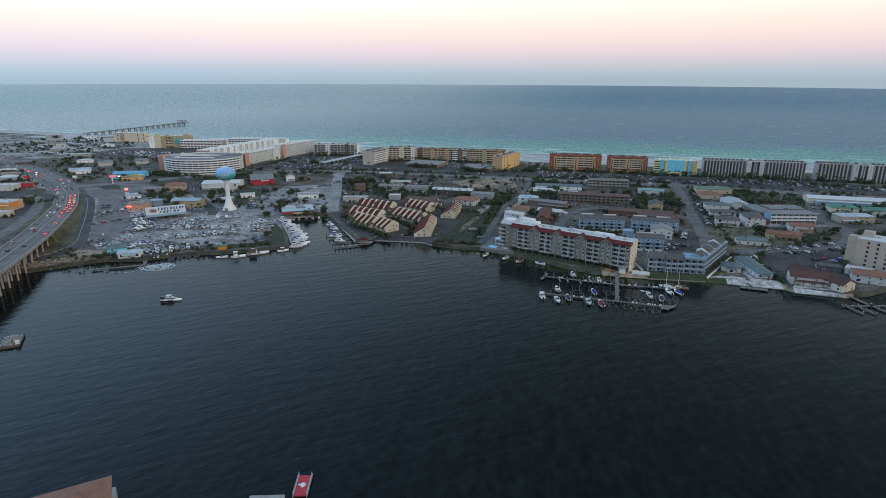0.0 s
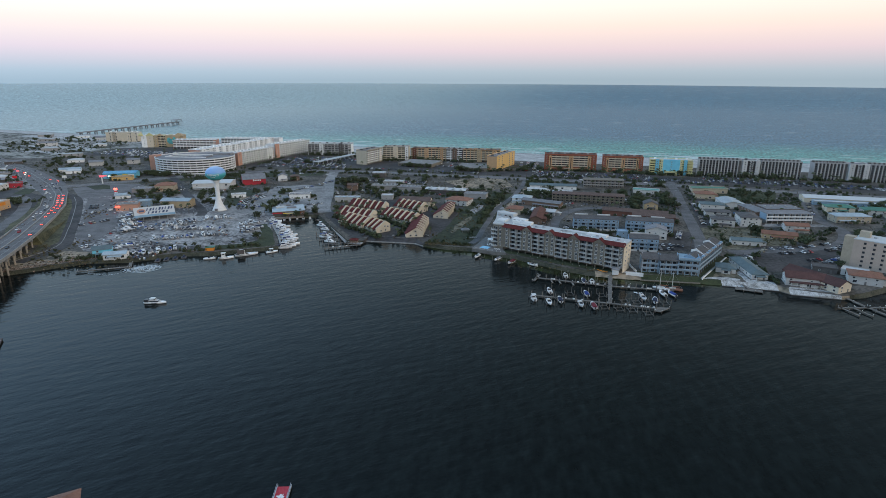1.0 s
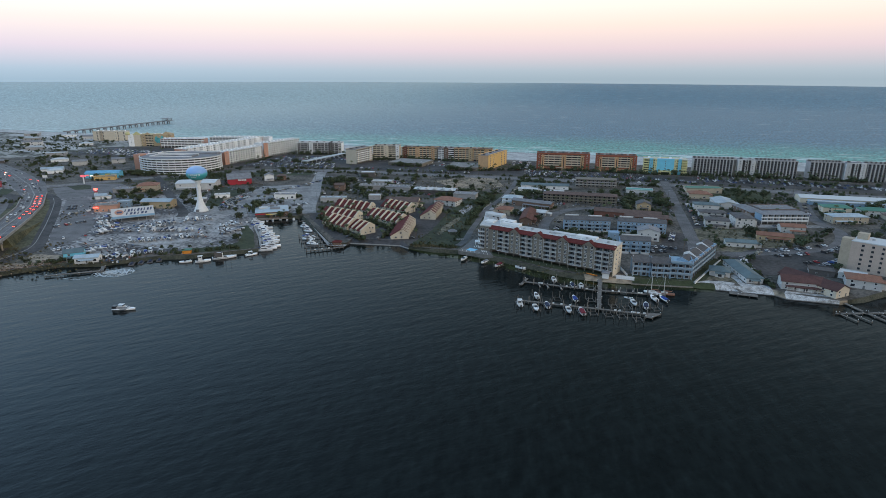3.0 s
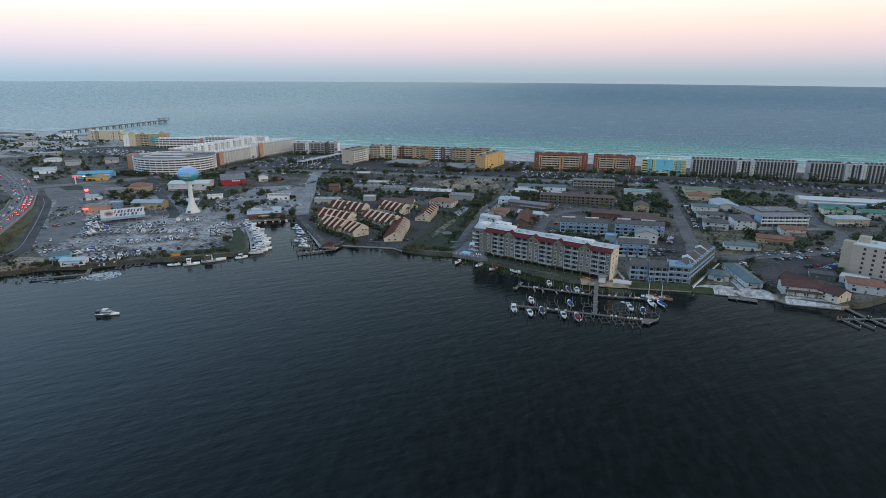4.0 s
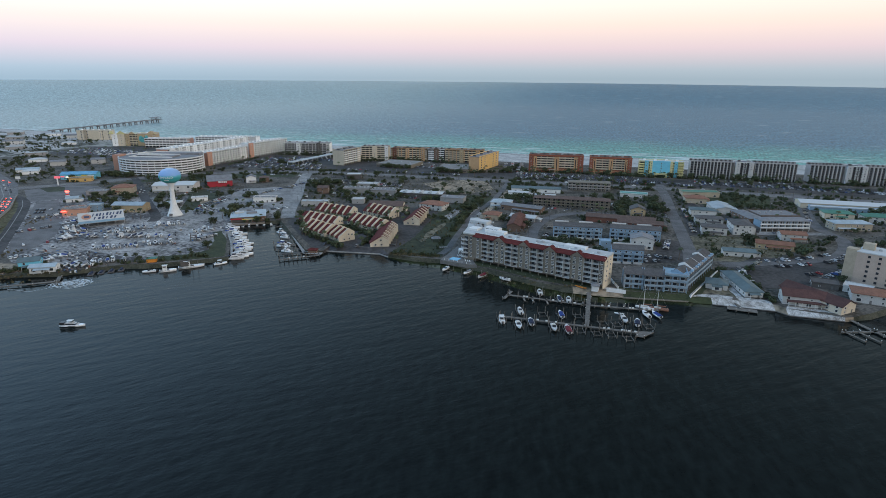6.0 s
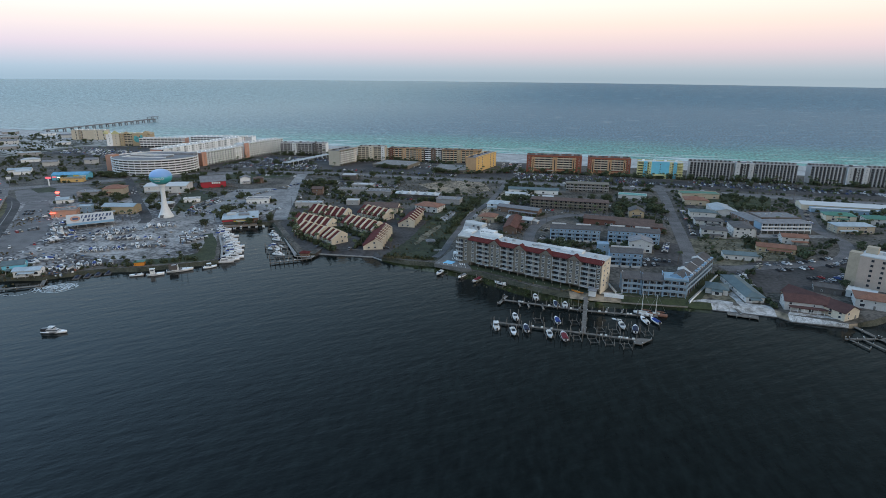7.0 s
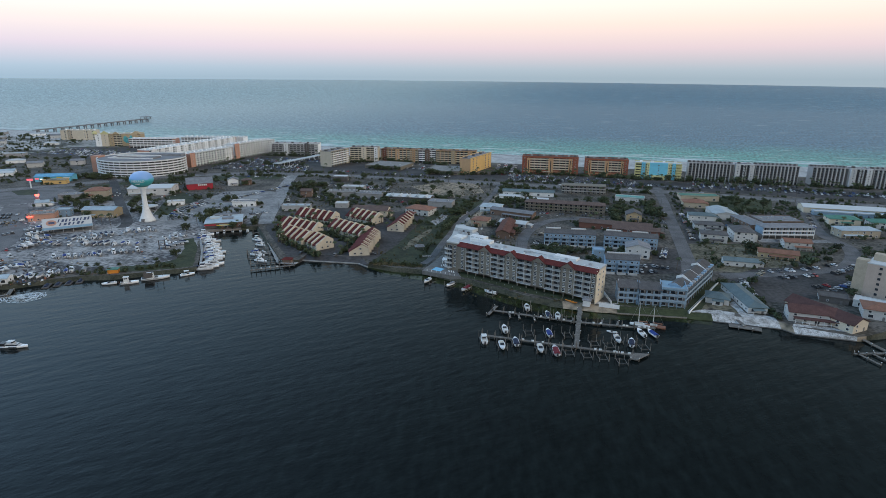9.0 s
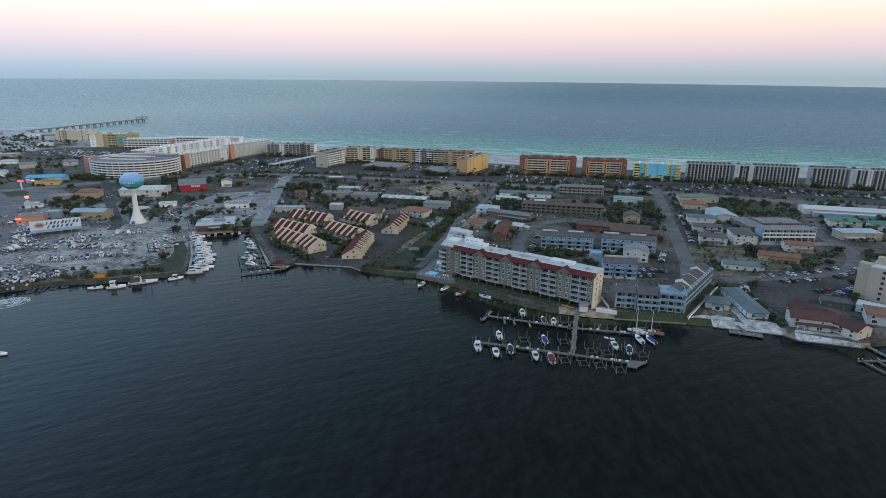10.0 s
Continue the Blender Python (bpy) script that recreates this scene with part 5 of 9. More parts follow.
# dark panels on the solid deck walls paint the shade inside the openings
for deck, w in ((annexe_deck, 54), (low_deck, 44)):
    for k in range(int(w / 6)):
        boxes("deck_opening", "dark_wall", deck, (k * 6 + 0.8, -0.12, 0.9, k * 6 + 5.4, -0.02, 2.7))
canopy = thing("entrance_canopy", -306, 826, G, 73, "long pale blue covered walkway roof", "canopy")
boxes("roof", "white_roof", canopy, (0, 0, 4.2, 108, 11, 4.8))
for k in range(10):
    boxes("post", "white_wall", canopy, (k * 11.8 + 0.3, 0.4, -0.3, k * 11.8 + 0.8, 0.9, 4.2), (k * 11.8 + 0.3, 10.2, -0.3, k * 11.8 + 0.8, 10.7, 4.2))
for k, (hx, hy, hw, hd) in enumerate(((-700, 800, 30, 16), (-760, 860, 40, 18), (-640, 770, 26, 14), (-620, 700, 24, 16), (-860, 930, 36, 20), (-930, 1000, 44, 18), (-820, 1010, 30, 18),
                                      (-1000, 1080, 40, 20), (-900, 1120, 30, 18), (-980, 1160, 36, 18), (-1080, 1170, 40, 20), (-600, 800, 24, 14), (-680, 640, 26, 18))):
    house(("low white beach house with pale roof", "low grey building with white flat roof", "low pale building near the beach")[k % 3], hx, hy, 30, hw * 0.72, hd * 0.8, 3.8 + (k % 3), ("hip", "flat", "gable")[k % 3], 2.2,
          ("white_wall", "grey_wall", "offwhite_dim_wall")[k % 3], ("white_roof", "metal_roof", "grey_roof")[k % 3], 1 + k % 2, category="building")
house("orange-fronted shop with white fascia", -541, 477, 8, 30, 19, 8, "flat", 0, "gold_wall", "white_roof", 1, category="shop", units=3)
fascia = thing("shop_fascia", -541, 477, G + 4.6, 8, "bright orange fascia board along a shop front", "fascia")
boxes("board", "orange_plastic", fascia, (0, -0.75, 0, 29.6, -0.35, 2.9))
boxes("end_board", "orange_plastic", fascia, (30.4, 0.2, 0, 30.7, 12, 2.9))
boxes("stripe", "white_paint", fascia, (0, -0.82, 1.1, 29.6, -0.76, 1.7))
house("red-fronted roadside shop with flat roof", -609, 595, 32, 14, 11, 5, "flat", 0, "red_wall", "grey_roof", 1, category="shop", units=1)
house("white roadside shop with pale flat roof", -624, 574, 8, 24, 14, 6.5, "flat", 0, "offwhite_dim_wall", "white_roof", 2, category="shop", units=2)
house("low cream shop beside the slip road", -512, 455, 10, 20, 9, 4, "flat", 0, "cream_wall", "metal_roof", 1, category="shop")
for x, y, h, mt in ((-665, 672, 8.5, "sign_glow"), (-644, 660, 6.0, "lamp_glow"), (-650, 668, 7.0, "lamp_glow"), (-632, 592, 6.5, "sign_glow")):
    ob = thing("roadside_sign", x, y, G, 30, "lit sign board on a steel post beside the highway", "sign", "lit roadside signs")
    boxes("post", "steel", ob, (-0.25, -0.25, -0.3, 0.25, 0.25, h - 1.0))
    boxes("board", mt, ob, (-1.6 if mt == "sign_glow" else -0.7, -0.25, h - 1.6 if mt == "sign_glow" else h - 1.0, 1.6 if mt == "sign_glow" else 0.7, 0.25, h))
gantry = thing("traffic_signal", -566, 622, G, -38, "steel traffic signal mast with red lights lit", "traffic signal")
boxes("mast", "steel", gantry, (-0.2, -0.2, -0.3, 0.2, 0.2, 7.2))
boxes("arm", "steel", gantry, (0.2, -0.1, 6.8, 14, 0.1, 7.05))
for u in (6.0, 9.5, 13.0):
    boxes("signal_head", "dark_wall", gantry, (u - 0.3, -0.3, 5.7, u + 0.3, 0.1, 6.8))
    boxes("lens", "brake_glow", gantry, (u - 0.28, -0.42, 6.2, u + 0.28, -0.31, 6.76))

# sheltered boat store with the large sloping roof board
store = thing("boat_store", -352, 461, G, 38, "open boat storage shed with a steep white roof board", "boat shed")
bm = bmesh.new()
prism_x(bm, [(-1.0, 3.2), (7.5, 10.6), (7.2, 11.0), (-1.3, 3.6)], 0, 34)
part("roof", bm, "white_roof", store)
bm = bmesh.new()
prism_x(bm, [(7.5, 10.6), (16, 3.6), (16, 4.0), (7.4, 11.0)], 0, 34)
part("rear_roof", bm, "metal_roof", store)
boxes("rear_wall", "dark_wall", store, (0.3, 14.6, -0.4, 33.7, 15, 4.4))
for k in range(6):
    boxes("post", "steel", store, (0.3 + k * 6.6, -0.4, -0.3, 0.6 + k * 6.6, -0.1, 3.7))


def on_slope(u0, v0, u1, v1, lift=0.12, lean=0.0):
    """A bar on the roof board: u along it, v up the slope."""
    q = bmesh.new()
    f = lambda u, v, l: (u, -1.3 + v * 8.5 / 11.27 - l * 0.66, 3.6 + v * 7.4 / 11.27 + l * 0.75)
    a = [q.verts.new(f(u, v, lift)) for u, v in ((u0, v0), (u1, v0), (u1 + lean, v1), (u0 + lean, v1))]
    b = [q.verts.new(f(u, v, 0.0)) for u, v in ((u0, v0), (u1, v0), (u1 + lean, v1), (u0 + lean, v1))]
    q.faces.new(a), q.faces.new(b[::-1])
    for i in range(4):
        q.faces.new((b[i], b[(i + 1) % 4], a[(i + 1) % 4], a[i]))
    return q


for row, v0, v1, n, u0, pitch in ((0, 6.6, 9.6, 9, 10.2, 2.55), (1, 3.2, 5.8, 6, 11.0, 3.0)):
    for k in range(n):
        u = u0 + k * pitch
        part("sign_bar", on_slope(u, v0, u + pitch * (0.34, 0.62, 0.5)[k % 3], v1 - 0.3 * (k % 2), lean=1.0), "ink_blue", store)
part("sign_band", on_slope(0.1, 0.05, 33.9, 2.3, lift=0.06), "sky_roof", store, "pale blue lower band of the board")
bm = bmesh.new()
f = lambda u, v: (u, -1.3 + v * 8.5 / 11.27 - 0.1, 3.6 + v * 7.4 / 11.27 + 0.11)
bm.faces.new([bm.verts.new(f(6.2 + 3.6 * math.cos(k * math.tau / 20), 6.6 + 2.8 * math.sin(k * math.tau / 20))) for k in range(20)])
part("sign_disc", bm, "salmon_wall", store, "faded red round emblem")
part("sign_core", on_slope(4.3, 5.6, 8.4, 7.6, lift=0.2), "ink_blue", store)

# western inland blocks
house("low white motel with blue roof", 6, 672, -4, 54, 12, 4.2, "gable", 1.8, "white_wall", "blue_roof", 1, category="motel")
house("small building with bright white metal roof", 3, 648, -6, 21, 9, 3.8, "gable", 1.2, "white_wall", "white_roof", 1, category="building")
house("long narrow shed with white metal roof", 31, 638, -4, 21, 8, 3.4, "gable", 1.0, "grey_wall", "white_roof", 1, category="shed")
gallery_block("long three-storey tan motel with open galleries", 28, 600, -8, 73, 14, 3, "taupe_wall", "brown_roof", "taupe_wall", rise=2.0, fh=2.8)
gallery_block("three-storey taupe apartment block with open galleries", 70, 690, -5, 46, 15, 3, "taupe_wall", "taupe_wall", "grey_wall", rise=1.6)
house("long brown brick motel wing with grey roof", -4, 580, -24, 41, 10, 4.8, "gable", 1.8, "brown_wall", "grey_roof", 1, category="motel", step=5)
house("pale grey house with metal roof", -14, 588, -10, 19, 16, 5.2, "hip", 2.6, "white_wall", "metal_roof", 2)
house("low building with white triangular roof", 5, 540, -20, 23, 10, 3.2, "gable", 1.8, "grey_wall", "white_roof", 1, category="building")
house("long brown house row with dull red gabled roof", 3, 499, -7, 10.5, 42, 4.6, "gable", 2.6, "brown_wall", "red_tile_roof", 1, along="y", category="house row")
house("small house with orange-brown hip roof", -19, 536, -14, 14, 13, 5.0, "hip", 2.6, "tan_wall", "orange_roof", 2)
house("brown-roofed long house row", 72, 542, -13, 58, 11, 4.6, "gable", 2.2, "brick_red_wall", "brown_roof", 1, category="house row")
house("brown-roofed house row behind the lane", 96, 522, -12, 36, 9, 5, "gable", 2.2, "brick_red_wall", "brown_roof", 2, category="house row")
house("brown wooden house with dark gabled roof", 116, 570, -6, 13, 14, 5.6, "gable", 3, "ochre_wall", "dark_roof", 2, along="y")
house("low building with teal roof", 122, 660, -12, 28, 12, 3.6, "flat", 0, "white_wall", "teal_roof", 1, category="building")


def blue_row(label, x, y, yaw, n, wall="blue_wall", top="dark_roof", uw=6.3, d=12, fh=2.9, storeys=3):
    ob = thing("townhouse_row", x, y, G, yaw, label, "townhouses", "blue townhouse rows")
    h = fh * storeys
    boxes("wall", wall, ob, (0, 0, -0.4, n * uw, d, h))
    bm = bmesh.new()
    gable_roof(bm, 0, 0, n * uw, d, h, 2.0, over=0.4)
    part("roof", bm, top, ob)
    for xa in (0, n * uw - 0.3):
        gb = bmesh.new()
        prism_x(gb, [(0, h), (d, h), (d / 2, h + 1.9)], xa, xa + 0.3)
        part("gable", gb, wall, ob)
    deck = made("balcony", lambda q: (box(q, 0.4, -1.5, -0.25, uw - 0.4, -0.02, 0), box(q, 0.4, -1.5, 0.1, uw - 0.4, -1.42, 1.0), box(q, 0.4, -1.5, 0, 0.5, -0.02, 1.0), box(q, uw - 0.5, -1.5, 0, uw - 0.4, -0.02, 1.0)), "slate_blue")
    for k in range(n):
        for s in range(storeys):
            piece("window", WINDOW if s == storeys - 1 else TALL_WINDOW, ob, (k + 0.32) * uw, -0.03, s * fh + (0.8 if s == storeys - 1 else 0.15))
            piece("window", SMALL_WINDOW, ob, (k + 0.78) * uw, -0.03, s * fh + 0.8)
            if s:
                piece("balcony", deck, ob, k * uw, 0, s * fh)
    for s in range(storeys):
        for u in (0.3, 0.7):
            piece("window", WINDOW, ob, n * uw + 0.03, u * d, s * fh + 0.8, 90)
    for k in range(0, n, 3):
        boxes("roof_monitor", "offwhite_dim_wall", ob, (k * uw + 1.0, d * 0.5, h + 1.6, k * uw + uw * 1.9, d * 0.5 + 1.6, h + 3.0))
    for k in range(n):
        boxes("garden_wall", "offwhite_dim_wall", ob, (k * uw + 0.1, -4.2, -0.3, k * uw + 0.35, -0.02, 1.7), (k * uw + 0.35, -4.2, -0.3, (k + 1) * uw - 1.4, -4.0, 1.5))
        boxes("window_hood", "slate_blue", ob, (k * uw + 0.6, -0.7, h - 0.55, k * uw + 3.6, -0.02, h - 0.35))
    return ob


blue_row("blue three-storey townhouse row with dark roof", 40, 487, -3, 6)
blue_row("blue three-storey townhouse row beside the car park", 84, 486, -8, 6)
blue_row("grey-blue townhouse row with white balconies", 76, 427, -4, 3, uw=7.0)
house("white gabled apartment house with balconies", 95, 460, -8, 16, 13, 7.4, "gable", 2.6, "white_wall", "grey_roof", 2, along="y")
house("pale blue lift tower block beside the apartments", 71, 446, 2, 7, 7, 8.5, "flat", 0, "pale_blue_wall", "pale_blue_wall", 3, category="building")

# pale blue waterside apartments: a straight front, a corner block and a raking wing
for bx, by, bw in ((74.5, 372.2, 10.6), (85.6, 370.4, 11.4)):
    block = gallery_block("waterside pale blue apartments with brown roof and balconies", bx, by, -3, bw, 12, 3, "pale_blue_wall", "dark_roof", "slate_blue", "gable", 2.6, 3.2, 3.6)
    for u in (0, bw - 0.35):
        bm = bmesh.new()
        prism_x(bm, [(0.2, -0.4), (12.4, -0.4), (12.4, 9.9), (6.0, 12.6), (0.2, 9.9)], u, u + 0.3)
        part("party_wall", bm, "offwhite_dim_wall" if bx < 80 and not u else "pale_blue_wall", block)
corner = gallery_block("blue corner block of the waterside apartments", 97.3, 369.8, -8, 12.4, 13, 3, "pale_blue_wall", "sky_roof", "slate_blue", "flat", 0, 3.55, 4.0)
boxes("parapet", "slate_blue", corner, (-0.4, -0.4, 11.15, 12.8, -0.1, 11.9), (-0.4, -0.1, 11.15, -0.1, 13.4, 11.9), (12.5, -0.1, 11.15, 12.8, 13.4, 11.9))
wing = gallery_block("raking blue waterside apartment wing with stepped brown roofs", 109.6, 370.2, 58, 57, 9, 3, "pale_blue_wall", "dark_roof", "slate_blue", "flat", 0, 3.1, 4.75)
for k in range(4):
    # each stretch of roof climbs from the gallery side and ends at a white raking wall
    u0, u1, up = k * 14.25, (k + 1) * 14.25, (0.0, 0.9, 0.2, 0.7)[k]
    bm = bmesh.new()
    prism_x(bm, [(-0.7, 9.81), (-0.7, 9.95), (6.4, 12.6 + up), (9.5, 11.2 + up), (9.5, 9.81)], u0 + 0.2, u1 - 0.2)
    part("roof_slope", bm, "dark_roof", wing)
    bm = bmesh.new()
    prism_x(bm, [(0.6, 9.81), (0.6, 10.6), (6.4, 13.3 + up), (9.7, 11.9 + up), (9.7, 9.81)], u0 - 0.2, u0 + 0.2)
    part("party_wall", bm, "white_wall" if k else "pale_blue_wall", wing)
for k in range(12):
    boxes("dormer", "pale_blue_wall" if k % 3 else "grey_wall", wing, (k * 4.75 + 0.5, -0.3, 9.81, k * 4.75 + 2.9, 1.4, 11.2))
    piece("window", SMALL_WINDOW, wing, k * 4.75 + 1.6, -0.33, 9.95)

# small houses on the western shore
house("small grey-blue cottage with hip roof by the beach", 124, 380, -18, 12, 11, 3.2, "hip", 2.4, "white_wall", "blue_roof", 1, category="cottage")
house("long low cottage with blue-grey hip roof", 142, 367, 2, 10, 38, 3.2, "hip", 2.2, "white_wall", "blue_roof", 1, category="cottage")
house("maroon-roofed waterside house with porch", 159, 359, -12, 22, 11, 5.0, "gable", 2.8, "offwhite_dim_wall", "maroon_roof", 2)
porch = thing("porch", 159.6, 355.6, G, -12, "timber porch with white posts and rail", "porch")
boxes("deck", "timber", porch, (1, 0, -0.3, 24, 3.3, 0.3))
boxes("roof", "maroon_roof", porch, (0.5, -0.3, 2.9, 24.5, 3.4, 3.1))
for k in range(8):
    boxes("post", "white_paint", porch, (1.2 + k * 3.2, 0.1, 0.3, 1.4 + k * 3.2, 0.3, 2.9))
boxes("railing", "white_paint", porch, (1.2, 0.1, 1.1, 23.6, 0.18, 1.25))
house("broad maroon-roofed house wing ending in a cream gable", 183, 345.5, 31, 12, 36, 4.4, "gable", 3.2, "cream_wall", "maroon_roof", 2, along="y", bare=True)
house("low building with dark flat roof behind the maroon house", 189, 390, -20, 14, 10, 3.0, "flat", 0, "dark_wall", "dark_roof", 1, category="building")
house("white shed with flat metal roof", 204, 385, -35, 14, 9, 3.4, "flat", 0, "white_wall", "white_roof", 1, category="shed")
house("white two-storey house with orange hip roof", 200, 368, -22, 18, 14, 5.2, "hip", 2.4, "white_wall", "orange_roof", 2)

tower = thing("apartment_tower", 219, 404, G, -40, "tan concrete apartment tower with white roof", "apartment tower")
boxes("wall", "tower_wall", tower, (0, 0, -0.4, 40, 18, 19.5))
boxes("roof", "white_roof", tower, (-0.3, -0.3, 19.5, 40.3, 18.3, 20.1))
boxes("stair_shaft", "tan_wall", tower, (-6, 1, -0.4, 0.02, 7, 20.6))
boxes("lift_house", "tan_wall", tower, (1, 7, 20.1, 7, 12, 24))
for s in range(6):
    for u in (6.5, 12.0, 17.5, 23.0, 29, 35.0):
        piece("window", DARK_WINDOW, tower, u, -0.03, 1.3 + s * 3.1)
    for u in (4, 9, 14):
        piece("window", DARK_WINDOW, tower, 40.03, u, 1.3 + s * 3.1, 90)
for u in (10, 20, 30):
    piece("roof_unit", ROOF_UNIT, tower, u, 9, 20.1)

# houses up the western streets
house("white two-storey house with dark roof on open ground floor", 161, 511, -12, 19, 13, 6, "hip", 2, "white_wall", "dark_roof", 2)
house("tall white house with dark roof", 186, 512, -6, 15, 22, 8, "hip", 2.4, "white_wall", "dark_roof", 3)
house("white house with dark green hip roof", 167, 546, -8, 22, 12, 5, "hip", 2, "white_wall", "dark_roof", 2)
house("white two-storey house with grey-blue roof", 170, 573, -8, 22, 13, 6.4, "hip", 2.0, "white_wall", "blue_roof", 2)
house("house with broad blue-grey metal roof", 196, 588, -4, 19, 30, 4.6, "gable", 2.2, "white_wall", "metal_roof", 1, along="y")
gallery_block("three-storey grey apartment block with white galleries", 213, 526, 6, 40, 13, 3, "pale_blue_wall", "grey_roof", "white_paint", rise=2.4, fh=2.9, open_ground=True)
house("two-storey wing with grey roof", 211, 545, 8, 13, 34, 6, "hip", 2, "brown_wall", "grey_roof", 2)
house("long grey-roofed block behind the gallery flats", 224, 556, 6, 34, 22, 6.4, "flat", 0, "brown_wall", "grey_roof", 2, units=5, category="apartment block")
house("white house with orange roof on brick base", 217, 498, -8, 18, 11, 5.2, "gable", 1.8, "white_wall", "orange_roof", 2)
house("long low house with brown-orange roof", 189, 474, -16, 25, 9, 3.8, "gable", 2.0, "ochre_wall", "orange_roof", 1)
house("low cottage with blue-grey roof", 158, 451, -9, 21, 9, 3.4, "gable", 1.6, "white_wall", "blue_roof", 1, category="cottage")
house("flat green-roofed building near the beach road", 189, 668, 0, 38, 14, 5, "flat", 0, "tan_wall", "green_roof", 1, category="building")
house("tan house with orange hip roof", 183, 636, -8, 20, 16, 5, "hip", 2.6, "tan_wall", "orange_roof", 1)
house("very long mall with white metal roof", 290, 628, -10, 120, 20, 5, "gable", 2.0, "cream_wall", "white_roof", 1, category="mall", step=6)
house("long mall porch with white roof", 294, 617, -10, 112, 7, 3.6, "flat", 0, "pale_blue_wall", "white_roof", 1, category="mall", step=6)
house("cream house with green roof", 290, 582, -8, 24, 14, 5, "hip", 2.4, "cream_wall", "green_roof", 2)
house("cream house with green hip roof and palms", 318, 572, -10, 24, 14, 5, "hip", 2.4, "white_wall", "green_roof", 2)
house("tan villa with blue-grey roof", 276, 536, 4, 30, 14, 6, "hip", 2.2, "tan_wall", "metal_roof", 2, category="villa")
for k, (hx, hy, hw, hd) in enumerate(((330, 520, 22, 14), (300, 480, 24, 14), (360, 560, 24, 15), (400, 600, 26, 14), (420, 540, 26, 16), (350, 470, 24, 14), (290, 430, 22, 13), (450, 620, 40, 16), (340, 420, 24, 14))):
    house(("white house with grey hip roof", "cream house with orange roof", "tan house with dark roof")[k % 3], hx, hy, -12, hw, hd, 4.5 + (k % 2) * 2, "hip", 2.4, ("white_wall", "cream_wall", "tan_wall")[k % 3],
          ("grey_roof", "orange_roof", "dark_roof")[k % 3], 1 + k % 2)

# low back-street shops, workshops and small motels that fill the blocks
FILL = [(-703, 665, 34, 22, 14, 0), (-738, 698, 36, 20, 12, 6), (-640, 712, 32, 26, 12, 4), (-660, 620, 34, 18, 11, 2), (-780, 770, 36, 22, 12, 2),
        (-317, 574, 24, 15, 8, 6), (-444, 588, 14, 20, 13, 0), (-438, 552, 30, 11, 8, 4), (330, 555, -12, 20, 12, 1), (305, 505, -12, 22, 12, 0), (370, 520, -12, 24, 13, 3)]
STYLES = [("low grey workshop with flat roof", "grey_wall", "grey_roof", "flat", 3.8), ("low tan shop with brown hip roof", "tan_wall", "brown_roof", "hip", 3.6), ("low dark shop with grey gabled roof", "dark_wall", "grey_roof", "gable", 3.6),
          ("white cottage with dark hip roof", "white_wall", "dark_roof", "hip", 4.6), ("low white shed with metal roof", "white_wall", "metal_roof", "gable", 3.4), ("brown cottage with dark gabled roof", "brown_wall", "dark_roof", "gable", 4.2), ("white open-sided canopy building", "white_wall", "white_roof", "flat", 3.2)]
for fx, fy, fyaw, fw, fd, fk in FILL:
    lab, wl, rf, kd, fh2 = STYLES[fk]
    house(lab, fx, fy, fyaw, fw, fd, fh2, kd, 2.0, wl, rf, 1, category="building", step=7.0, units=2 if kd == "flat" else 0, sides=("front", "right"))


# ---- the large waterside apartment building ----
condo = thing("waterside_apartments", -19, 413, G, -28.8, "taupe five-storey waterside apartment building with red eaves and white roof", "apartment building")
CW, CD, FH, BASE = 91.3, 14.0, 3.05, 3.0
EAVE = BASE + 5 * FH
BAYS = [11 + 18.2 * k for k in range(5)]
GABLES = [20.1 + 18.2 * k for k in range(4)]
# core wall is coloured dark for the shade inside the balcony bays
boxes("core_wall", "dark_wall", condo, (1, 2.2, BASE, CW - 0.5, CD, EAVE + 0.6))
boxes("undercroft", "dark_wall", condo, (3, 5, -0.4, CW - 3, CD - 1, BASE))
def paned_window(w, h):
    """A framed sash with a cross of glazing bars and a pale sill."""
    me = window_mesh(w, h, 0.09)
    bm = bmesh.new()
    bm.from_mesh(me)
    box(bm, -0.035, -0.07, 0.09, 0.035, 0.0, h - 0.09)
    box(bm, -w / 2 + 0.09, -0.065, h / 2 - 0.035, w / 2 - 0.09, 0.0, h / 2 + 0.035)
    box(bm, -w / 2 - 0.12, -0.16, -0.14, w / 2 + 0.12, -0.02, 0.0)
    return mesh("window", bm, "white_paint", "glass")


FLAT_WINDOW = paned_window(1.7, 1.95)
edges = [0.0] + [v for c in BAYS for v in (c - 4.7, c + 4.7)] + [CW]
for a, b in zip(edges[::2], edges[1::2]):
    boxes("pier_wall", "taupe_wall", condo, (a, 0, BASE - 0.3, b, 2.2, EAVE + 0.4))
    for s in range(5):
        n = 2 if b - a > 7 else 1
        for k in range(n):
            piece("window", FLAT_WINDOW, condo, a + (b - a) * (k + 0.5) / n + (0 if n == 1 else (0.2 if k == 0 else -0.2)), -0.03, BASE + s * FH + 0.6)
boxes("end_wall", "cream_wall", condo, (CW, 0.4, -0.4, CW + 0.4, CD, EAVE + 1.2))
for s in range(5):
    for v in (4.5, 10):
        piece("window", WINDOW, condo, CW + 0.43, v, BASE + s * FH + 0.8, 90)
BALC = made("balcony", lambda q: box(q, -4.7, -0.9, -0.24, 4.7, 2.2, 0), "rail")
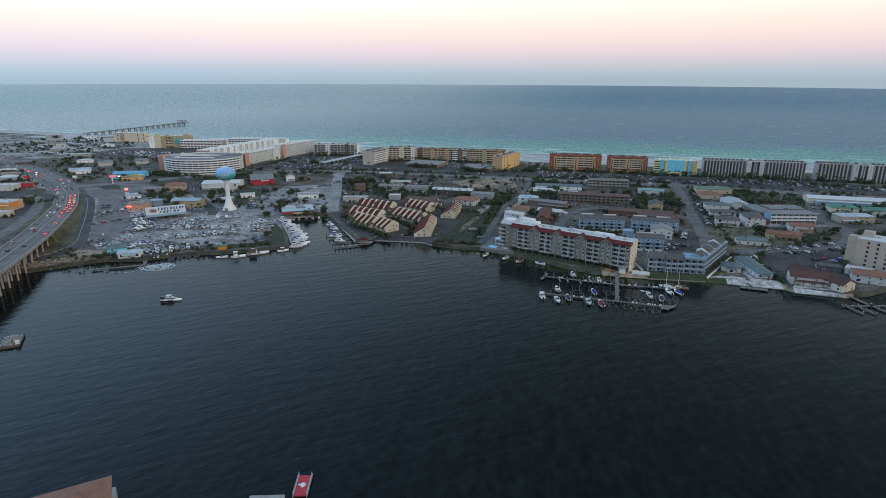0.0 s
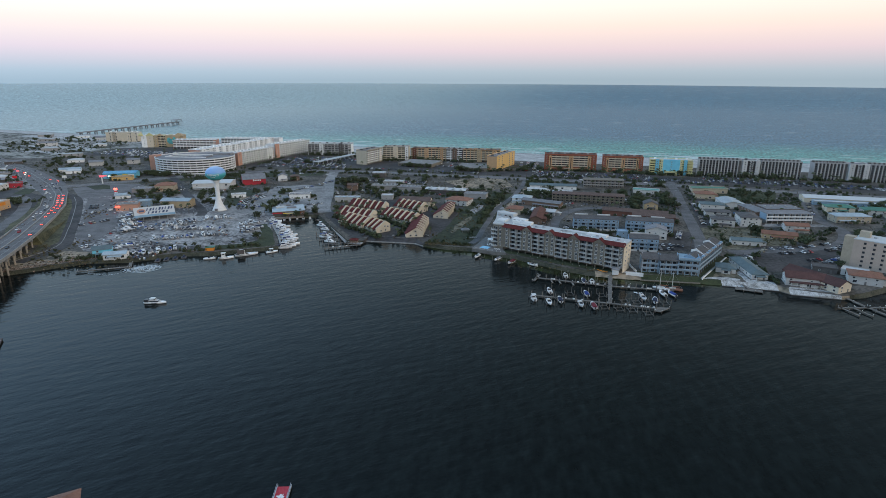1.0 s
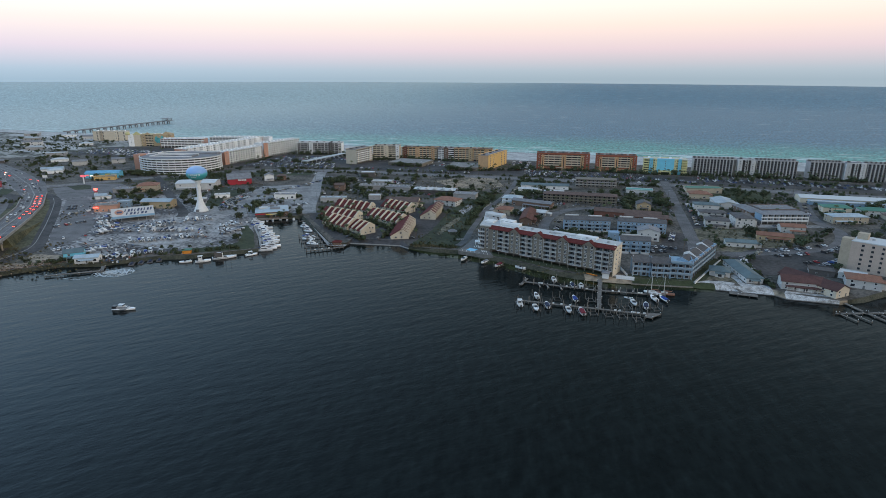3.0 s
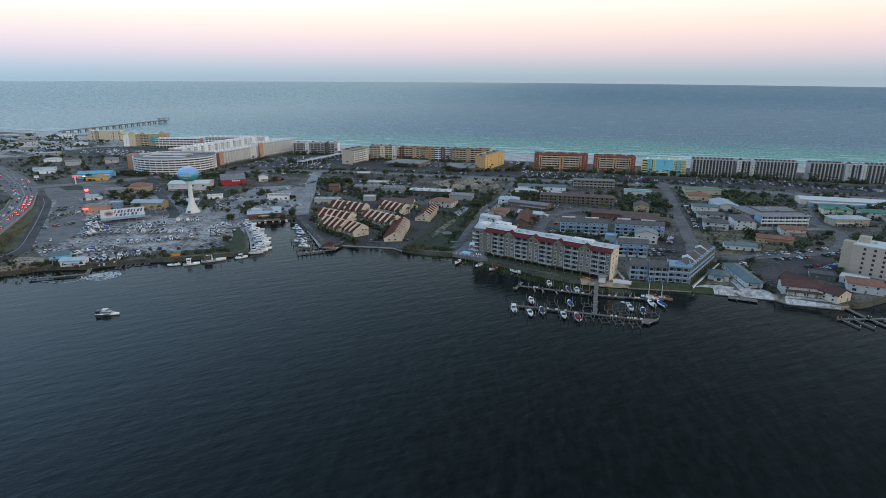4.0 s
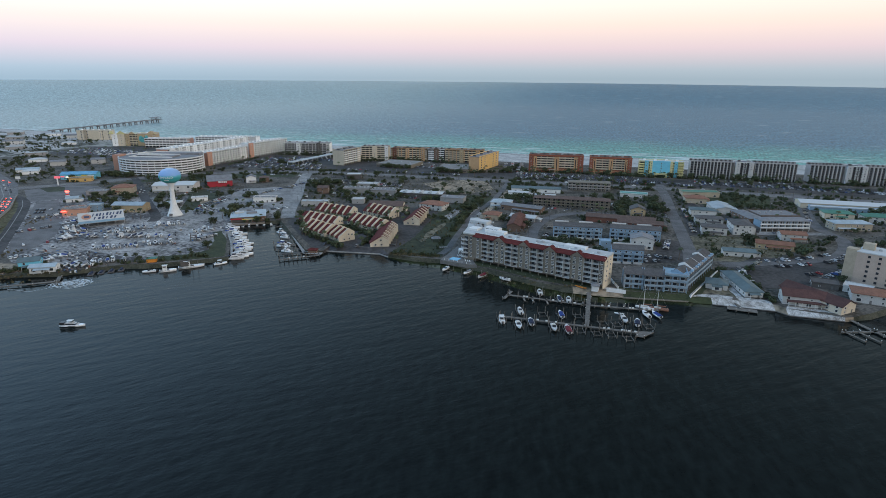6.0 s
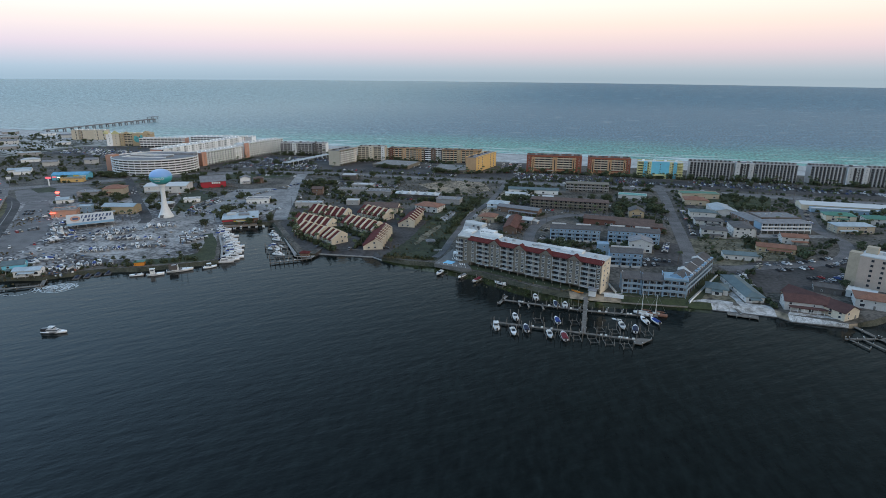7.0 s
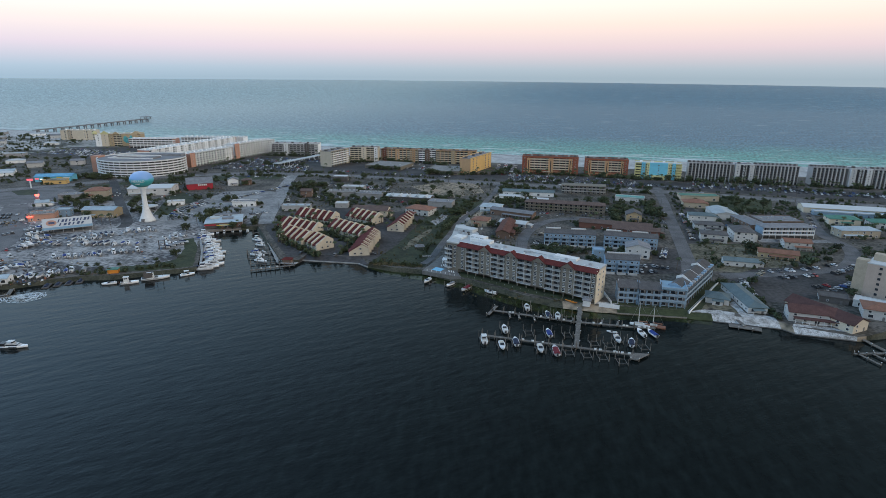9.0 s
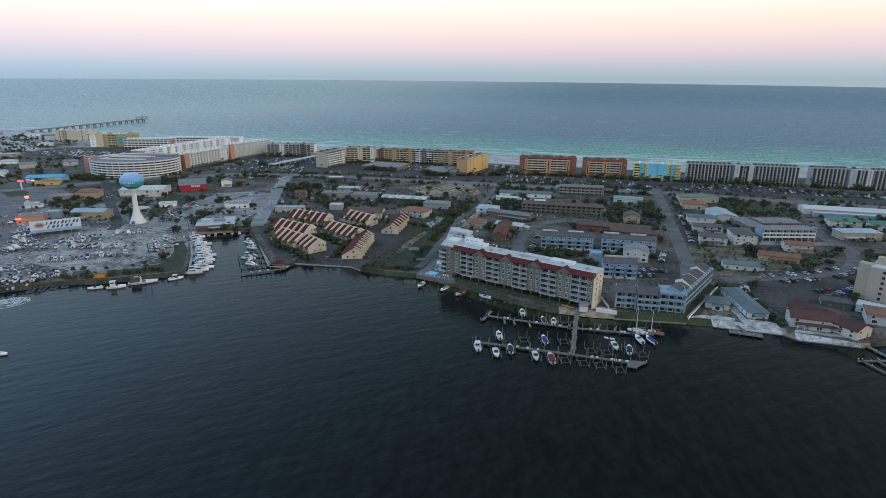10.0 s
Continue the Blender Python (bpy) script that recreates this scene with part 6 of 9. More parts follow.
RAILING = made("railing", lambda q: (box(q, -4.7, -0.9, 0.98, 4.7, -0.82, 1.06), box(q, -4.7, -0.88, 0.1, 4.7, -0.83, 0.16), *[box(q, -4.65 + k * 0.31, -0.87, 0.16, -4.62 + k * 0.31, -0.84, 0.98) for k in range(31)]), "rail")
def slider(q):
    """A pale frame with two sliding panes."""
    box(q, -1.95, 2.15, 0.0, 1.95, 2.22, 2.5, 1)
    for u0, u1 in ((-1.85, -0.06), (0.06, 1.85)):
        box(q, u0, 2.1, 0.1, u1, 2.14, 2.4, 0)


SLIDER = made("glass_door", slider, "glass", "rail")
DIVIDER = made("divider", lambda q: box(q, -0.15, -0.85, 0, 0.15, 2.2, FH - 0.3), "rail")
for c in BAYS:
    for s in range(5):
        z = BASE + s * FH
        b = piece("balcony", BALC, condo, c, 0, z)
        piece("railing", RAILING, b)
        piece("divider", DIVIDER, b)
        for u in (-2.35, 2.35):
            piece("glass_door", SLIDER, condo, c + u, 0, z)
BAY_POST = made("bay_post", lambda q: box(q, -0.09, -0.92, BASE, 0.09, -0.74, EAVE), "rail")
for c in BAYS:
    for u in (-4.6, 0.0, 4.6):
        piece("bay_post", BAY_POST, condo, c + u)
POST = made("stilt", lambda q: box(q, -0.3, -0.3, -0.4, 0.3, 0.3, BASE), "taupe_wall")
for k in range(16):
    piece("stilt", POST, condo, 1 + k * (CW - 2) / 15, 1.2, 0)
bm = bmesh.new()
prism_x(bm, [(-1.1, EAVE), (2.4, EAVE + 2.0), (2.4, EAVE + 0.5), (-1.1, EAVE - 0.3)][::-1], -0.6, CW + 0.7)
part("eaves_roof", bm, "red_roof", condo, "red tiled sloping eaves")
for c in GABLES:
    bm = bmesh.new()
    prism_y(bm, [(c - 4.3, EAVE - 0.2), (c + 4.3, EAVE - 0.2), (c, EAVE + 2.9)], -1.15, 2.5)
    g = part("gable", bm, "taupe_wall", condo)
    bm = bmesh.new()
    for sg in (-1, 1):
        prism_y(bm, [(c + sg * 4.9, EAVE - 0.6), (c, EAVE + 2.9), (c, EAVE + 3.3), (c + sg * 4.9, EAVE - 0.2)][::sg], -1.3, 3.2)
    part("gable_roof", bm, "red_roof", g)
boxes("roof", "white_roof", condo, (-0.5, 2.4, EAVE + 0.6, CW + 0.5, CD + 0.3, EAVE + 1.7))
boxes("parapet", "white_paint", condo, (-0.5, 2.4, EAVE + 1.7, CW + 0.5, 2.9, EAVE + 2.1))
boxes("roof_house", "white_paint", condo, (62, 8, EAVE + 1.7, 76, 13, EAVE + 3.0))
boxes("roof_house", "white_paint", condo, (3, 9, EAVE + 1.7, 18, 14, EAVE + 3.4))
for u in (24, 29, 44, 47, 66, 70, 85):
    piece("roof_unit", ROOF_UNIT, condo, u, rng.uniform(6, 9), EAVE + 1.7)
WING = [(-8, -0.7), (0, 0.3), (4, 15), (-2, 28), (-23, 42), (-27, 38), (-14, 14)]
bm = bmesh.new()
slab(bm, WING, -0.4, EAVE + 0.8)
part("wing_wall", bm, "taupe_wall", condo)
bm = bmesh.new()
slab(bm, [(x * 1.02 - 0.2, y * 1.02 - 0.3) for x, y in WING], EAVE + 0.8, EAVE + 1.6)
part("wing_roof", bm, "white_roof", condo)
boxes("roof_house", "white_roof", condo, (-20, 26, EAVE + 1.6, -6, 33, EAVE + 3.6))
boxes("roof_house", "white_paint", condo, (-10, 8, EAVE + 1.6, -3, 15, EAVE + 2.8))
boxes("parapet", "white_paint", condo, (-8.2, -1.2, EAVE + 1.6, 0.2, -0.8, EAVE + 2.2))
for u, v in ((-12, 20), (-9, 22), (-14, 24), (-5, 17), (-8, 28), (-15, 30), (-18, 24), (-11, 26)):
    piece("roof_unit", ROOF_UNIT, condo, u, v, EAVE + 1.6)
def wing_rail(q):
    line = [(-9.7, -0.5), (-9.3, -1.7), (-8.2, -2.3), (-4.4, -1.9)]
    for (ax, ay), (bx, by) in zip(line, line[1:]):
        n = max(2, int(math.dist((ax, ay), (bx, by)) / 0.35))
        for k in range(n):
            x, y = ax + (bx - ax) * k / n, ay + (by - ay) * k / n
            box(q, x - 0.03, y - 0.03, 0.0, x + 0.03, y + 0.03, 0.95)
        slab(q, ribbon([(ax, ay), (bx, by)], 0.12), 0.95, 1.07)


WBALC = made("balcony", lambda q: slab(q, [(-9.8, -0.4), (-9.4, -1.8), (-8.2, -2.4), (-4.3, -2.0), (-4.3, 0.1), (-8.0, -0.4)], -0.3, 0), "rail")
WRAIL = made("railing", wing_rail, "rail")
for s in range(5):
    b = piece("balcony", WBALC, condo, 0, 0, BASE + s * FH)
    piece("railing", WRAIL, b)
    piece("glass_door", SLIDER, condo, -6.3, -2.72, BASE + s * FH)
    piece("window", FLAT_WINDOW, condo, -2.4, -0.12, BASE + s * FH + 0.6)
    for k in range(4):
        piece("window", WIDE_WINDOW, condo, -9.6 - k * 3.1, 4.0 + k * 7.2, BASE + s * FH + 0.4, -113)
bm = bmesh.new()
slab(bm, [(-28.2, 38.0), (-24.5, 34.0), (-20.5, 40.0), (-23.5, 43.6)], EAVE - 1.4, EAVE + 0.75)
part("wing_eaves", bm, "red_roof", condo)
for u, v, w in ((-14, 29, 2.2), (-11, 29.5, 1.8), (-13, 25, 1.4), (-9, 24, 1.6), (-6, 20, 1.2), (-16.5, 31, 1.5)):
    boxes("roof_plant", "dark_wall", condo, (u, v, EAVE + 1.6, u + w, v + 1.1, EAVE + 2.5))
for u in [6 + 7.6 * k for k in range(12)]:
    boxes("roof_vent", "white_paint", condo, (u, 4.2, EAVE + 1.7, u + 0.8, 5.0, EAVE + 2.3))
boxes("roof_step", "white_roof", condo, (44, 9.5, EAVE + 1.7, 61.5, CD, EAVE + 2.3))
boxes("wing_house", "white_wall", condo, (1, 12, EAVE + 1.7, 12, 17, EAVE + 4.2))
for u in (2.2, 5.6, 9.0):
    boxes("wing_house_window", "glass", condo, (u, 11.9, EAVE + 2.3, u + 2.0, 12.0, EAVE + 3.6))
terrace = thing("pool_terrace", 0, 0, G, 0, "raised concrete pool terrace beside the apartments", "terrace")
bm = bmesh.new()
slab(bm, [(-42, 411), (-24, 404), (-16, 402), (-19, 411), (-24, 427), (-33, 446)], -1.5, 1.1)
part("deck", bm, "terrace_paving", terrace)
bm = bmesh.new()
slab(bm, [(-36.4, 413.2), (-30.2, 410.6), (-28.0, 416.2), (-34.0, 419.0)], 1.0, 1.16)
part("pool_water", bm, "pool_water", terrace, "bright blue pool water")
for k in range(7):
    x0, y0 = (-39 + k * 3.1, 412 - k * 1.2)
    boxes("wall_post", "white_wall", terrace, (x0, y0 - 0.9, 1.1, x0 + 0.25, y0 - 0.65, 2.1))
boxes("pergola", "white_wall", terrace, (-31, 427, 3.4, -24, 433, 3.7), (-30.8, 427.2, 1.1, -30.4, 427.6, 3.4), (-24.6, 427.2, 1.1, -24.2, 427.6, 3.4), (-30.8, 432.4, 1.1, -30.4, 432.8, 3.4))
lrng = random.Random(9)
LOUNGER = made("lounger_bed", lambda q: (box(q, -0.35, -1.0, 0.25, 0.35, 0.5, 0.4), prism_x(q, [(0.5, 0.3), (1.0, 0.75), (1.0, 0.9), (0.5, 0.42)], -0.35, 0.35)), "white_paint")
LEG = made("leg", lambda q: box(q, -0.04, -0.04, -0.0, 0.04, 0.04, 0.26), "steel")
for x, y in ((-24.4, 410.6), (-22.9, 410.0), (-21.4, 409.4), (-30.5, 421.0), (-29.2, 422.2), (-28.0, 423.4), (-25.6, 416.5), (-24.7, 418.2)):
    bed = thing("sun_lounger", x, y, G + 1.1, 20 + lrng.uniform(-8, 8), "white sun lounger on the pool terrace", "sun lounger", "sun loungers")
    piece("bed", LOUNGER, bed)
    for u, v in ((-0.3, -0.9), (0.3, -0.9), (-0.3, 0.8), (0.3, 0.8)):
        piece("leg", LEG, bed, u, v)
STAKE = made("post", lambda q: cyl(q, 0, 0, -0.2, 0.75, 0.07, 0.07, 6), "timber")
CAP = made("cap", lambda q: cyl(q, 0, 0, 0.76, 0.9, 0.16, 0.08, 8), "rail")
for k in range(15):
    light = thing("path_light", -17 + k * 4.7, 407.2 - k * 2.52, G + 0.05, 0, "short white path light on the lawn", "path light", "path lights")
    piece("post", STAKE, light)
    piece("cap", CAP, light)
gazebo = thing("gazebo", -51.5, 461, G, 15, "small open gazebo with grey hip roof", "gazebo")
part("roof", (lambda q: (hip_roof(q, -3, -2.4, 3, 2.4, 2.5, 1.7), q)[1])(bmesh.new()), "grey_roof", gazebo)
for u, v in ((-2.7, -2.1), (2.7, -2.1), (-2.7, 2.1), (2.7, 2.1)):
    boxes("post", "timber", gazebo, (u - 0.12, v - 0.12, -0.3, u + 0.12, v + 0.12, 2.5))
landing = thing("timber_landing", -48, 443, G, 12, "low timber landing at the end of the lane", "deck")
boxes("deck", "old_timber", landing, (-1, -1, -0.3, 7.5, 1.6, 0.35))
boxes("railing", "white_paint", landing, (-1, -1, 1.15, 7.5, -0.9, 1.25), *[(-1 + 1.6 * k, -1, 0.35, -0.9 + 1.6 * k, -0.9, 1.15) for k in range(6)])
gate = thing("garden_wall", 58, 366, G, -14, "white low boundary wall with a small gatehouse", "wall")
boxes("wall", "white_wall", gate, (5, 2.6, -0.5, 16, 3.0, 1.8))
boxes("gatehouse", "white_wall", gate, (-3.5, 0, -0.5, 0.5, 4, 3.0))
part("gatehouse_roof", (lambda q: (hip_roof(q, -3.5, 0, 0.5, 4, 3.0, 1.4), q)[1])(bmesh.new()), "grey_roof", gate)
low_wall = thing("boundary_wall", 110.5, 362.6, G, 58, "long white boundary wall across the lawn", "wall")
for k in range(10):
    boxes("wall_panel", "white_wall", low_wall, (k * 6.1, 0, -0.4, k * 6.1 + 6.0, 0.35, 0.95))
boundary = thing("garden_fence", 71, 371, G, 97, "white garden fence beside the apartment end", "fence")
for k in range(8):
    boxes("panel", "white_wall", boundary, (k * 4.1, 0, 0, k * 4.1 + 3.9, 0.12, 1.7))
    boxes("post", "white_wall", boundary, (k * 4.1 - 0.1, -0.05, -0.3, k * 4.1 + 0.1, 0.17, 1.9))

# ---- cream and red townhouses ----
UW, UD = 6.9, 13.0
T_WALL = made("wall", lambda q: prism_x(q, [(0, -0.4), (UD, -0.4), (UD, 5.6), (9.0, 8.2), (0, 3.0)], 0, UW - 0.4), "cream_wall")
T_ROOF = made("roof", lambda q: prism_x(q, [(-0.5, 2.72), (9.0, 8.2), (UD + 0.4, 5.3), (UD + 0.4, 5.65), (9.0, 8.6), (-0.5, 3.1)], 0.02, UW - 1.05), "red_roof")
T_FIN = made("party_wall", lambda q: prism_x(q, [(-0.9, -0.4), (UD + 0.5, -0.4), (UD + 0.5, 6.5), (9.0, 9.4), (8.0, 9.4), (-0.9, 4.15)], UW - 1.15, UW), "cream_wall")
T_CAP = made("coping", lambda q: prism_x(q, [(-1.0, 4.15), (8.0, 9.4), (9.0, 9.4), (UD + 0.6, 6.5), (UD + 0.6, 6.65), (9.0, 9.55), (8.0, 9.55), (-1.0, 4.3)], UW - 1.25, UW + 0.1), "cream_wall")
unit = thing("townhouse", 0, 0, 0, 0, "cream stucco townhouse with dark red saltbox roof", "townhouse", "cream townhouses")
for nm, me in (("wall", T_WALL), ("roof", T_ROOF), ("party_wall", T_FIN), ("coping", T_CAP)):
    piece(nm, me, unit)
piece("window", WINDOW, unit, 2.0, -0.03, 1.0)
piece("door", DOOR, unit, 5.2, -0.03, 0)
ROWS = [(-176, 540, -18, 6, 2.2), (-178, 505, -22, 6, 2.2), (-135, 505, -33, 6, 1.2), (-168, 480, -33, 5, 1.2), (-144, 467, -42, 4, 1.0), (-131, 545, -30, 5, 1.3), (-101.3, 487.3, -75, 7, 4.55), (-83, 549.5, -92, 6, 0.8)]
LOW_FIN = made("party_wall", lambda q: prism_x(q, [(8.6, -0.4), (UD + 1.2, -0.4), (UD + 1.2, 6.0), (9.6, 8.95), (8.9, 8.95), (8.6, 8.6)], UW - 0.9, UW), "cream_wall")
LOW_ROOF = made("roof", lambda q: prism_x(q, [(-0.5, 2.72), (9.0, 8.2), (UD + 0.4, 5.3), (UD + 0.4, 5.65), (9.0, 8.6), (-0.5, 3.1)], -0.02, UW + 0.02), "red_roof")
low_unit = thing("townhouse", 0, 0, 0, 0, "cream stucco townhouse with low party walls and red roof", "townhouse", "cream townhouses")
for nm, me in (("wall", T_WALL), ("roof", LOW_ROOF), ("party_wall", LOW_FIN)):
    piece(nm, me, low_unit)
piece("window", WINDOW, low_unit, 2.0, -0.03, 1.0)
piece("window", WINDOW, low_unit, 5.2, -0.03, 1.0)
first = {True, False}
for x, y, yaw, n, step in ROWS:
    c, s = math.cos(radians(yaw)), math.sin(radians(yaw))
    for k in range(n):
        m = pose(x + c * UW * k + s * step * k * 0.35, y + s * UW * k - c * step * k * 0.35, G + 0.05, 0, 0, yaw)
        low = yaw < -60
        src = low_unit if low else unit
        if low in first:
            first.discard(low)
            src.matrix_basis, ob = m, src
        else:
            ob = copy_thing(src, m)
        if low and k == n - 1:
            for v, zz in ((4.0, 1.0), (8.5, 1.0), (8.0, 4.4)):
                piece("window", WINDOW, ob, UW + 0.03, v, zz, 90)
        if not low and k == n - 1:
            for u, v, zz in ((UW + 0.03, 4.0, 1.0), (UW + 0.03, 8.5, 1.0), (UW + 0.03, 8.0, 4.4), (UW + 0.03, 11.0, 3.8)):
                piece("window", WINDOW, ob, u, v, zz, 90)

# ---- water tower ----
wtower = thing("water_tower", -300, 516, G, 0, "white water tower with blue and teal painted tank", "water tower")
bm = bmesh.new()
revolve(bm, [(7.0, 0), (6.2, 1.2), (4.4, 5), (2.9, 9.5), (2.15, 14), (1.95, 20), (2.0, 25), (2.7, 28), (4.6, 30)], 24)
part("stem", bm, "white_paint", wtower)
bm = bmesh.new()
revolve(bm, [(0.2, 29.8), (4.6, 30.3), (7.4, 31.9), (9.0, 34.0), (9.5, 36.0), (9.5, 36.6), (9.0, 38.6), (7.5, 40.7), (5.2, 42.2), (2.6, 43.0), (0.3, 43.2)], 40)
tank = part("tank", bm, "white_paint", wtower)
tm = M["tank_paint"] = bpy.data.materials.new("tank_paint")
tm.use_nodes = True
tn = tm.node_tree
tb = tn.nodes["Principled BSDF"]
tb.inputs["Roughness"].default_value = 0.45
tc, ts, tz, tr = tn.nodes.new("ShaderNodeTexCoord"), tn.nodes.new("ShaderNodeSeparateXYZ"), tn.nodes.new("ShaderNodeMapRange"), tn.nodes.new("ShaderNodeValToRGB")
tnz, tad = tn.nodes.new("ShaderNodeTexNoise"), tn.nodes.new("ShaderNodeMath")
tnz.inputs["Scale"].default_value, tnz.inputs["Detail"].default_value = 0.25, 3
tad.operation = "MULTIPLY_ADD"
tad.inputs[1].default_value = 2.5
tn.links.new(tc.outputs["Object"], ts.inputs[0])
tn.links.new(tc.outputs["Object"], tnz.inputs["Vector"])
tn.links.new(tnz.outputs[0], tad.inputs[0])
tn.links.new(ts.outputs["Z"], tad.inputs[2])
tn.links.new(tad.outputs[0], tz.inputs["Value"])
tz.inputs["From Min"].default_value, tz.inputs["From Max"].default_value = 30.5, 45.5
tn.links.new(tz.outputs["Result"], tr.inputs[0])
TANK = [(0.0, (0.45, 0.62, 0.60)), (0.1, (0.06, 0.34, 0.30)), (0.38, (0.05, 0.33, 0.33)), (0.5, (0.10, 0.42, 0.50)), (0.56, (0.20, 0.40, 0.72)), (0.8, (0.28, 0.46, 0.76)), (1.0, (0.50, 0.62, 0.80))]
while len(tr.color_ramp.elements) < len(TANK):
    tr.color_ramp.elements.new(0.5)
for e, (p, c) in zip(tr.color_ramp.elements, TANK):
    e.position, e.color = p, (*c, 1)
tn.links.new(tr.outputs[0], tb.inputs["Base Color"])
tank.data.materials[0] = tm
boxes("door", "shade_wall", wtower, (-1.4, -6.7, -0.2, 1.4, -5.2, 2.6))


def lettering(text, size, mat, parent, name="lettering"):
    """Raised letters on the tank, bent round it, facing the camera's side."""
    cu = bpy.data.curves.new(name, "FONT")
    cu.body, cu.size, cu.align_x, cu.align_y = text, size, "CENTER", "CENTER"
    tmp = new("tmp_text", cu)
    me = bpy.data.meshes.new_from_object(tmp.evaluated_get(bpy.context.evaluated_depsgraph_get()))
    bpy.data.objects.remove(tmp)
    me.materials.clear()
    me.materials.append(M[mat])
    return me


face = math.atan2(-460, 300) - 0.38
for text, size, zc, r in (("EMERALD", 2.75, 35.8, 9.56),):
    me = lettering(text, size, "white_paint", wtower)
    bm = bmesh.new()
    bm.from_mesh(me)
    bmesh.ops.subdivide_edges(bm, edges=[e for e in bm.edges if e.calc_length() > 0.6], cuts=2)
    for v in bm.verts:
        a = face + v.co.x / r
        zz = zc + v.co.y
        rr = r + 0.06 - 0.045 * max(0, abs(zz - 36.3) - 0.6) ** 2
        v.co = (rr * math.cos(a), rr * math.sin(a), zz)
    part("lettering", bm, "white_paint", wtower, "white painted letters")
bm = bmesh.new()
for k in range(5):
    a = face + (k - 2) * 0.1
    p = [(9.15 * math.cos(a + d), 9.15 * math.sin(a + d), z) for d, z in ((-0.03, 33.2), (0.03, 33.2), (0.03, 34.0), (-0.03, 34.0))]
    q = [bm.verts.new((x * (1.0 if z > 33.5 else 0.965), y * (1.0 if z > 33.5 else 0.965), z)) for x, y, z in p]
    bm.faces.new(q)
part("lettering_bars", bm, "white_paint", wtower)

shade = thing("round_canopy", -323.5, 554.5, G, 0, "round white flat canopy on a stout post", "canopy")
part("roof", (lambda q: (revolve(q, [(7.6, 3.5), (8.2, 3.7), (8.2, 3.95), (4.0, 4.3), (0.3, 4.4)], 28), q)[1])(bmesh.new()), "white_roof", shade)
for u, v in ((-4, -4), (4, -4), (-4, 4), (4, 4)):
    boxes("post", "steel", shade, (u - 0.15, v - 0.15, -0.3, u + 0.15, v + 0.15, 3.8))

# ---- bridge ----
bridge = thing("road_bridge", 0, 0, 0, 0, "concrete four-lane road bridge on round piles", "bridge")


def bridge_strip(bm, u0, u1, top, low, line=BRIDGE):
    rows = []
    for i, (x, y, z) in enumerate(line):
        a, b = line[max(i - 1, 0)], line[min(i + 1, len(line) - 1)]
        d = Vector((b[0] - a[0], b[1] - a[1])).normalized()
        rows.append([bm.verts.new((x + d.y * u, y - d.x * u, z + h)) for u, h in ((u0, low), (u1, low), (u1, top), (u0, top))])
    for p, q in zip(rows, rows[1:]):
        for k in range(4):
            j = (k + 1) % 4
            bm.faces.new((p[k], p[j], q[j], q[k]))
    bm.faces.new(rows[0][::-1])
    bm.faces.new(rows[-1])


for nm, u0, u1, top, low, mt in (("deck", -11, 11, 0.0, -1.0, "road"), ("parapet", 10.6, 11.1, 0.95, -1.2, "concrete"), ("parapet", -11.1, -10.6, 0.95, -1.2, "concrete"), ("median", -0.4, 0.4, 0.5, 0.0, "concrete"),
                               ("girder", 6, 7.2, -1.0, -2.2, "concrete"), ("girder", -7.2, -6, -1.0, -2.2, "concrete"), ("girder", -0.6, 0.6, -1.0, -2.2, "concrete")):
    bm = bmesh.new()
    bridge_strip(bm, u0, u1, top, low)
    part(nm, bm, mt, bridge)
for u in (-5.4, 5.4):
    dash = bmesh.new()
    bridge_strip(dash, u - 0.08, u + 0.08, 0.015, 0.004)
    part("lane_line", dash, "line_paint", bridge)
PILE = made("pile_post", lambda q: cyl(q, 0, 0, -4, 0, 0.6, 0.6, 8), "pier_concrete")
for i in range(len(BRIDGE) - 4):
    a, b = Vector(BRIDGE[i]), Vector(BRIDGE[i + 1])
    m = max(1, int((b - a).length / 15))
    for k in range(m):
        p = a.lerp(b, (k + 0.5) / m)
        d = (b - a).to_2d().normalized()
        yaw = math.degrees(math.atan2(d.y, d.x)) - 90
        cap = bmesh.new()
        box(cap, -10, -0.9, -3.6, 10, 0.9, -2.2)
        c = part("pier_cap", cap, "concrete", bridge)
        c.matrix_basis = pose(p.x, p.y, p.z, 0, 0, yaw)
        for u in (-9, -5.4, -1.8, 1.8, 5.4, 9):
            o = piece("pile_post", PILE, bridge, p.x + d.y * u, p.y - d.x * u, p.z - 3.6)
            o.scale = (1, 1, (p.z - 3.6 + 3) / 4)
bm = bmesh.new()
bridge_strip(bm, -10.9, 10.9, -0.9, -12, BRIDGE[6:])
part("abutment", bm, "concrete", bridge)
EMB = bmesh.new()
rows = []
for (x, y, z), w in zip(BRIDGE[5:], (4, 12, 9, 5)):
    rows.append([EMB.verts.new(p) for p in ((x + 9.5, y + 5, z - 1.3), (x + 9.5 + w * 0.6, y + 5 + w * 0.4, G + 0.02), (x - 9.5 - w, y - 5 - w * 0.7, G + 0.02), (x - 9.5, y - 5, z - 1.3))])
for p, q in zip(rows, rows[1:]):
    for k in range(4):
        EMB.faces.new((p[k], p[(k + 1) % 4], q[(k + 1) % 4], q[k]))
EMB.faces.new(rows[0][::-1])
EMB.faces.new(rows[-1])
tagged(new("embankment", mesh("embankment", EMB, "verge_grass")), "grassy embankment carrying the bridge ramp", "embankment", kind="structure")
LINES = bmesh.new()
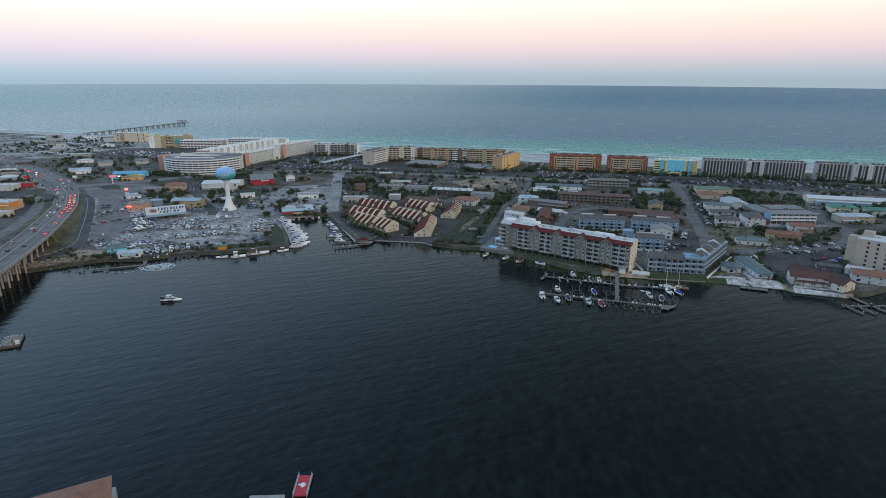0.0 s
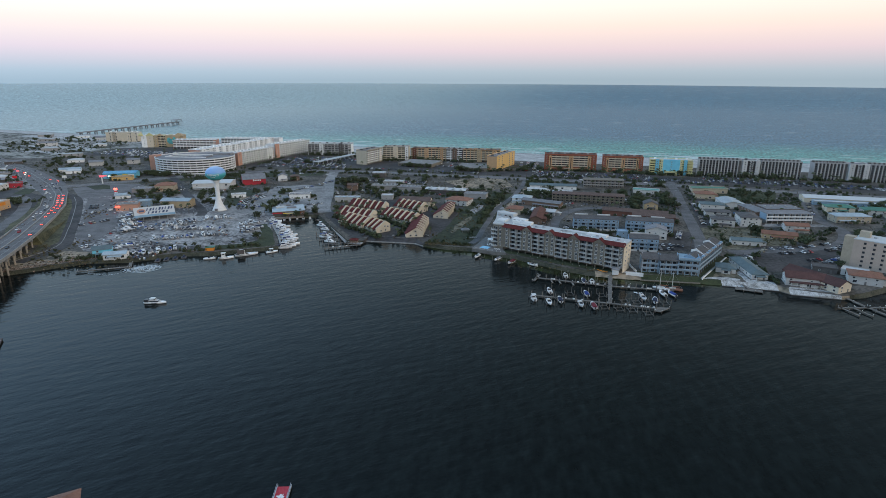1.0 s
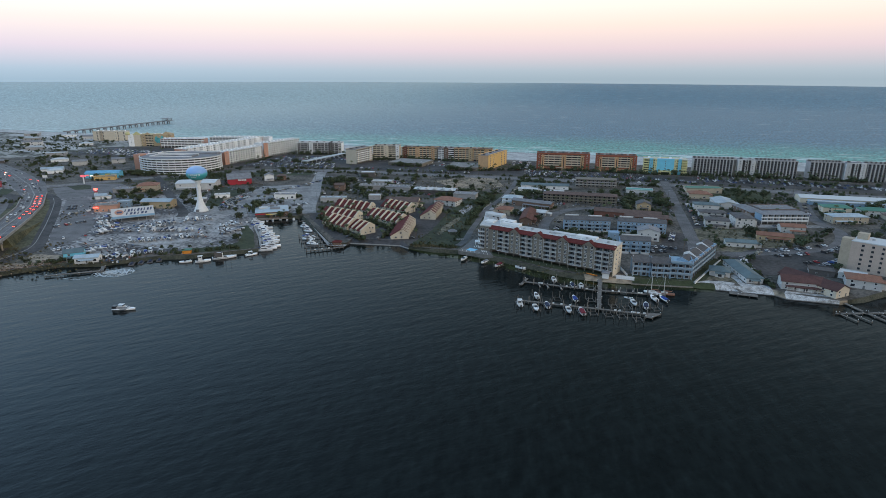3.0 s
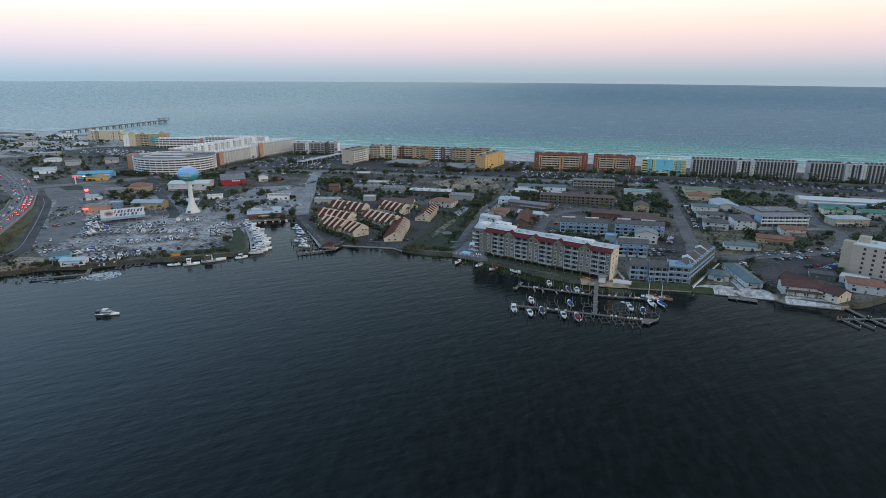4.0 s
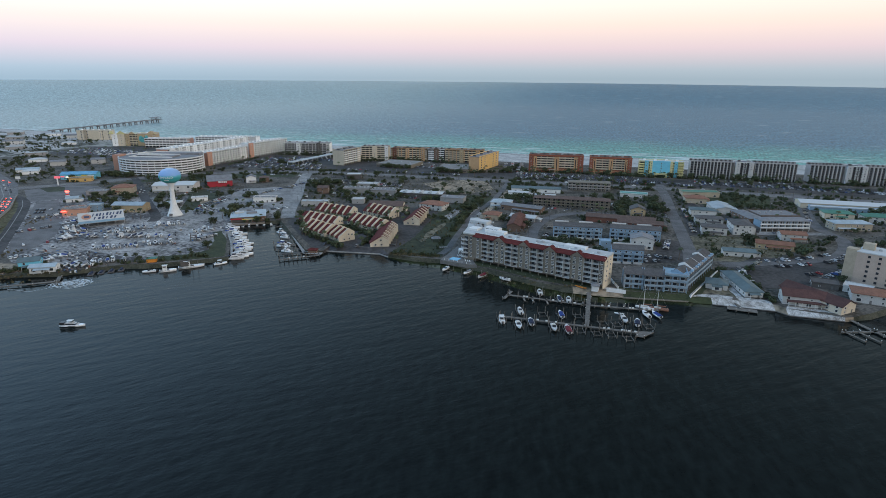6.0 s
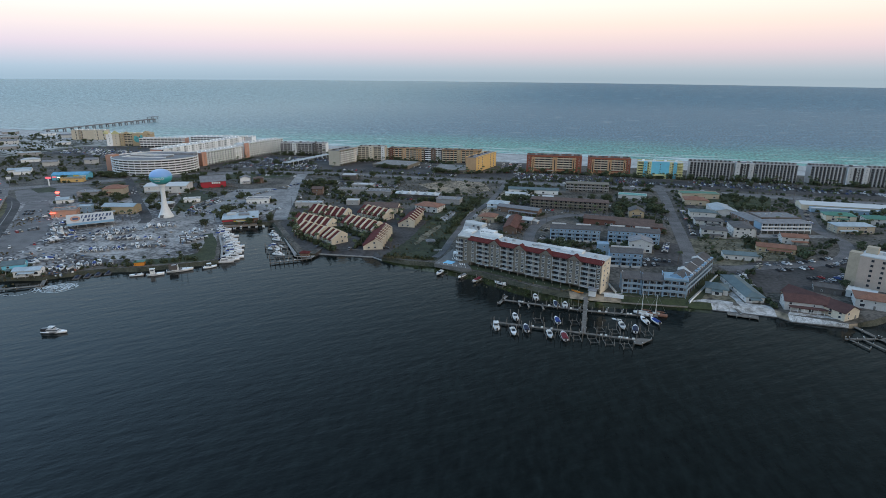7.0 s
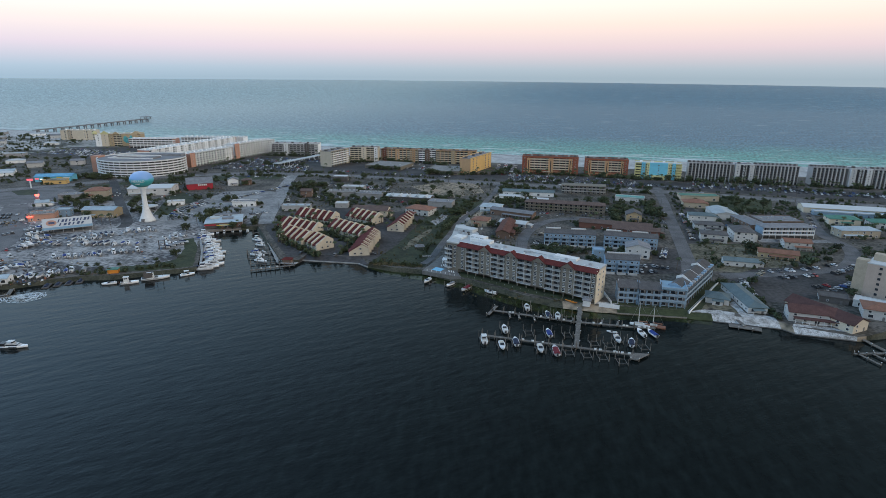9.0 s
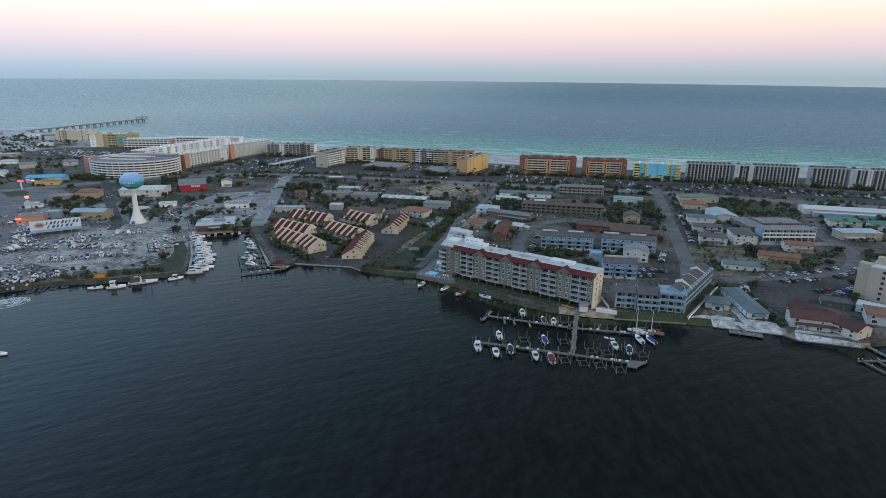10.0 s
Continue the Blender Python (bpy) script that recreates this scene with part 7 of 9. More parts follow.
for line, offs in ((HIGHWAY, (-5.4, 5.4, -0.3, 0.3)), (COAST_ROAD, (-5, 5, -0.3, 0.3))):
    for u in offs:
        for a, b in zip(line, line[1:]):
            d = (Vector(b) - Vector(a)).normalized()
            n = Vector((d.y, -d.x))
            p = [Vector(a) + n * (u - 0.1), Vector(a) + n * (u + 0.1), Vector(b) + n * (u + 0.1), Vector(b) + n * (u - 0.1)]
            slab(LINES, [tuple(v) for v in p], G + 0.08, G + 0.125)
tagged(new("lane_markings", mesh("lane_markings", LINES, "line_paint")), "white and yellow painted lane lines on the roads", "road marking", kind="stuff")


# ---- docks and pier ----
SHORT_PILE = made("pile_post", lambda q: (cyl(q, 0, 0, -2.5, 1.6, 0.2, 0.17, 7), cyl(q, 0, 0, 1.61, 1.85, 0.24, 0.1, 7, 1)), "pile_wood", "white_paint")
TALL_PILE = made("pile_post", lambda q: cyl(q, 0, 0, -2.5, 3.9, 0.17, 0.14, 7), "pile_wood")


def dock(label, line, width=1.8, z=1.1, spacing=6.0, mat="old_timber", tall=False, name="dock"):
    ob = thing(name, 0, 0, 0, 0, label, "dock")
    bm = bmesh.new()
    for a, b in zip(line, line[1:]):
        d = (Vector(b) - Vector(a)).normalized()
        n = Vector((d.y, -d.x)) * width / 2
        a2, b2 = Vector(a) - d * width * 0.3, Vector(b) + d * width * 0.3
        slab(bm, [tuple(a2 + n), tuple(b2 + n), tuple(b2 - n), tuple(a2 - n)], z - 0.3, z)
        m = max(1, int((Vector(b) - Vector(a)).length / spacing))
        for k in range(m + 1):
            for side in ((-1.15, 1.15) if tall else ((1.15,) if k % 2 else (-1.15,))):
                p = Vector(a).lerp(Vector(b), k / m) + n * side
                piece("pile_post", TALL_PILE if tall else SHORT_PILE, ob, p.x, p.y, 0)
    part("deck", bm, mat, ob)
    if tall and mat == "old_timber":
        for k in range(int(math.dist(line[0], line[-1]) / 7)):
            f = drng.uniform(0, len(line) - 1.001)
            p = Vector(line[int(f)]).lerp(Vector(line[int(f) + 1]), f % 1)
            boxes("dock_box", "white_paint", ob, (p.x - 0.6, p.y - 0.3, z, p.x + 0.6, p.y + 0.3, z + 0.65))
    return ob


drng = random.Random(63)
dock("long weathered timber dock parallel to the shore", [(5, 357), (48, 347), (78, 344), (88, 344)], tall=True)
dock("outer weathered timber boat dock", [(1, 325), (46, 317), (71, 312.5)], tall=True)
dock("timber walkway from shore to the outer dock", [(54, 371), (46, 317)], 2.3, 1.2)
platform = thing("dock_platform", 0, 0, 0, 0, "triangular timber platform at the dock end", "dock")
bm = bmesh.new()
slab(bm, [(69, 308), (72, 307), (79, 314), (70, 314.4)], 0.85, 1.16)
part("deck", bm, "old_timber", platform)
for x, y in ((69.5, 308.5), (78.4, 314), (73, 308)):
    piece("pile_post", SHORT_PILE, platform, x, y, 0)
dock("short timber finger at the dock's end", [(3, 351), (7, 363)])
for x, y in ((14, 355), (19, 354), (27, 352), (47, 346), (62, 346), (70, 345)):
    dock("short timber finger pier off the dock", [(x, y), (x + 0.9, y - 6.5 if x < 40 else y + 5)], 1.0, spacing=5)
dock("wide pale concrete quay along the marina edge", [(-191, 506), (-171.5, 473.5), (-142, 421.5), (-131, 421)], 4.4, 1.6, 9, "concrete")
dock("timber dock at the marina mouth", [(-155, 404.5), (-131, 418)], 2.0, 1.2, 3, "old_timber", tall=True)
for ends in (((-193.5, 492.6), (-189, 499)), ((-183, 478), (-177.5, 482)), ((-180.3, 467), (-173, 471)), ((-172, 451), (-163, 457)), ((-174, 440), (-155, 444)), ((-168, 429), (-149, 433.5)), ((-161, 417), (-144, 424))):
    dock("narrow marina finger dock", ends, 1.2, 1.1, 4.2, "dark_timber", tall=True)
dock("dark timber walkway across the finger docks", [(-171, 446), (-161, 427)], 1.2, 1.1, 5, "dark_timber", tall=True)
dock("timber dock beside the boathouse", [(-304, 330), (-275, 344), (-280, 352)], 2.2, 1.2)
dock("timber deck dock over the beach edge", [(129, 353), (141, 349.5)], 4.5, 0.9, 3)
dock("narrow timber walkway down to the deck", [(134, 362), (135, 352)], 1.6, 1.3)
dock("timber walkway to the private slips", [(187, 345), (191, 331), (196, 318)], 1.8, 0.9, 5)
dock("timber cross dock of the private slips", [(175, 327), (202, 331)], 1.4, 0.9, 4)
for x in (176, 183, 198):
    dock("short timber finger of the private slips", [(x, 327.5), (x + 4, 317)], 1.0, 0.9, 4)
dock("wooden boardwalk along the grassy quay", [(-190, 404), (-205, 434), (-229, 475), (-240, 492)], 1.6, 2.55, 6, "concrete")
wall = thing("sea_wall", 0, 0, 0, 0, "pale concrete sea wall before the townhouses", "sea wall")
for a, b in (((-130, 430.8), (-89, 428.7)), ((-89, 428.7), (-81, 422.6))):
    bm = bmesh.new()
    o = ribbon([a, b], 0.7)
    slab(bm, o, -0.6, 0.75)
    part("cap", bm, "concrete", wall)
for line in ([(72, 362.6), (109, 360.9)], [(110.5, 365), (141, 413)]):
    w2 = thing("sea_wall", 0, 0, 0, 0, "low pale concrete wall at the lawn edge", "sea wall")
    bm = bmesh.new()
    slab(bm, ribbon(line, 0.45), -0.6 if line[0][0] < 100 else 0.0, 0.7 if line[0][0] < 100 else G + 0.5)
    part("cap", bm, "timber" if line[0][0] < 100 else "offwhite_dim_wall", w2)

for line in ([(122, 358.2), (153.6, 352.2)], [(158, 346.8), (184, 342.1)], [(153.6, 352.2), (158, 346.8)]):
    edging = thing("beach_edging", 0, 0, 0, 0, "low dark timber edging at the foot of the sand", "edging")
    bm = bmesh.new()
    slab(bm, ribbon(line, 0.4), -0.6, 0.45)
    part("board", bm, "dark_timber", edging)

pier = thing("fishing_pier", -1019, 1215, 0, 86.6, "long concrete fishing pier on pile bents over the gulf", "pier")
boxes("deck", "pier_grey", pier, (0, -3.2, 7.6, 372, 3.2, 8.4))
boxes("head", "pier_grey", pier, (350, -9, 7.6, 385, 9, 8.4))
boxes("railing", "pier_grey", pier, (0, -3.2, 8.4, 372, -3.0, 9.5), (0, 3.0, 8.4, 372, 3.2, 9.5))
boxes("shelter_roof", "grey_roof", pier, (350, -8, 14.4, 384, 8, 15.2))
boxes("shelter_beam", "shade_wall", pier, (352, -7, 11.2, 382, -6.4, 11.8), (352, 6.4, 11.2, 382, 7, 11.8))
BENT = made("bent", lambda q: (box(q, -1.6, -3.8, 5.6, 1.6, 3.8, 7.6), *[cyl(q, u, v, -4, 5.6, 0.75, n=8) for u in (-1.0, 1.0) for v in (-3.0, 3.0)]), "pier_grey")
for k in range(17):
    piece("bent", BENT, pier, 12 + k * 22.5, 0, 0)
for u, v in ((355, -6.5), (379, -6.5), (355, 6.5), (379, 6.5)):
    boxes("post", "shade_wall", pier, (u - 0.3, v - 0.3, 8.4, u + 0.3, v + 0.3, 14.4))


# ---- boats ----
def hull(bm, length, beam, depth, draft=0.4, mat=0):
    """A hull with a pointed bow along +y, sheer rising forward."""
    secs = [(-0.5, 0.86, 0.0), (-0.2, 1.0, 0.02), (0.1, 0.98, 0.08), (0.3, 0.74, 0.16), (0.43, 0.36, 0.26), (0.5, 0.03, 0.34)]
    rows = []
    for f, b, rise in secs:
        y, w = f * length, b * beam / 2
        rows.append([bm.verts.new(p) for p in ((-w, y, depth * (1 + rise)), (-w * 0.82, y - 0.02 * length * (f > 0.2), 0.12), (0, y - 0.05 * length * (f > 0.2), -draft * (1 - max(0, f) * 1.6)),
                                               (w * 0.82, y - 0.02 * length * (f > 0.2), 0.12), (w, y, depth * (1 + rise)))])
    for a, b in zip(rows, rows[1:]):
        for k in range(4):
            f = bm.faces.new((a[k], a[k + 1], b[k + 1], b[k]))
            f.material_index, f.smooth = mat, True
    bm.faces.new(rows[0][::-1]).material_index = mat
    for a, b in zip(rows, rows[1:]):
        bm.faces.new((a[0], b[0], b[4], a[4])).material_index = mat
    return rows


def motorboat(label, length, cover=None, cabin=False, top=False, group="motorboats"):
    ob = thing("motorboat", 0, 0, -50, 0, label, "boat", group)
    beam = length * 0.33
    bm = bmesh.new()
    hull(bm, length, beam, 0.9)
    part("hull", bm, "hull_white", ob)
    L = length
    if cover:
        bm = bmesh.new()
        prism_y(bm, [(-beam * 0.44, 0.93), (beam * 0.44, 0.93), (beam * 0.3, 1.35), (0, 1.6), (-beam * 0.3, 1.35)], -L * 0.47, L * 0.18)
        part("cover", bm, cover, ob)
    else:
        boxes("cockpit", "deck_cream", ob, (-beam * 0.36, -L * 0.44, 0.92, beam * 0.36, L * 0.02, 0.98))
        bm = bmesh.new()
        prism_x(bm, [(-L * 0.05, 0.95), (L * 0.12, 1.0), (L * 0.02, 1.65), (-L * 0.03, 1.65)], -beam * 0.3, beam * 0.3)
        part("windscreen", bm, "glass", ob)
        boxes("seat", "white_paint", ob, (-beam * 0.3, -L * 0.4, 0.98, beam * 0.3, -L * 0.32, 1.4))
    if cabin:
        bm = bmesh.new()
        prism_x(bm, [(-L * 0.18, 0.95), (L * 0.28, 1.1), (L * 0.16, 1.8), (L * 0.08, 2.5), (-L * 0.16, 2.6)], -beam * 0.34, beam * 0.34)
        part("cabin", bm, "hull_white", ob)
        boxes("cabin_window", "glass", ob, (-beam * 0.35, -L * 0.12, 1.75, beam * 0.35, L * 0.1, 2.2))
    if top:
        boxes("hard_top", "white_paint", ob, (-beam * 0.4, -L * 0.22, 2.7, beam * 0.4, L * 0.1, 2.82))
        for u, v in ((-0.36, -0.2), (0.36, -0.2), (-0.36, 0.06), (0.36, 0.06)):
            boxes("top_post", "steel", ob, (beam * u - 0.04, L * v - 0.04, 0.9, beam * u + 0.04, L * v + 0.04, 2.7))
    boxes("outboard", "motor_black", ob, (-0.25, -L * 0.5 - 0.7, 0.1, 0.25, -L * 0.5, 1.35))
    return ob


def yacht(label, length, tower=False, canvas=None):
    ob = thing("motor_yacht", 0, 0, -50, 0, label, "yacht", "yachts")
    L, B = length, length * 0.28
    bm = bmesh.new()
    hull(bm, L, B, 1.7, 0.8)
    part("hull", bm, "hull_white", ob)
    bm = bmesh.new()
    prism_x(bm, [(-L * 0.34, 1.7), (L * 0.26, 1.9), (L * 0.12, 3.4), (-L * 0.3, 3.6)], -B * 0.38, B * 0.38)
    part("cabin", bm, "hull_white", ob)
    boxes("cabin_window", "glass", ob, (-B * 0.39, -L * 0.26, 2.5, B * 0.39, L * 0.12, 3.1))
    boxes("flybridge", "hull_white", ob, (-B * 0.33, -L * 0.24, 3.6, B * 0.33, L * 0.04, 4.4))
    boxes("hard_top", "white_paint", ob, (-B * 0.34, -L * 0.22, 5.7, B * 0.34, L * 0.02, 5.85))
    boxes("bridge_screen", "glass", ob, (-B * 0.3, -L * 0.03, 4.4, B * 0.3, 0, 5.7))
    for u in (-0.3, 0.3):
        boxes("top_post", "steel", ob, (B * u - 0.06, -L * 0.21, 4.4, B * u + 0.06, -L * 0.2, 5.7))
    boxes("cockpit", "deck_cream", ob, (-B * 0.36, -L * 0.48, 1.72, B * 0.36, -L * 0.35, 1.8))
    if canvas:
        boxes("canvas", canvas, ob, (-B * 0.35, -L * 0.47, 3.55, B * 0.35, -L * 0.25, 3.75), (-B * 0.31, -L * 0.22, 4.42, B * 0.31, L * 0.02, 5.5))
    if tower:
        bm = bmesh.new()
        cyl(bm, 0, -L * 0.1, 5.85, 10.5, 0.09, 0.05, 6)
        part("mast", bm, "steel", ob)
    return ob


BOATS = {"white": motorboat("white open motorboat with windscreen and outboard", 7.5), "top": motorboat("white fishing boat with hard top", 8.0, top=True),
         "blue": motorboat("white motorboat under a blue cover", 7.2, cover="canvas_blue"), "red": motorboat("white motorboat under a dark red cover", 8.4, cover="canvas_red"),
         "navy": motorboat("white motorboat under a navy cover", 7.4, cover="canvas_navy"), "grey": motorboat("white motorboat under a grey cover", 7.8, cover="canvas_grey"), "cabin": motorboat("white cabin cruiser with dark windows", 9.5, cabin=True),
         "yacht": yacht("large white motor yacht with flybridge", 13), "blue_yacht": yacht("white motor yacht with blue canvas covers", 12, canvas="canvas_blue"), "dark_yacht": yacht("white motor yacht with dark canvas covers", 11, canvas="canvas_navy"), "sport": yacht("white sport-fishing yacht with mast", 15, tower=True)}
placed = set()


def put_boat(kind, x, y, z, heading):
    """heading: the bow's direction in degrees from +y, to the left."""
    m = pose(x, y, z, 0, 0, heading)
    if kind not in placed:
        placed.add(kind)
        BOATS[kind].matrix_basis = m
        return BOATS[kind]
    return copy_thing(BOATS[kind], m)


LIFT_BEAM = made("beam", lambda q: box(q, -0.08, -3.0, 0.55, 0.08, 3.0, 0.75), "old_timber")
LIFT_BUNK = made("bunk", lambda q: box(q, -1.8, -0.1, 0.45, 1.8, 0.1, 0.65), "dark_timber")


def boat_lift(x, y, yaw, label="timber boat lift on four piles"):
    ob = thing("boat_lift", x, y, 0, yaw, label, "boat lift", "boat lifts")
    for u, v in ((-2.1, -3.2), (2.1, -3.2), (-2.1, 3.2), (2.1, 3.2)):
        piece("pile_post", TALL_PILE, ob, u, v, 0)
    for u in (-1.9, 1.9):
        piece("beam", LIFT_BEAM, ob, u)
    for v in (-2.3, 2.3):
        piece("bunk", LIFT_BUNK, ob, 0, v)


for kind, x, y, h in (("top", 2, 321, 10), ("white", 12, 333, 8), ("white", 11, 314, -170), ("navy", 17.5, 319, 6), ("white", 29, 313, 186), ("red", 36, 312, 6), ("blue", 34, 331, 8), ("white", 24, 363, 4), ("navy", 35, 354, 10),
                      ("white", 40, 353, -4), ("white", 67, 328, 184), ("navy", 73, 325, -10), ("white", 80, 337, 12), ("blue", 85.5, 337, 20)):
    b = put_boat(kind, x, y, 0.75 if kind != "top" else 0.1, h)
    b.scale = (1.22, 1.12, 1.1)
    if (x, y) not in ((80, 337), (85.5, 337)):
        boat_lift(x, y, h)
for x, y, yaw in ((24, 331, 8), (43, 331, 8), (42, 312, 6), (50, 310, 6), (57, 309, 5), (62, 322, 8), (55, 323, 8), (78, 322, 8), (65, 306, 6), (-35, 398, -30), (-22, 394, -30), (-12, 388, -28), (4, 382, -28), (46, 352, 6)):
    boat_lift(x, y, yaw)
put_boat("white", -37, 399, 0.7, 160)
put_boat("white", 3, 384, 0.7, 60)
put_boat("grey", -22, 394, 0.7, 150)
put_boat("red", -12, 388, 0.7, 152)


def sailboat(label, x, y, heading, mast_h, hull_mat):
    ob = thing("sailboat", x, y, 0, heading, label, "sailboat")
    bm = bmesh.new()
    hull(bm, 10.5, 3.1, 1.0, 0.7)
    part("hull", bm, hull_mat, ob)
    boxes("cabin", "deck_cream", ob, (-0.9, -1.2, 1.0, 0.9, 2.4, 1.6))
    bm = bmesh.new()
    cyl(bm, 0, 1.0, 1.0, mast_h, 0.13, 0.09, 8)
    part("mast", bm, "white_paint", ob)
    bm = bmesh.new()
    prism_y(bm, [(-0.16, 2.2), (0.16, 2.2), (0.2, 2.5), (0, 2.7), (-0.2, 2.5)], -3.6, 0.9)
    part("boom", bm, "orange_roof", ob, "boom with furled sail cover")
    for y1, x1 in ((5.1, 0), (-4.9, 0), (0.6, 1.4), (0.6, -1.4)):
        bm = bmesh.new()
        a, b = Vector((0, 1.0, mast_h - 0.2)), Vector((x1, y1, 1.1))
        d = (b - a).normalized()
        s1 = d.orthogonal().normalized() * 0.035
        s2 = d.cross(s1)
        ends = [[bm.verts.new(p + s1 * math.cos(k * math.tau / 4) + s2 * math.sin(k * math.tau / 4)) for k in range(4)] for p in (a, b)]
        for k in range(4):
            bm.faces.new((ends[0][k], ends[0][(k + 1) % 4], ends[1][(k + 1) % 4], ends[1][k]))
        part("stay", bm, "steel", ob)


brng = random.Random(29)
sailboat("white sailboat moored at the dock", 82, 348.5, 80, 13.5, "hull_white")
sailboat("orange-trimmed sailboat moored at the dock", 89, 347, 76, 12, "orange_roof")
put_boat("white", 66, 338, 0.0, 70).scale = (0.7, 0.72, 0.6)

# the crowded west quay, then the slips opposite and the boats before the restaurant
MOORED = [("dark_yacht", -187.0, 404, -74), ("yacht", -186.0, 409, -74), ("yacht", -185.5, 414.5, -74), ("cabin", -191.5, 419, -72), ("blue_yacht", -190.5, 423, -72), ("sport", -193.5, 428.5, -71), ("blue_yacht", -196.5, 433, -70), ("sport", -197.5, 439, -69),
          ("cabin", -204, 442.5, -69), ("yacht", -204.5, 447, -69), ("dark_yacht", -208, 451.5, -69), ("yacht", -210.5, 456, -69), ("cabin", -215.5, 459.5, -68), ("yacht", -215, 464, -68), ("blue_yacht", -219.5, 468, -68), ("cabin", -224, 471, -68),
          ("dark_yacht", -225, 475.5, -67), ("top", -229.5, 479, -66), ("yacht", -230, 484, -66), ("cabin", -234, 488, -64),
          ("yacht", -182, 475, -112), ("cabin", -177.5, 469.5, -112), ("dark_yacht", -174, 462, -112), ("blue_yacht", -165, 438, -106), ("yacht", -158, 425, -106), ("cabin", -164, 444, -106),
          ("white", -223.5, 493, 24), ("top", -219, 494.5, 26), ("white", -213.5, 499, 22), ("white", -208, 500.5, 25), ("cabin", -202, 502, 24)]
for kind, x, y, h in MOORED:
    b = put_boat(kind, x + brng.uniform(-0.6, 0.6), y + brng.uniform(-0.5, 0.5), 0, h + brng.uniform(-5, 5))
    k = brng.uniform(0.92, 1.22) if x < -183 and y < 490 else brng.uniform(0.74, 1.0)
    b.scale = (k * brng.uniform(0.85, 1.0), k, k * 0.85)


def trawler(label, x, y, heading, L, rig):
    ob = thing("fishing_boat", x, y, 0, heading, label, "fishing boat")
    B = L * 0.3
    bm = bmesh.new()
    hull(bm, L, B, 1.3, 0.8)
    part("hull", bm, "hull_white", ob)
    boxes("rub_rail", "motor_black", ob, (-B * 0.5, -L * 0.5, 0.95, B * 0.5, L * 0.12, 1.12))
    boxes("work_deck", "dark_timber", ob, (-B * 0.36, -L * 0.48, 1.3, B * 0.36, L * 0.2, 1.4))
    bm = bmesh.new()
    prism_x(bm, [(-L * 0.3, 1.3), (-L * 0.04, 1.3), (-L * 0.07, 4.4), (-L * 0.3, 4.4)], -B * 0.34, B * 0.34)
    part("wheelhouse", bm, "white_paint", ob)
    boxes("wheelhouse_window", "glass", ob, (-B * 0.35, -L * 0.27, 3.2, B * 0.35, -L * 0.08, 3.9))
    if rig:
        for v in (0.02, 0.24):
            bm = bmesh.new()
            cyl(bm, 0, L * v, 1.8, 9.5, 0.14, 0.08, 7)
            part("mast", bm, "dark_wall", ob)
        boxes("net_frame", "dark_wall", ob, (-B * 0.42, -L * 0.4, 1.8, -B * 0.38, -L * 0.1, 5.0), (B * 0.38, -L * 0.4, 1.8, B * 0.42, -L * 0.1, 5.0), (-B * 0.42, -L * 0.12, 4.8, B * 0.42, -L * 0.08, 5.0))
    else:
        boxes("hard_top", "white_paint", ob, (-B * 0.4, -L * 0.32, 4.4, B * 0.4, 0, 4.55))


trawler("white charter boat moored at the shore", -219.5, 373.5, -64, 10.5, False)
trawler("white fishing trawler with dark rigging", -208.5, 383.3, -60, 16.5, True)
put_boat("top", -192.5, 392.5, 0, -50)
put_boat("white", -231, 370.5, 0, 118)
cruiser = yacht("white cabin cruiser drifting on the sound", 11.5)
cruiser.matrix_basis = pose(-218, 286, 0, 0, 0, -82) @ Matrix.Diagonal((1, 1.1, 0.56, 1))
boxes("aft_canopy", "motor_black", cruiser, (-1.35, -5.5, 1.75, 1.35, -3.2, 4.4))
boxes("hull_window", "glass", cruiser, (-1.62, -1.6, 0.9, 1.62, 1.6, 1.45))
boxes("saloon_window", "glass", cruiser, (-1.28, -2.6, 2.2, 1.28, 2.0, 3.2))
boxes("rub_rail", "motor_black", cruiser, (-1.64, -5.6, 0.1, 1.64, 0.6, 0.5))
barge = thing("work_barge", -264, 222, 0, 35, "dark work barge heaped with grey broken stone", "barge")
bm = bmesh.new()
prism_y(bm, [(-4.2, -0.4), (4.2, -0.4), (4.6, 1.2), (-4.6, 1.2)], -7, 7)
part("hull", bm, "dark_wall", barge)
bm = bmesh.new()
heap = random.Random(14)
for k in range(170):
    u, v = heap.uniform(-3.9, 3.9), heap.uniform(-6.3, 6.3)
    top = 1.2 + 1.5 * max(0, 1 - (u / 4.2) ** 2) * max(0, 1 - (v / 6.6) ** 2)
    w = heap.uniform(0.3, 0.8)
    slab(bm, [(u + w * math.cos(a) * heap.uniform(0.6, 1), v + w * math.sin(a) * heap.uniform(0.6, 1)) for a in (0.3, 1.6, 2.9, 4.1, 5.3)], 1.1, top + heap.uniform(-0.2, 0.35))
part("rubble", bm, "grey_wall", barge, "heap of grey broken stone")
boxes("winch_box", "white_paint", barge, (2.6, -6.6, 1.2, 4.2, -5.0, 2.8))
hut = thing("dock_kiosk", -140, 421, 1.3, 0, "small dock kiosk with dark red roof", "kiosk")
boxes("wall", "brown_wall", hut, (0, 0, -1.5, 6, 4, 2.3))
part("roof", (lambda q: (hip_roof(q, 0, 0, 6, 4, 2.3, 1.5), q)[1])(bmesh.new()), "red_roof", hut)
shack = thing("bait_stand", -240, 382, G, 20, "small orange stand with green roof", "stand")
boxes("wall", "orange_plastic", shack, (0, 0, -1.5, 6, 4, 2.4))
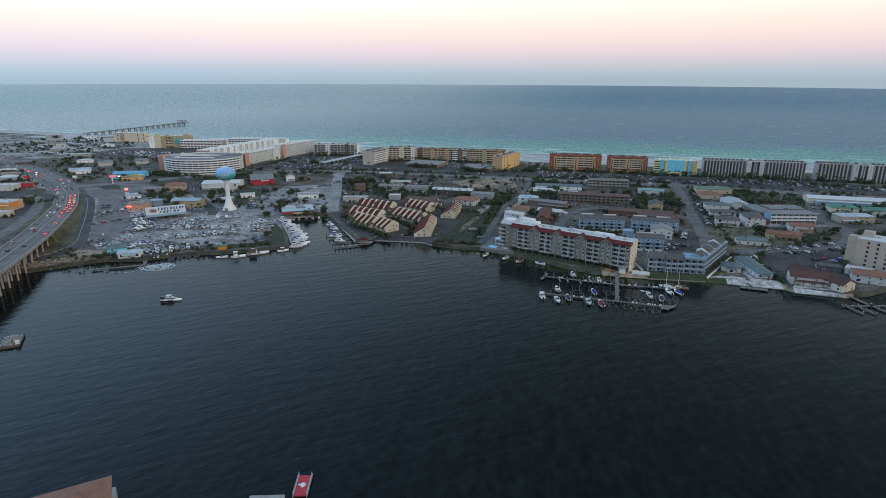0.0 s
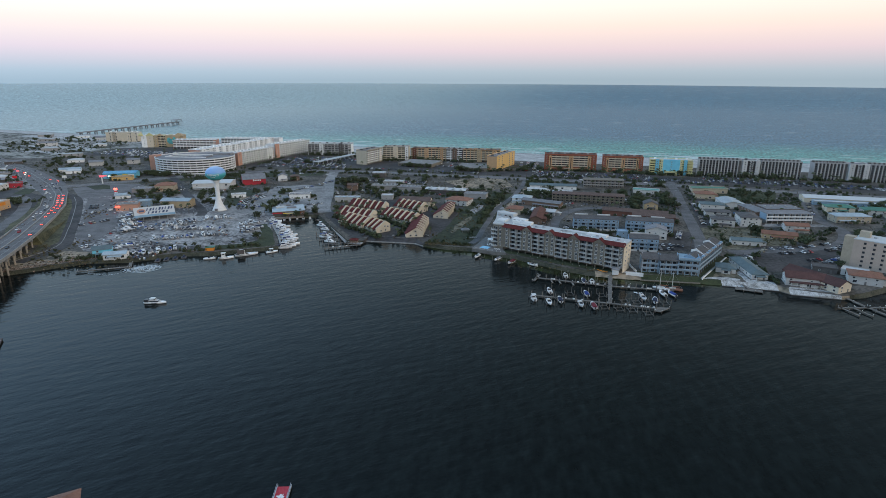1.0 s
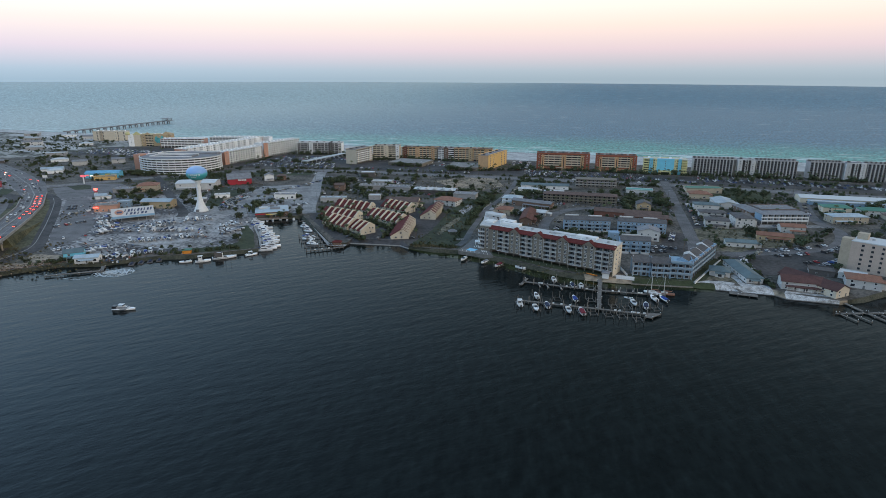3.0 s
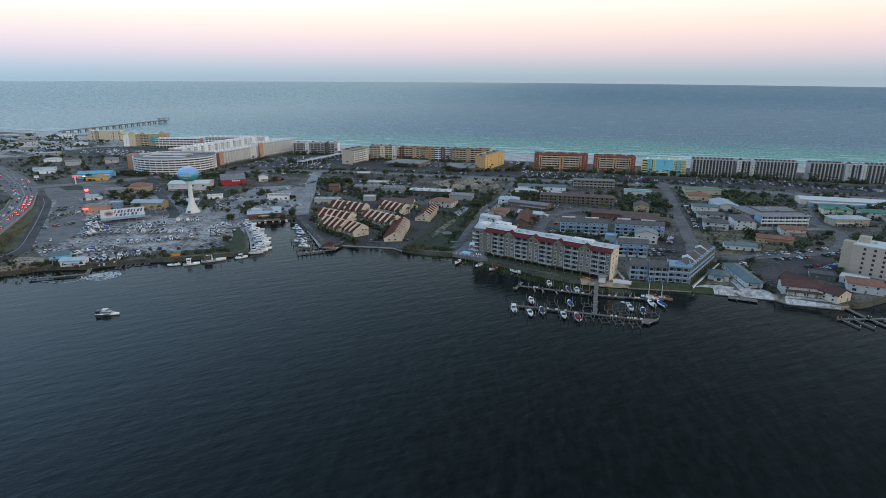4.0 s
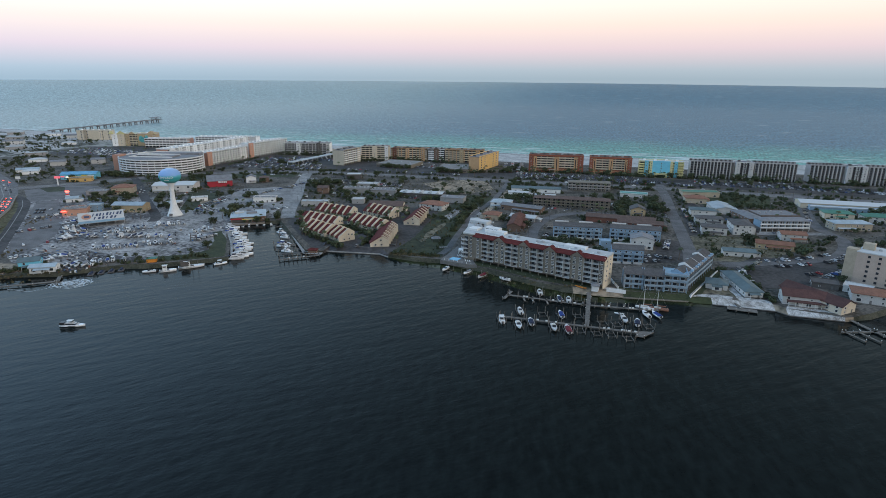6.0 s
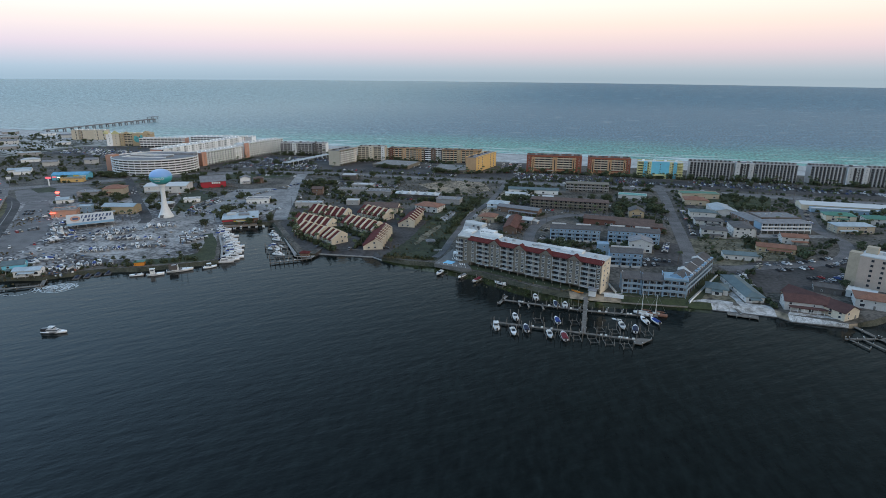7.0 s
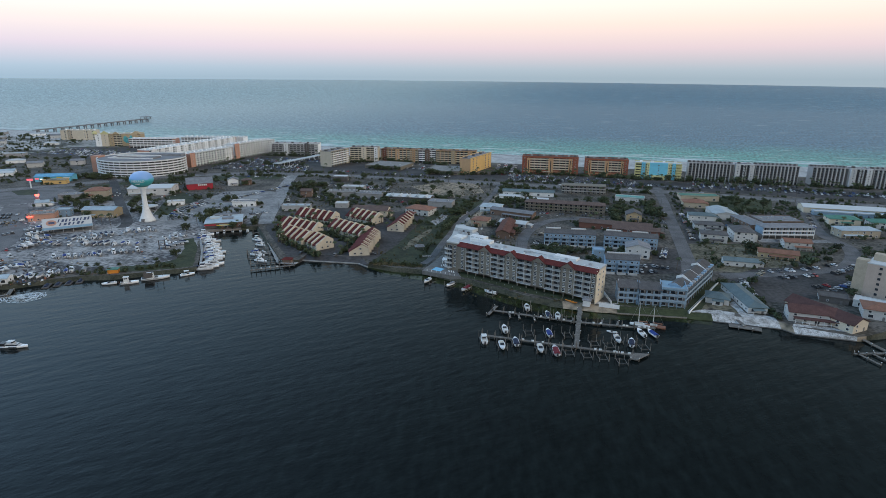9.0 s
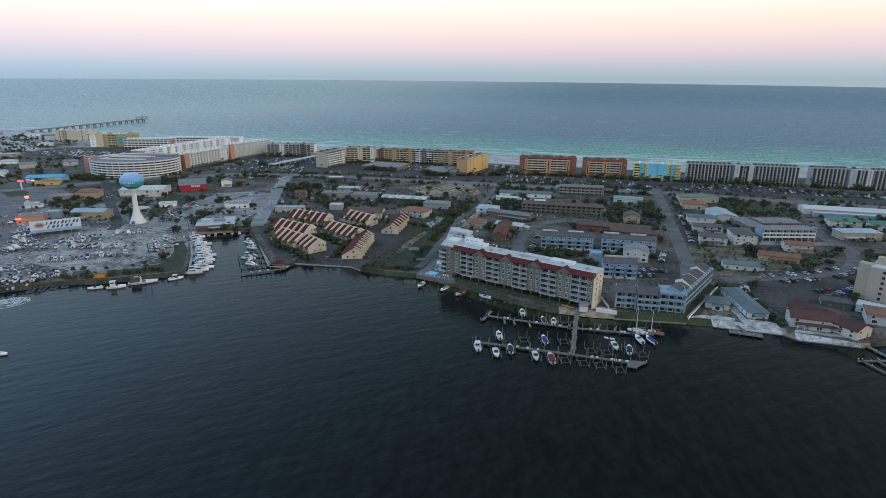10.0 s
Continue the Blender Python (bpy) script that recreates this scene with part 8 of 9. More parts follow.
boxes("roof", "green_roof", shack, (-0.4, -0.4, 2.4, 6.4, 4.4, 2.8))
for k in range(4):
    ob = thing("jet_ski_dock", -266 + k * 4.6, 362 + k * 3.6, 0, 25, "dark floating dock with covered watercraft", "floating dock", "floating docks")
    boxes("float", "dark_wall", ob, (-1.8, -4, -0.2, 1.8, 4, 0.5))
    bm = bmesh.new()
    prism_y(bm, [(-0.9, 0.5), (0.9, 0.5), (0.5, 1.3), (-0.5, 1.3)], -2.6, 2.2)
    part("cover", bm, "canvas_navy", ob)


def swirl(bm):
    """Thin broken arcs of foam, drawn out into one curving wake."""
    r = random.Random(3)
    for k in range(70):
        rad, a0, span = 9.5 * r.random() ** 0.7, r.uniform(0, math.tau), r.uniform(0.5, 1.7)
        w = r.uniform(0.12, 0.55)
        n = 7
        pts = [((rad + 3.2 * noise.noise((k * 1.7, j * 0.3, 0.3))) * math.cos(a0 + span * j / n) * 1.15 + 2.5 * math.sin(k), (rad + 3.2 * noise.noise((k * 1.7, j * 0.3, 5.3))) * math.sin(a0 + span * j / n) * 0.85) for j in range(n + 1)]
        for p, q in zip(pts, pts[1:]):
            d = Vector((q[0] - p[0], q[1] - p[1])).normalized() * w / 2
            slab(bm, [(p[0] + d.y, p[1] - d.x), (q[0] + d.y, q[1] - d.x), (q[0] - d.y, q[1] + d.x), (p[0] - d.y, p[1] + d.x)], -0.02, 0.05 + 0.0007 * k)
    for k in range(14):
        x, y = -12 - k * 1.7, -6 - 3 * math.sin(k * 0.35)
        slab(bm, [(x - 0.7, y - 0.15), (x + 0.7, y - 0.25), (x + 0.8, y + 0.15), (x - 0.6, y + 0.2)], -0.02, 0.06)


def riprap(bm):
    r = random.Random(45)
    line = [(-356, 318), (-345, 324), (-328, 340), (-311, 354), (-286, 359), (-272, 369), (-252, 379), (-236, 382)]
    for k in range(420):
        f = r.uniform(0, len(line) - 1.001) if r.random() < 0.35 else r.uniform(0, 3)
        i = int(f)
        a, b = Vector(line[i]), Vector(line[i + 1])
        p = a.lerp(b, f - i)
        x, y = p.x + r.uniform(-3, 3), p.y + r.uniform(-2.5, 5.0 if f < 3 else 1.0)
        w, n = r.uniform(0.25, 1.0), r.choice((4, 5, 6))
        z = G - 0.2 if y > p.y else 0.0
        slab(bm, [(x + w * math.cos(q * math.tau / n + 0.4) * r.uniform(0.6, 1.2), y + w * math.sin(q * math.tau / n + 0.4) * r.uniform(0.6, 1.2)) for q in range(n)], z - 0.6, z + r.uniform(0.3, 0.9))
    for k in range(70):
        x, y, a, w = r.uniform(-345, -312), 0, r.uniform(0, 3.1), r.uniform(0.8, 2.6)
        y = 324 + (x + 345) * 0.95 + r.uniform(3, 14)
        slab(bm, ribbon([(x, y), (x + w * math.cos(a), y + w * math.sin(a))], r.uniform(0.2, 0.7)), G - 0.1, G + r.uniform(0.2, 0.8))


tagged(new("rubble", made("rubble", riprap, "rubble")), "broken stone, planks and debris along the bank", "rubble", kind="stuff")
foam = new("foam", made("foam", swirl, "foam"))
foam.matrix_basis = pose(-266, 343.5, 0, 0, 0, 20) @ Matrix.Diagonal((0.95, 1.0, 1, 1))
tagged(foam, "white churned foam left by a turning boat", "foam", kind="stuff")

# ---- the near shore: orange roof and red gangway ----
pavil = thing("dock_pavilion", -138.5, 109.5, 1.6, 36, "waterside pavilion with salmon-orange hip roof", "pavilion")
boxes("floor", "concrete", pavil, (-18, -20, -4.6, 12, 14, 2.0))
boxes("wall", "white_wall", pavil, (-16, -18, 2.0, 10, 12, 6.4))
part("roof", (lambda q: (hip_roof(q, -17, -19, 11, 13, 6.4, 5.5), q)[1])(bmesh.new()), "orange_roof", pavil)
gang = thing("gangway", -80.3, 139.5, 0, 10, "red-carpeted gangway with white emblem and side rails", "gangway")
boxes("deck", "red_wall", gang, (-2.0, -5.0, 0.6, 2.0, 4.6, 1.0))
boxes("frame", "steel", gang, (-2.3, -5.2, 0.3, -2.0, 5.4, 1.1), (2.0, -5.2, 0.3, 2.3, 5.4, 1.1))
for u in (-2.15, 2.15):
    bm = bmesh.new()
    box(bm, u - 0.05, -5, 2.0, u + 0.05, 5, 2.1)
    for k in range(6):
        box(bm, u - 0.05, -5 + k * 1.95, 1.1, u + 0.05, -4.9 + k * 1.95, 2.0)
    part("railing", bm, "steel", gang)
bm = bmesh.new()
slab(bm, [(1.5 * math.cos(k * math.tau / 18) * (0.75 + 0.35 * math.sin(5 * k)), 1.4 * math.sin(k * math.tau / 18) * (0.8 + 0.3 * math.cos(4 * k))) for k in range(18)], 1.0, 1.03)
part("emblem", bm, "white_paint", gang)
fdock = thing("floating_dock", -81.0, 131.0, 0, 10, "white floating dock with moored boat gear", "floating dock")
boxes("deck", "concrete", fdock, (-13.5, -4, -0.3, -2.6, 4.0, 0.9))
boxes("locker", "hull_white", fdock, (-13, -1, 0.9, -8, 1.2, 2.2))
boxes("locker", "hull_white", fdock, (-6.5, -0.5, 0.9, -3, 1.2, 1.9))
for k, (kx, ky, kyaw) in enumerate(((48.5, 370.6, 74), (50.2, 369.2, 80), (47.0, 372.0, 66))):
    ob = thing("kayak", kx, ky, G + 0.45, kyaw, "small orange kayak lying on the grass bank", "kayak", "kayaks")
    bm = bmesh.new()
    hull(bm, 3.6, 0.8, 0.32, 0.3)
    part("hull", bm, "orange_plastic", ob)
    boxes("seat", "motor_black", ob, (-0.22, -0.7, 0.3, 0.22, 0.2, 0.36))


# ---- cars ----
def car_body(bm, L=4.6, W=1.85, van=False):
    """One shell: sills, bonnet, glasshouse and roof; the glass is the second material."""
    prof = [(-L / 2, 0.35, 0.95), (-L / 2 + 0.15, 0.9, 0.95), (-L * 0.36, 0.98, 0.97), (-L * 0.24, 1.46, 0.74), (L * 0.12, 1.48, 0.74), (L * 0.24, 1.0, 0.97), (L / 2 - 0.2, 0.82, 0.93), (L / 2, 0.4, 0.88)]
    if van:
        prof = [(-L / 2, 0.4, 0.95), (-L / 2 + 0.08, 1.05, 0.97), (-L / 2 + 0.2, 1.78, 0.82), (-L * 0.2, 1.82, 0.82), (L * 0.1, 1.8, 0.8), (L * 0.25, 1.15, 0.97), (L / 2 - 0.15, 1.0, 0.93), (L / 2, 0.45, 0.9)]
    lo = [[bm.verts.new((s * W / 2 * 0.95, y, 0.3)) for y, z, b in prof] for s in (-1, 1)]
    up = [[bm.verts.new((s * W / 2 * b, y, z)) for y, z, b in prof] for s in (-1, 1)]
    n = len(prof)
    for k in range(n - 1):
        glassy = prof[k][1] > 1.3 or prof[k + 1][1] > 1.3
        for s in (0, 1):
            q = (lo[s][k], lo[s][k + 1], up[s][k + 1], up[s][k])
            bm.faces.new(q if s else q[::-1]).material_index = 0
        f = bm.faces.new((up[0][k], up[1][k], up[1][k + 1], up[0][k + 1]))
        f.material_index = 1 if glassy and not (prof[k][1] > 1.3 and prof[k + 1][1] > 1.3) else 0
        bm.faces.new((lo[0][k], lo[0][k + 1], lo[1][k + 1], lo[1][k]))
    bm.faces.new((lo[0][0], lo[1][0], up[1][0], up[0][0]))
    bm.faces.new((lo[1][-1], lo[0][-1], up[0][-1], up[1][-1]))


WHEEL = made("wheel", lambda q: prism_x(q, [(0.33 * math.cos(k * math.tau / 10), 0.33 + 0.33 * math.sin(k * math.tau / 10)) for k in range(10)], -0.11, 0.11), "tyre")
SIDE_GLASS = made("side_window", lambda q: prism_x(q, [(-1.25, 1.0), (0.75, 1.0), (0.45, 1.38), (-0.95, 1.38)], -0.86, 0.86), "glass")
TAIL = made("tail_light", lambda q: box(q, -0.27, -0.05, -0.05, 0.27, 0.02, 0.3), "brake_glow")
CARSET = {}
BODIES = {(key, van): made("body", lambda q: car_body(q, van=van), "paint_" + key, "glass") for key in CARS for van in (False, True)}


def new_car(key, van, brake):
    label = key.replace("tan", "tan-painted") + (" van " if van else " saloon car ") + ("queueing with brake lights lit" if brake else "on the asphalt")
    ob = thing("car", 0, 0, 0, 0, label, "car", "queueing cars" if brake else "cars")
    piece("body", BODIES[key, van], ob)
    if not van:
        piece("side_window", SIDE_GLASS, ob)
    for u, v in ((-0.84, -1.4), (0.84, -1.4), (-0.84, 1.4), (0.84, 1.4)):
        piece("wheel", WHEEL, ob, u, v, 0)
    if brake:
        for u in (-0.6, 0.6):
            piece("tail_light", TAIL, ob, u, -2.32, 0.7)
    return ob


far_spots = []
crng = random.Random(11)
PAINTS = ["white"] * 4 + ["silver"] * 3 + ["black"] * 6 + ["grey"] * 6 + ["blue"] + ["red"] + ["tan"]


def put_car(x, y, heading, z=None, brake=False, color=None):
    if y > 500 and x > -470 and not brake:
        far_spots.append((x, y, radians(heading)))
        return
    key = color or crng.choice(PAINTS), crng.random() < 0.35, brake
    m = pose(x, y, G + 0.13 if z is None else z, 0, 0, heading)
    if key in CARSET:
        copy_thing(CARSET[key], m)
    else:
        CARSET[key] = new_car(*key)
        CARSET[key].matrix_basis = m


def car_row(x0, y0, x1, y1, fill=0.75, pitch=2.8):
    d = Vector((x1 - x0, y1 - y0))
    n = int(d.length / pitch)
    head = math.degrees(math.atan2(d.y, d.x))
    for k in range(n):
        if crng.random() < fill:
            put_car(x0 + d.x * (k + 0.5) / n, y0 + d.y * (k + 0.5) / n, head + crng.choice((0, 180)) + crng.uniform(-3, 3))


def at_road(line, f, u):
    """A place and heading on a road: f counts its points, u metres to the right."""
    i = min(int(f), len(line) - 2)
    a, b = Vector(line[i]), Vector(line[i + 1])
    d = (b - a).to_2d().normalized()
    p = a.lerp(b, f - i)
    return p.x + d.y * u, p.y - d.x * u, (p.z if len(p) > 2 else G + 0.1), math.degrees(math.atan2(d.y, d.x)) - 90


for f, u in [(6.0, 3.4), (6.25, 3.4), (6.5, 3.4), (6.72, 3.4), (6.95, 3.4), (7.15, 3.4), (7.35, 3.4), (7.55, 3.4), (6.3, 7.6), (6.6, 7.6), (6.85, 7.6), (7.1, 7.6), (7.3, 7.6), (7.5, 7.6), (7.75, 7.6), (5.5, 7.4), (5.0, 7.4), (7.75, 3.4)]:
    x, y, z, h = at_road(BRIDGE, f, u)
    put_car(x, y, h, z + 0.02, True)
for f, u in [(4.1, -3.5), (4.5, -7.4), (5.2, -3.4), (5.6, -7.4), (6.1, -7.2), (6.6, -3.2), (7.2, -7.3), (7.7, -3.5), (5.35, -7.4), (4.3, 3.4), (6.35, -7.2), (6.85, -3.4), (7.05, -7.3), (7.4, -3.4), (7.55, -7.4), (5.85, -3.3), (6.3, -3.3)]:
    x, y, z, h = at_road(BRIDGE, f, u)
    put_car(x, y, h + 180, z + 0.02)
for f in (0.2, 0.5, 0.8, 1.1, 1.3, 1.7, 2.0, 2.3, 2.8, 3.3):
    x, y, z, h = at_road(HIGHWAY, f, crng.choice((-7.4, -3.5, 3.5, 7.4)))
    put_car(x, y, h, brake=crng.random() < 0.5)
for k in range(46):
    x, y, z, h = at_road(HIGHWAY, crng.uniform(0.05, 3.6), crng.choice((-9, -5.2, -5.2, 3.4, 7.4)))
    far_spots.append((x, y, radians(h + (180 if k % 2 else 0))))
for f in (2.4, 3.3, 4.2, 4.6, 5.3, 5.8, 6.2, 6.7, 7.3):
    x, y, z, h = at_road(COAST_ROAD, f, crng.choice((-7.4, -3.5, 3.5, 7.4)))
    put_car(x, y, h)
for row in ((-436, 505, -424, 508, 0.9), (-421, 484, -408, 490, 0.9), (-440, 516, -426, 520, 0.8), (-412, 512, -404, 498, 0.8), (-392, 440, -378, 462, 0.7), (-362, 404, -344, 420, 0.5), (-340, 378, -318, 392, 0.6),
            (-292, 540, -294, 600, 0.85), (-284, 519, -266, 535, 0.95), (-291, 532, -276, 546, 0.95), (-288, 526, -271, 541, 0.9), (-289, 545, -284, 590, 0.9), (-255, 529, -259, 567, 0.8), (-296, 552, -296, 600, 0.6), (-270, 570, -240, 582, 0.5), (-268, 612, -240, 690, 0.5), (-322, 620, -285, 640, 0.7), (-230, 540, -210, 560, 0.5),
            (-82, 442, -80, 468, 0.4), (-78, 470, -78, 500, 0.35), (-138, 440, -104, 438, 0.25), (33, 482, 40, 520, 0.5), (200, 404, 226, 424, 0.35), (160, 428, 178, 434, 0.4), (206, 446, 236, 462, 0.35), (152, 600, 146, 560, 0.5), (100, 440, 114, 442, 0.6), (-12, 545, 4, 536, 0.5), (8, 500, 24, 508, 0.5), (6, 446, 34, 430, 0.7), (40, 428, 60, 416, 0.6), (-4, 470, 8, 486, 0.5),
            (128, 484, 119, 456, 0.9), (92, 428, 110, 430, 0.6), (120, 438, 110, 440, 0.5), (174, 612, 166, 565, 0.75), (162, 545, 156, 512, 0.7), (154, 388, 158, 420, 0.9), (176, 438, 200, 444, 0.6), (186, 408, 210, 418, 0.5),
            (184, 428, 210, 436, 0.6), (222, 440, 250, 462, 0.5), (268, 560, 290, 620, 0.5), (214, 518, 250, 524, 0.3), (30, 592, 90, 583, 0.3), (20, 622, 70, 616, 0.35)):
    car_row(*row)

# the crowded hotel car parks, too many and too far to count
CP = bpy.data.materials.new("car_paint_mixed")
CP.use_nodes = True
cpn = CP.node_tree
cpb = cpn.nodes["Principled BSDF"]
cpb.inputs["Roughness"].default_value = 0.35
cg, cr = cpn.nodes.new("ShaderNodeNewGeometry"), cpn.nodes.new("ShaderNodeValToRGB")
cr.color_ramp.interpolation = "CONSTANT"
MIXED = [(0.0, "white"), (0.11, "silver"), (0.25, "black"), (0.58, "grey"), (0.9, "blue"), (0.95, "red"), (0.975, "tan")]
while len(cr.color_ramp.elements) < len(MIXED):
    cr.color_ramp.elements.new(0.5)
for e, (p, k) in zip(cr.color_ramp.elements, MIXED):
    e.position, e.color = p, (*CARS[k], 1)
cpn.links.new(cg.outputs["Random Per Island"], cr.inputs[0])
cpn.links.new(cr.outputs[0], cpb.inputs["Base Color"])
tmpl = bmesh.new()
car_body(tmpl)
tmpl.verts.index_update()
tv = np.array([v.co[:] for v in tmpl.verts])
tf = [([v.index for v in f.verts], f.material_index) for f in tmpl.faces]
tmpl.free()
spots = far_spots
for x0, y0, x1, y1, fill in ((-390, 800, -250, 800, 0.85), (-395, 822, -260, 822, 0.85), (-390, 846, -270, 846, 0.85), (-385, 868, -290, 868, 0.85), (-380, 892, -250, 880, 0.85), (-380, 916, -260, 900, 0.5),
                             (-235, 805, -60, 778, 0.4), (-130, 840, -60, 825, 0.5), (-130, 862, -60, 850, 0.5), (10, 768, 230, 735, 0.75), (15, 786, 190, 758, 0.75), (20, 803, 165, 786, 0.75), (225, 768, 420, 728, 0.75),
                             (230, 748, 430, 706, 0.75), (235, 782, 360, 760, 0.6), (430, 724, 690, 660, 0.7), (430, 706, 690, 640, 0.7), (-745, 915, -560, 870, 0.8), (-745, 935, -550, 890, 0.8), (-745, 955, -540, 906, 0.8), (-745, 975, -580, 935, 0.7),
                             (-200, 700, -120, 690, 0.7), (-180, 690, -120, 682, 0.6), (-190, 634, -120, 628, 0.6), (-140, 660, -80, 654, 0.7), (-145, 668, -85, 660, 0.5), (-215, 625, -206, 600, 0.6), (-112, 622, -70, 618, 0.6), (-60, 615, -66, 580, 0.5), (-330, 745, -250, 740, 0.3), (-240, 704, -130, 694, 0.6), (-244, 716, -120, 702, 0.5), (-236, 722, -205, 745, 0.7), (-380, 834, -265, 834, 0.8), (-380, 857, -280, 857, 0.8), (-376, 880, -285, 878, 0.8), (-376, 904, -262, 890, 0.8), (-388, 811, -255, 811, 0.8),
                             (12, 777, 210, 746, 0.8), (18, 795, 170, 772, 0.7), (228, 758, 425, 717, 0.8), (430, 715, 690, 650, 0.7), (-740, 925, -556, 880, 0.7), (-740, 945, -545, 898, 0.7), (-740, 965, -560, 920, 0.7), (4, 806, 8, 900, 0.8), (14, 800, 17, 900, 0.8), (19, 800, 22, 900, 0.7), (-4, 830, -2, 900, 0.6), (-230, 880, -185, 884, 0.6), (-110, 846, -70, 836, 0.6), (-125, 880, -70, 872, 0.6)):
    d = Vector((x1 - x0, y1 - y0))
    n = int(d.length / 2.9)
    for k in range(n):
        if crng.random() < fill:
            spots.append((x0 + d.x * k / n, y0 + d.y * k / n, math.atan2(d.y, d.x) + crng.choice((0, math.pi)) + crng.uniform(-0.05, 0.05)))
verts, faces, mats = [], [], []
for x, y, a in spots:
    base = len(verts)
    c, s = math.cos(a), math.sin(a)
    verts += [(x + c * p[0] - s * p[1], y + s * p[0] + c * p[1], G + 0.02 + p[2] * 1.0) for p in tv]
    for f, m in tf:
        faces.append([base + i for i in f])
        mats.append(m)
me = bpy.data.meshes.new("parked_cars")
me.from_pydata(verts, [], faces)
me.materials.append(CP)
me.materials.append(M["glass"])
me.polygons.foreach_set("material_index", mats)
tagged(new("parked_cars", me), "crowded rows of parked cars before the beach hotels", "cars", kind="stuff")

# ---- boats stored in the yard ----
TRAILER = made("trailer", lambda q: (box(q, -0.9, -2.8, 0.35, -0.78, 2.6, 0.47), box(q, 0.78, -2.8, 0.35, 0.9, 2.6, 0.47), box(q, -1.0, -1.2, 0.2, 1.0, -1.0, 0.4), box(q, -0.06, 2.6, 0.35, 0.06, 4.0, 0.47)), "steel")
yard = random.Random(5)
for row in ((-326, 436, -258, 446), (-318, 450, -296, 456), (-313, 462, -286, 477), (-302, 404, -248, 430), (-340, 424, -332, 446), (-352, 440, -340, 458), (-362, 452, -352, 474), (-374, 470, -364, 486),
            (-250, 462, -238, 472), (-236, 440, -228, 458), (-244, 448, -238, 456), (-331, 396, -326, 408), (-310, 376, -304, 392), (-278, 374, -254, 386), (-292, 478, -266, 486), (-292, 366, -268, 372)):
    d = Vector((row[2] - row[0], row[3] - row[1]))
    n = max(2, int(d.length / 3.7))
    for k in range(n):
        if yard.random() < 0.8:
            x, y = row[0] + d.x * k / n + yard.uniform(-0.5, 0.5), row[1] + d.y * k / n + yard.uniform(-1.6, 1.6)
            h = math.degrees(math.atan2(d.y, d.x)) + yard.choice((0, 0, 180)) + yard.uniform(-9, 9) + 12
            b = put_boat(yard.choice(["white", "white", "top", "cabin", "navy", "navy", "grey", "grey", "blue"]), x, y, G + 1.0, h)
            tagged(b, b["label"].split(" with outboard")[0].split(" stored on")[0] + " stored on a trailer", group="stored boats")
            piece("trailer", TRAILER, b, 0, 0, -0.93)
            k2 = yard.uniform(0.8, 1.15)
            b.scale = (k2, k2, k2)
            b.location.z = G + 0.1 + 0.93 * k2

# ---- plants ----
def leaf_cloud(bm, blobs, count, size, seed):
    r = random.Random(seed)
    for cx, cy, cz, rx, rz in blobs:
        for k in range(count):
            d = Vector((r.gauss(0, 1), r.gauss(0, 1), r.gauss(0, 1))).normalized()
            q = r.uniform(0.65, 1.05)
            p = Vector((cx + d.x * rx * q, cy + d.y * rx * q, cz + d.z * rz * q))
            u = (d + Vector((r.uniform(-1, 1), r.uniform(-1, 1), r.uniform(-0.6, 1.0))) * 0.8).orthogonal().normalized()
            v = d.cross(u).normalized()
            s = size * r.uniform(0.6, 1.4)
            bm.faces.new([bm.verts.new(p + u * s * a + v * s * b) for a, b in ((-1, -0.5), (0.1, -0.8), (1, 0.4), (-0.2, 0.9))])


def tree_meshes(seed, height, spread):
    r = random.Random(seed)
    bm = bmesh.new()
    cyl(bm, 0, 0, -0.3, height * 0.5, 0.28, 0.14, 7)
    for k in range(5):
        a = k * 2.4 + r.uniform(-0.4, 0.4)
        p0, p1 = Vector((0, 0, height * 0.3)), Vector((math.cos(a) * spread * 0.55, math.sin(a) * spread * 0.55, height * r.uniform(0.55, 0.8)))
        d = (p1 - p0).normalized()
        s1, e = d.orthogonal().normalized(), []
        s2 = d.cross(s1)
        for p, w in ((p0, 0.13), (p1, 0.04)):
            e.append([bm.verts.new(p + (s1 * math.cos(t * 2.094) + s2 * math.sin(t * 2.094)) * w) for t in range(3)])
        for t in range(3):
            bm.faces.new((e[0][t], e[0][(t + 1) % 3], e[1][(t + 1) % 3], e[1][t]))
    trunk = mesh("trunk", bm, "bark")
    blobs = [(r.uniform(-0.75, 0.75) * spread, r.uniform(-0.75, 0.75) * spread, height * r.uniform(0.34, 0.82), spread * r.uniform(0.38, 0.6), height * r.uniform(0.14, 0.22)) for k in range(10)]
    bm = bmesh.new()
    leaf_cloud(bm, blobs, 46, 0.42, seed)
    return trunk, mesh("crown", bm, "leaf")


def palm_meshes(seed, height):
    r = random.Random(seed)
    bm = bmesh.new()
    lean = r.uniform(0.2, 0.7)
    rings = [[bm.verts.new((lean * (f ** 2) + w * math.cos(t * 1.0472), w * math.sin(t * 1.0472), f * height - 0.2)) for t in range(6)] for f, w in ((0, 0.24), (0.3, 0.17), (0.7, 0.15), (1, 0.17))]
    for a, b in zip(rings, rings[1:]):
        for t in range(6):
            bm.faces.new((a[t], a[(t + 1) % 6], b[(t + 1) % 6], b[t]))
    trunk = mesh("trunk", bm, "bark")
    bm = bmesh.new()
    for k in range(22):
        a = k * 2.39996
        rise = r.uniform(-0.5, 0.9)
        u = Vector((math.cos(a), math.sin(a), 0))
        v = Vector((-math.sin(a), math.cos(a), 0))
        o = Vector((lean, 0, height - 0.2))
        L = r.uniform(1.6, 2.3)
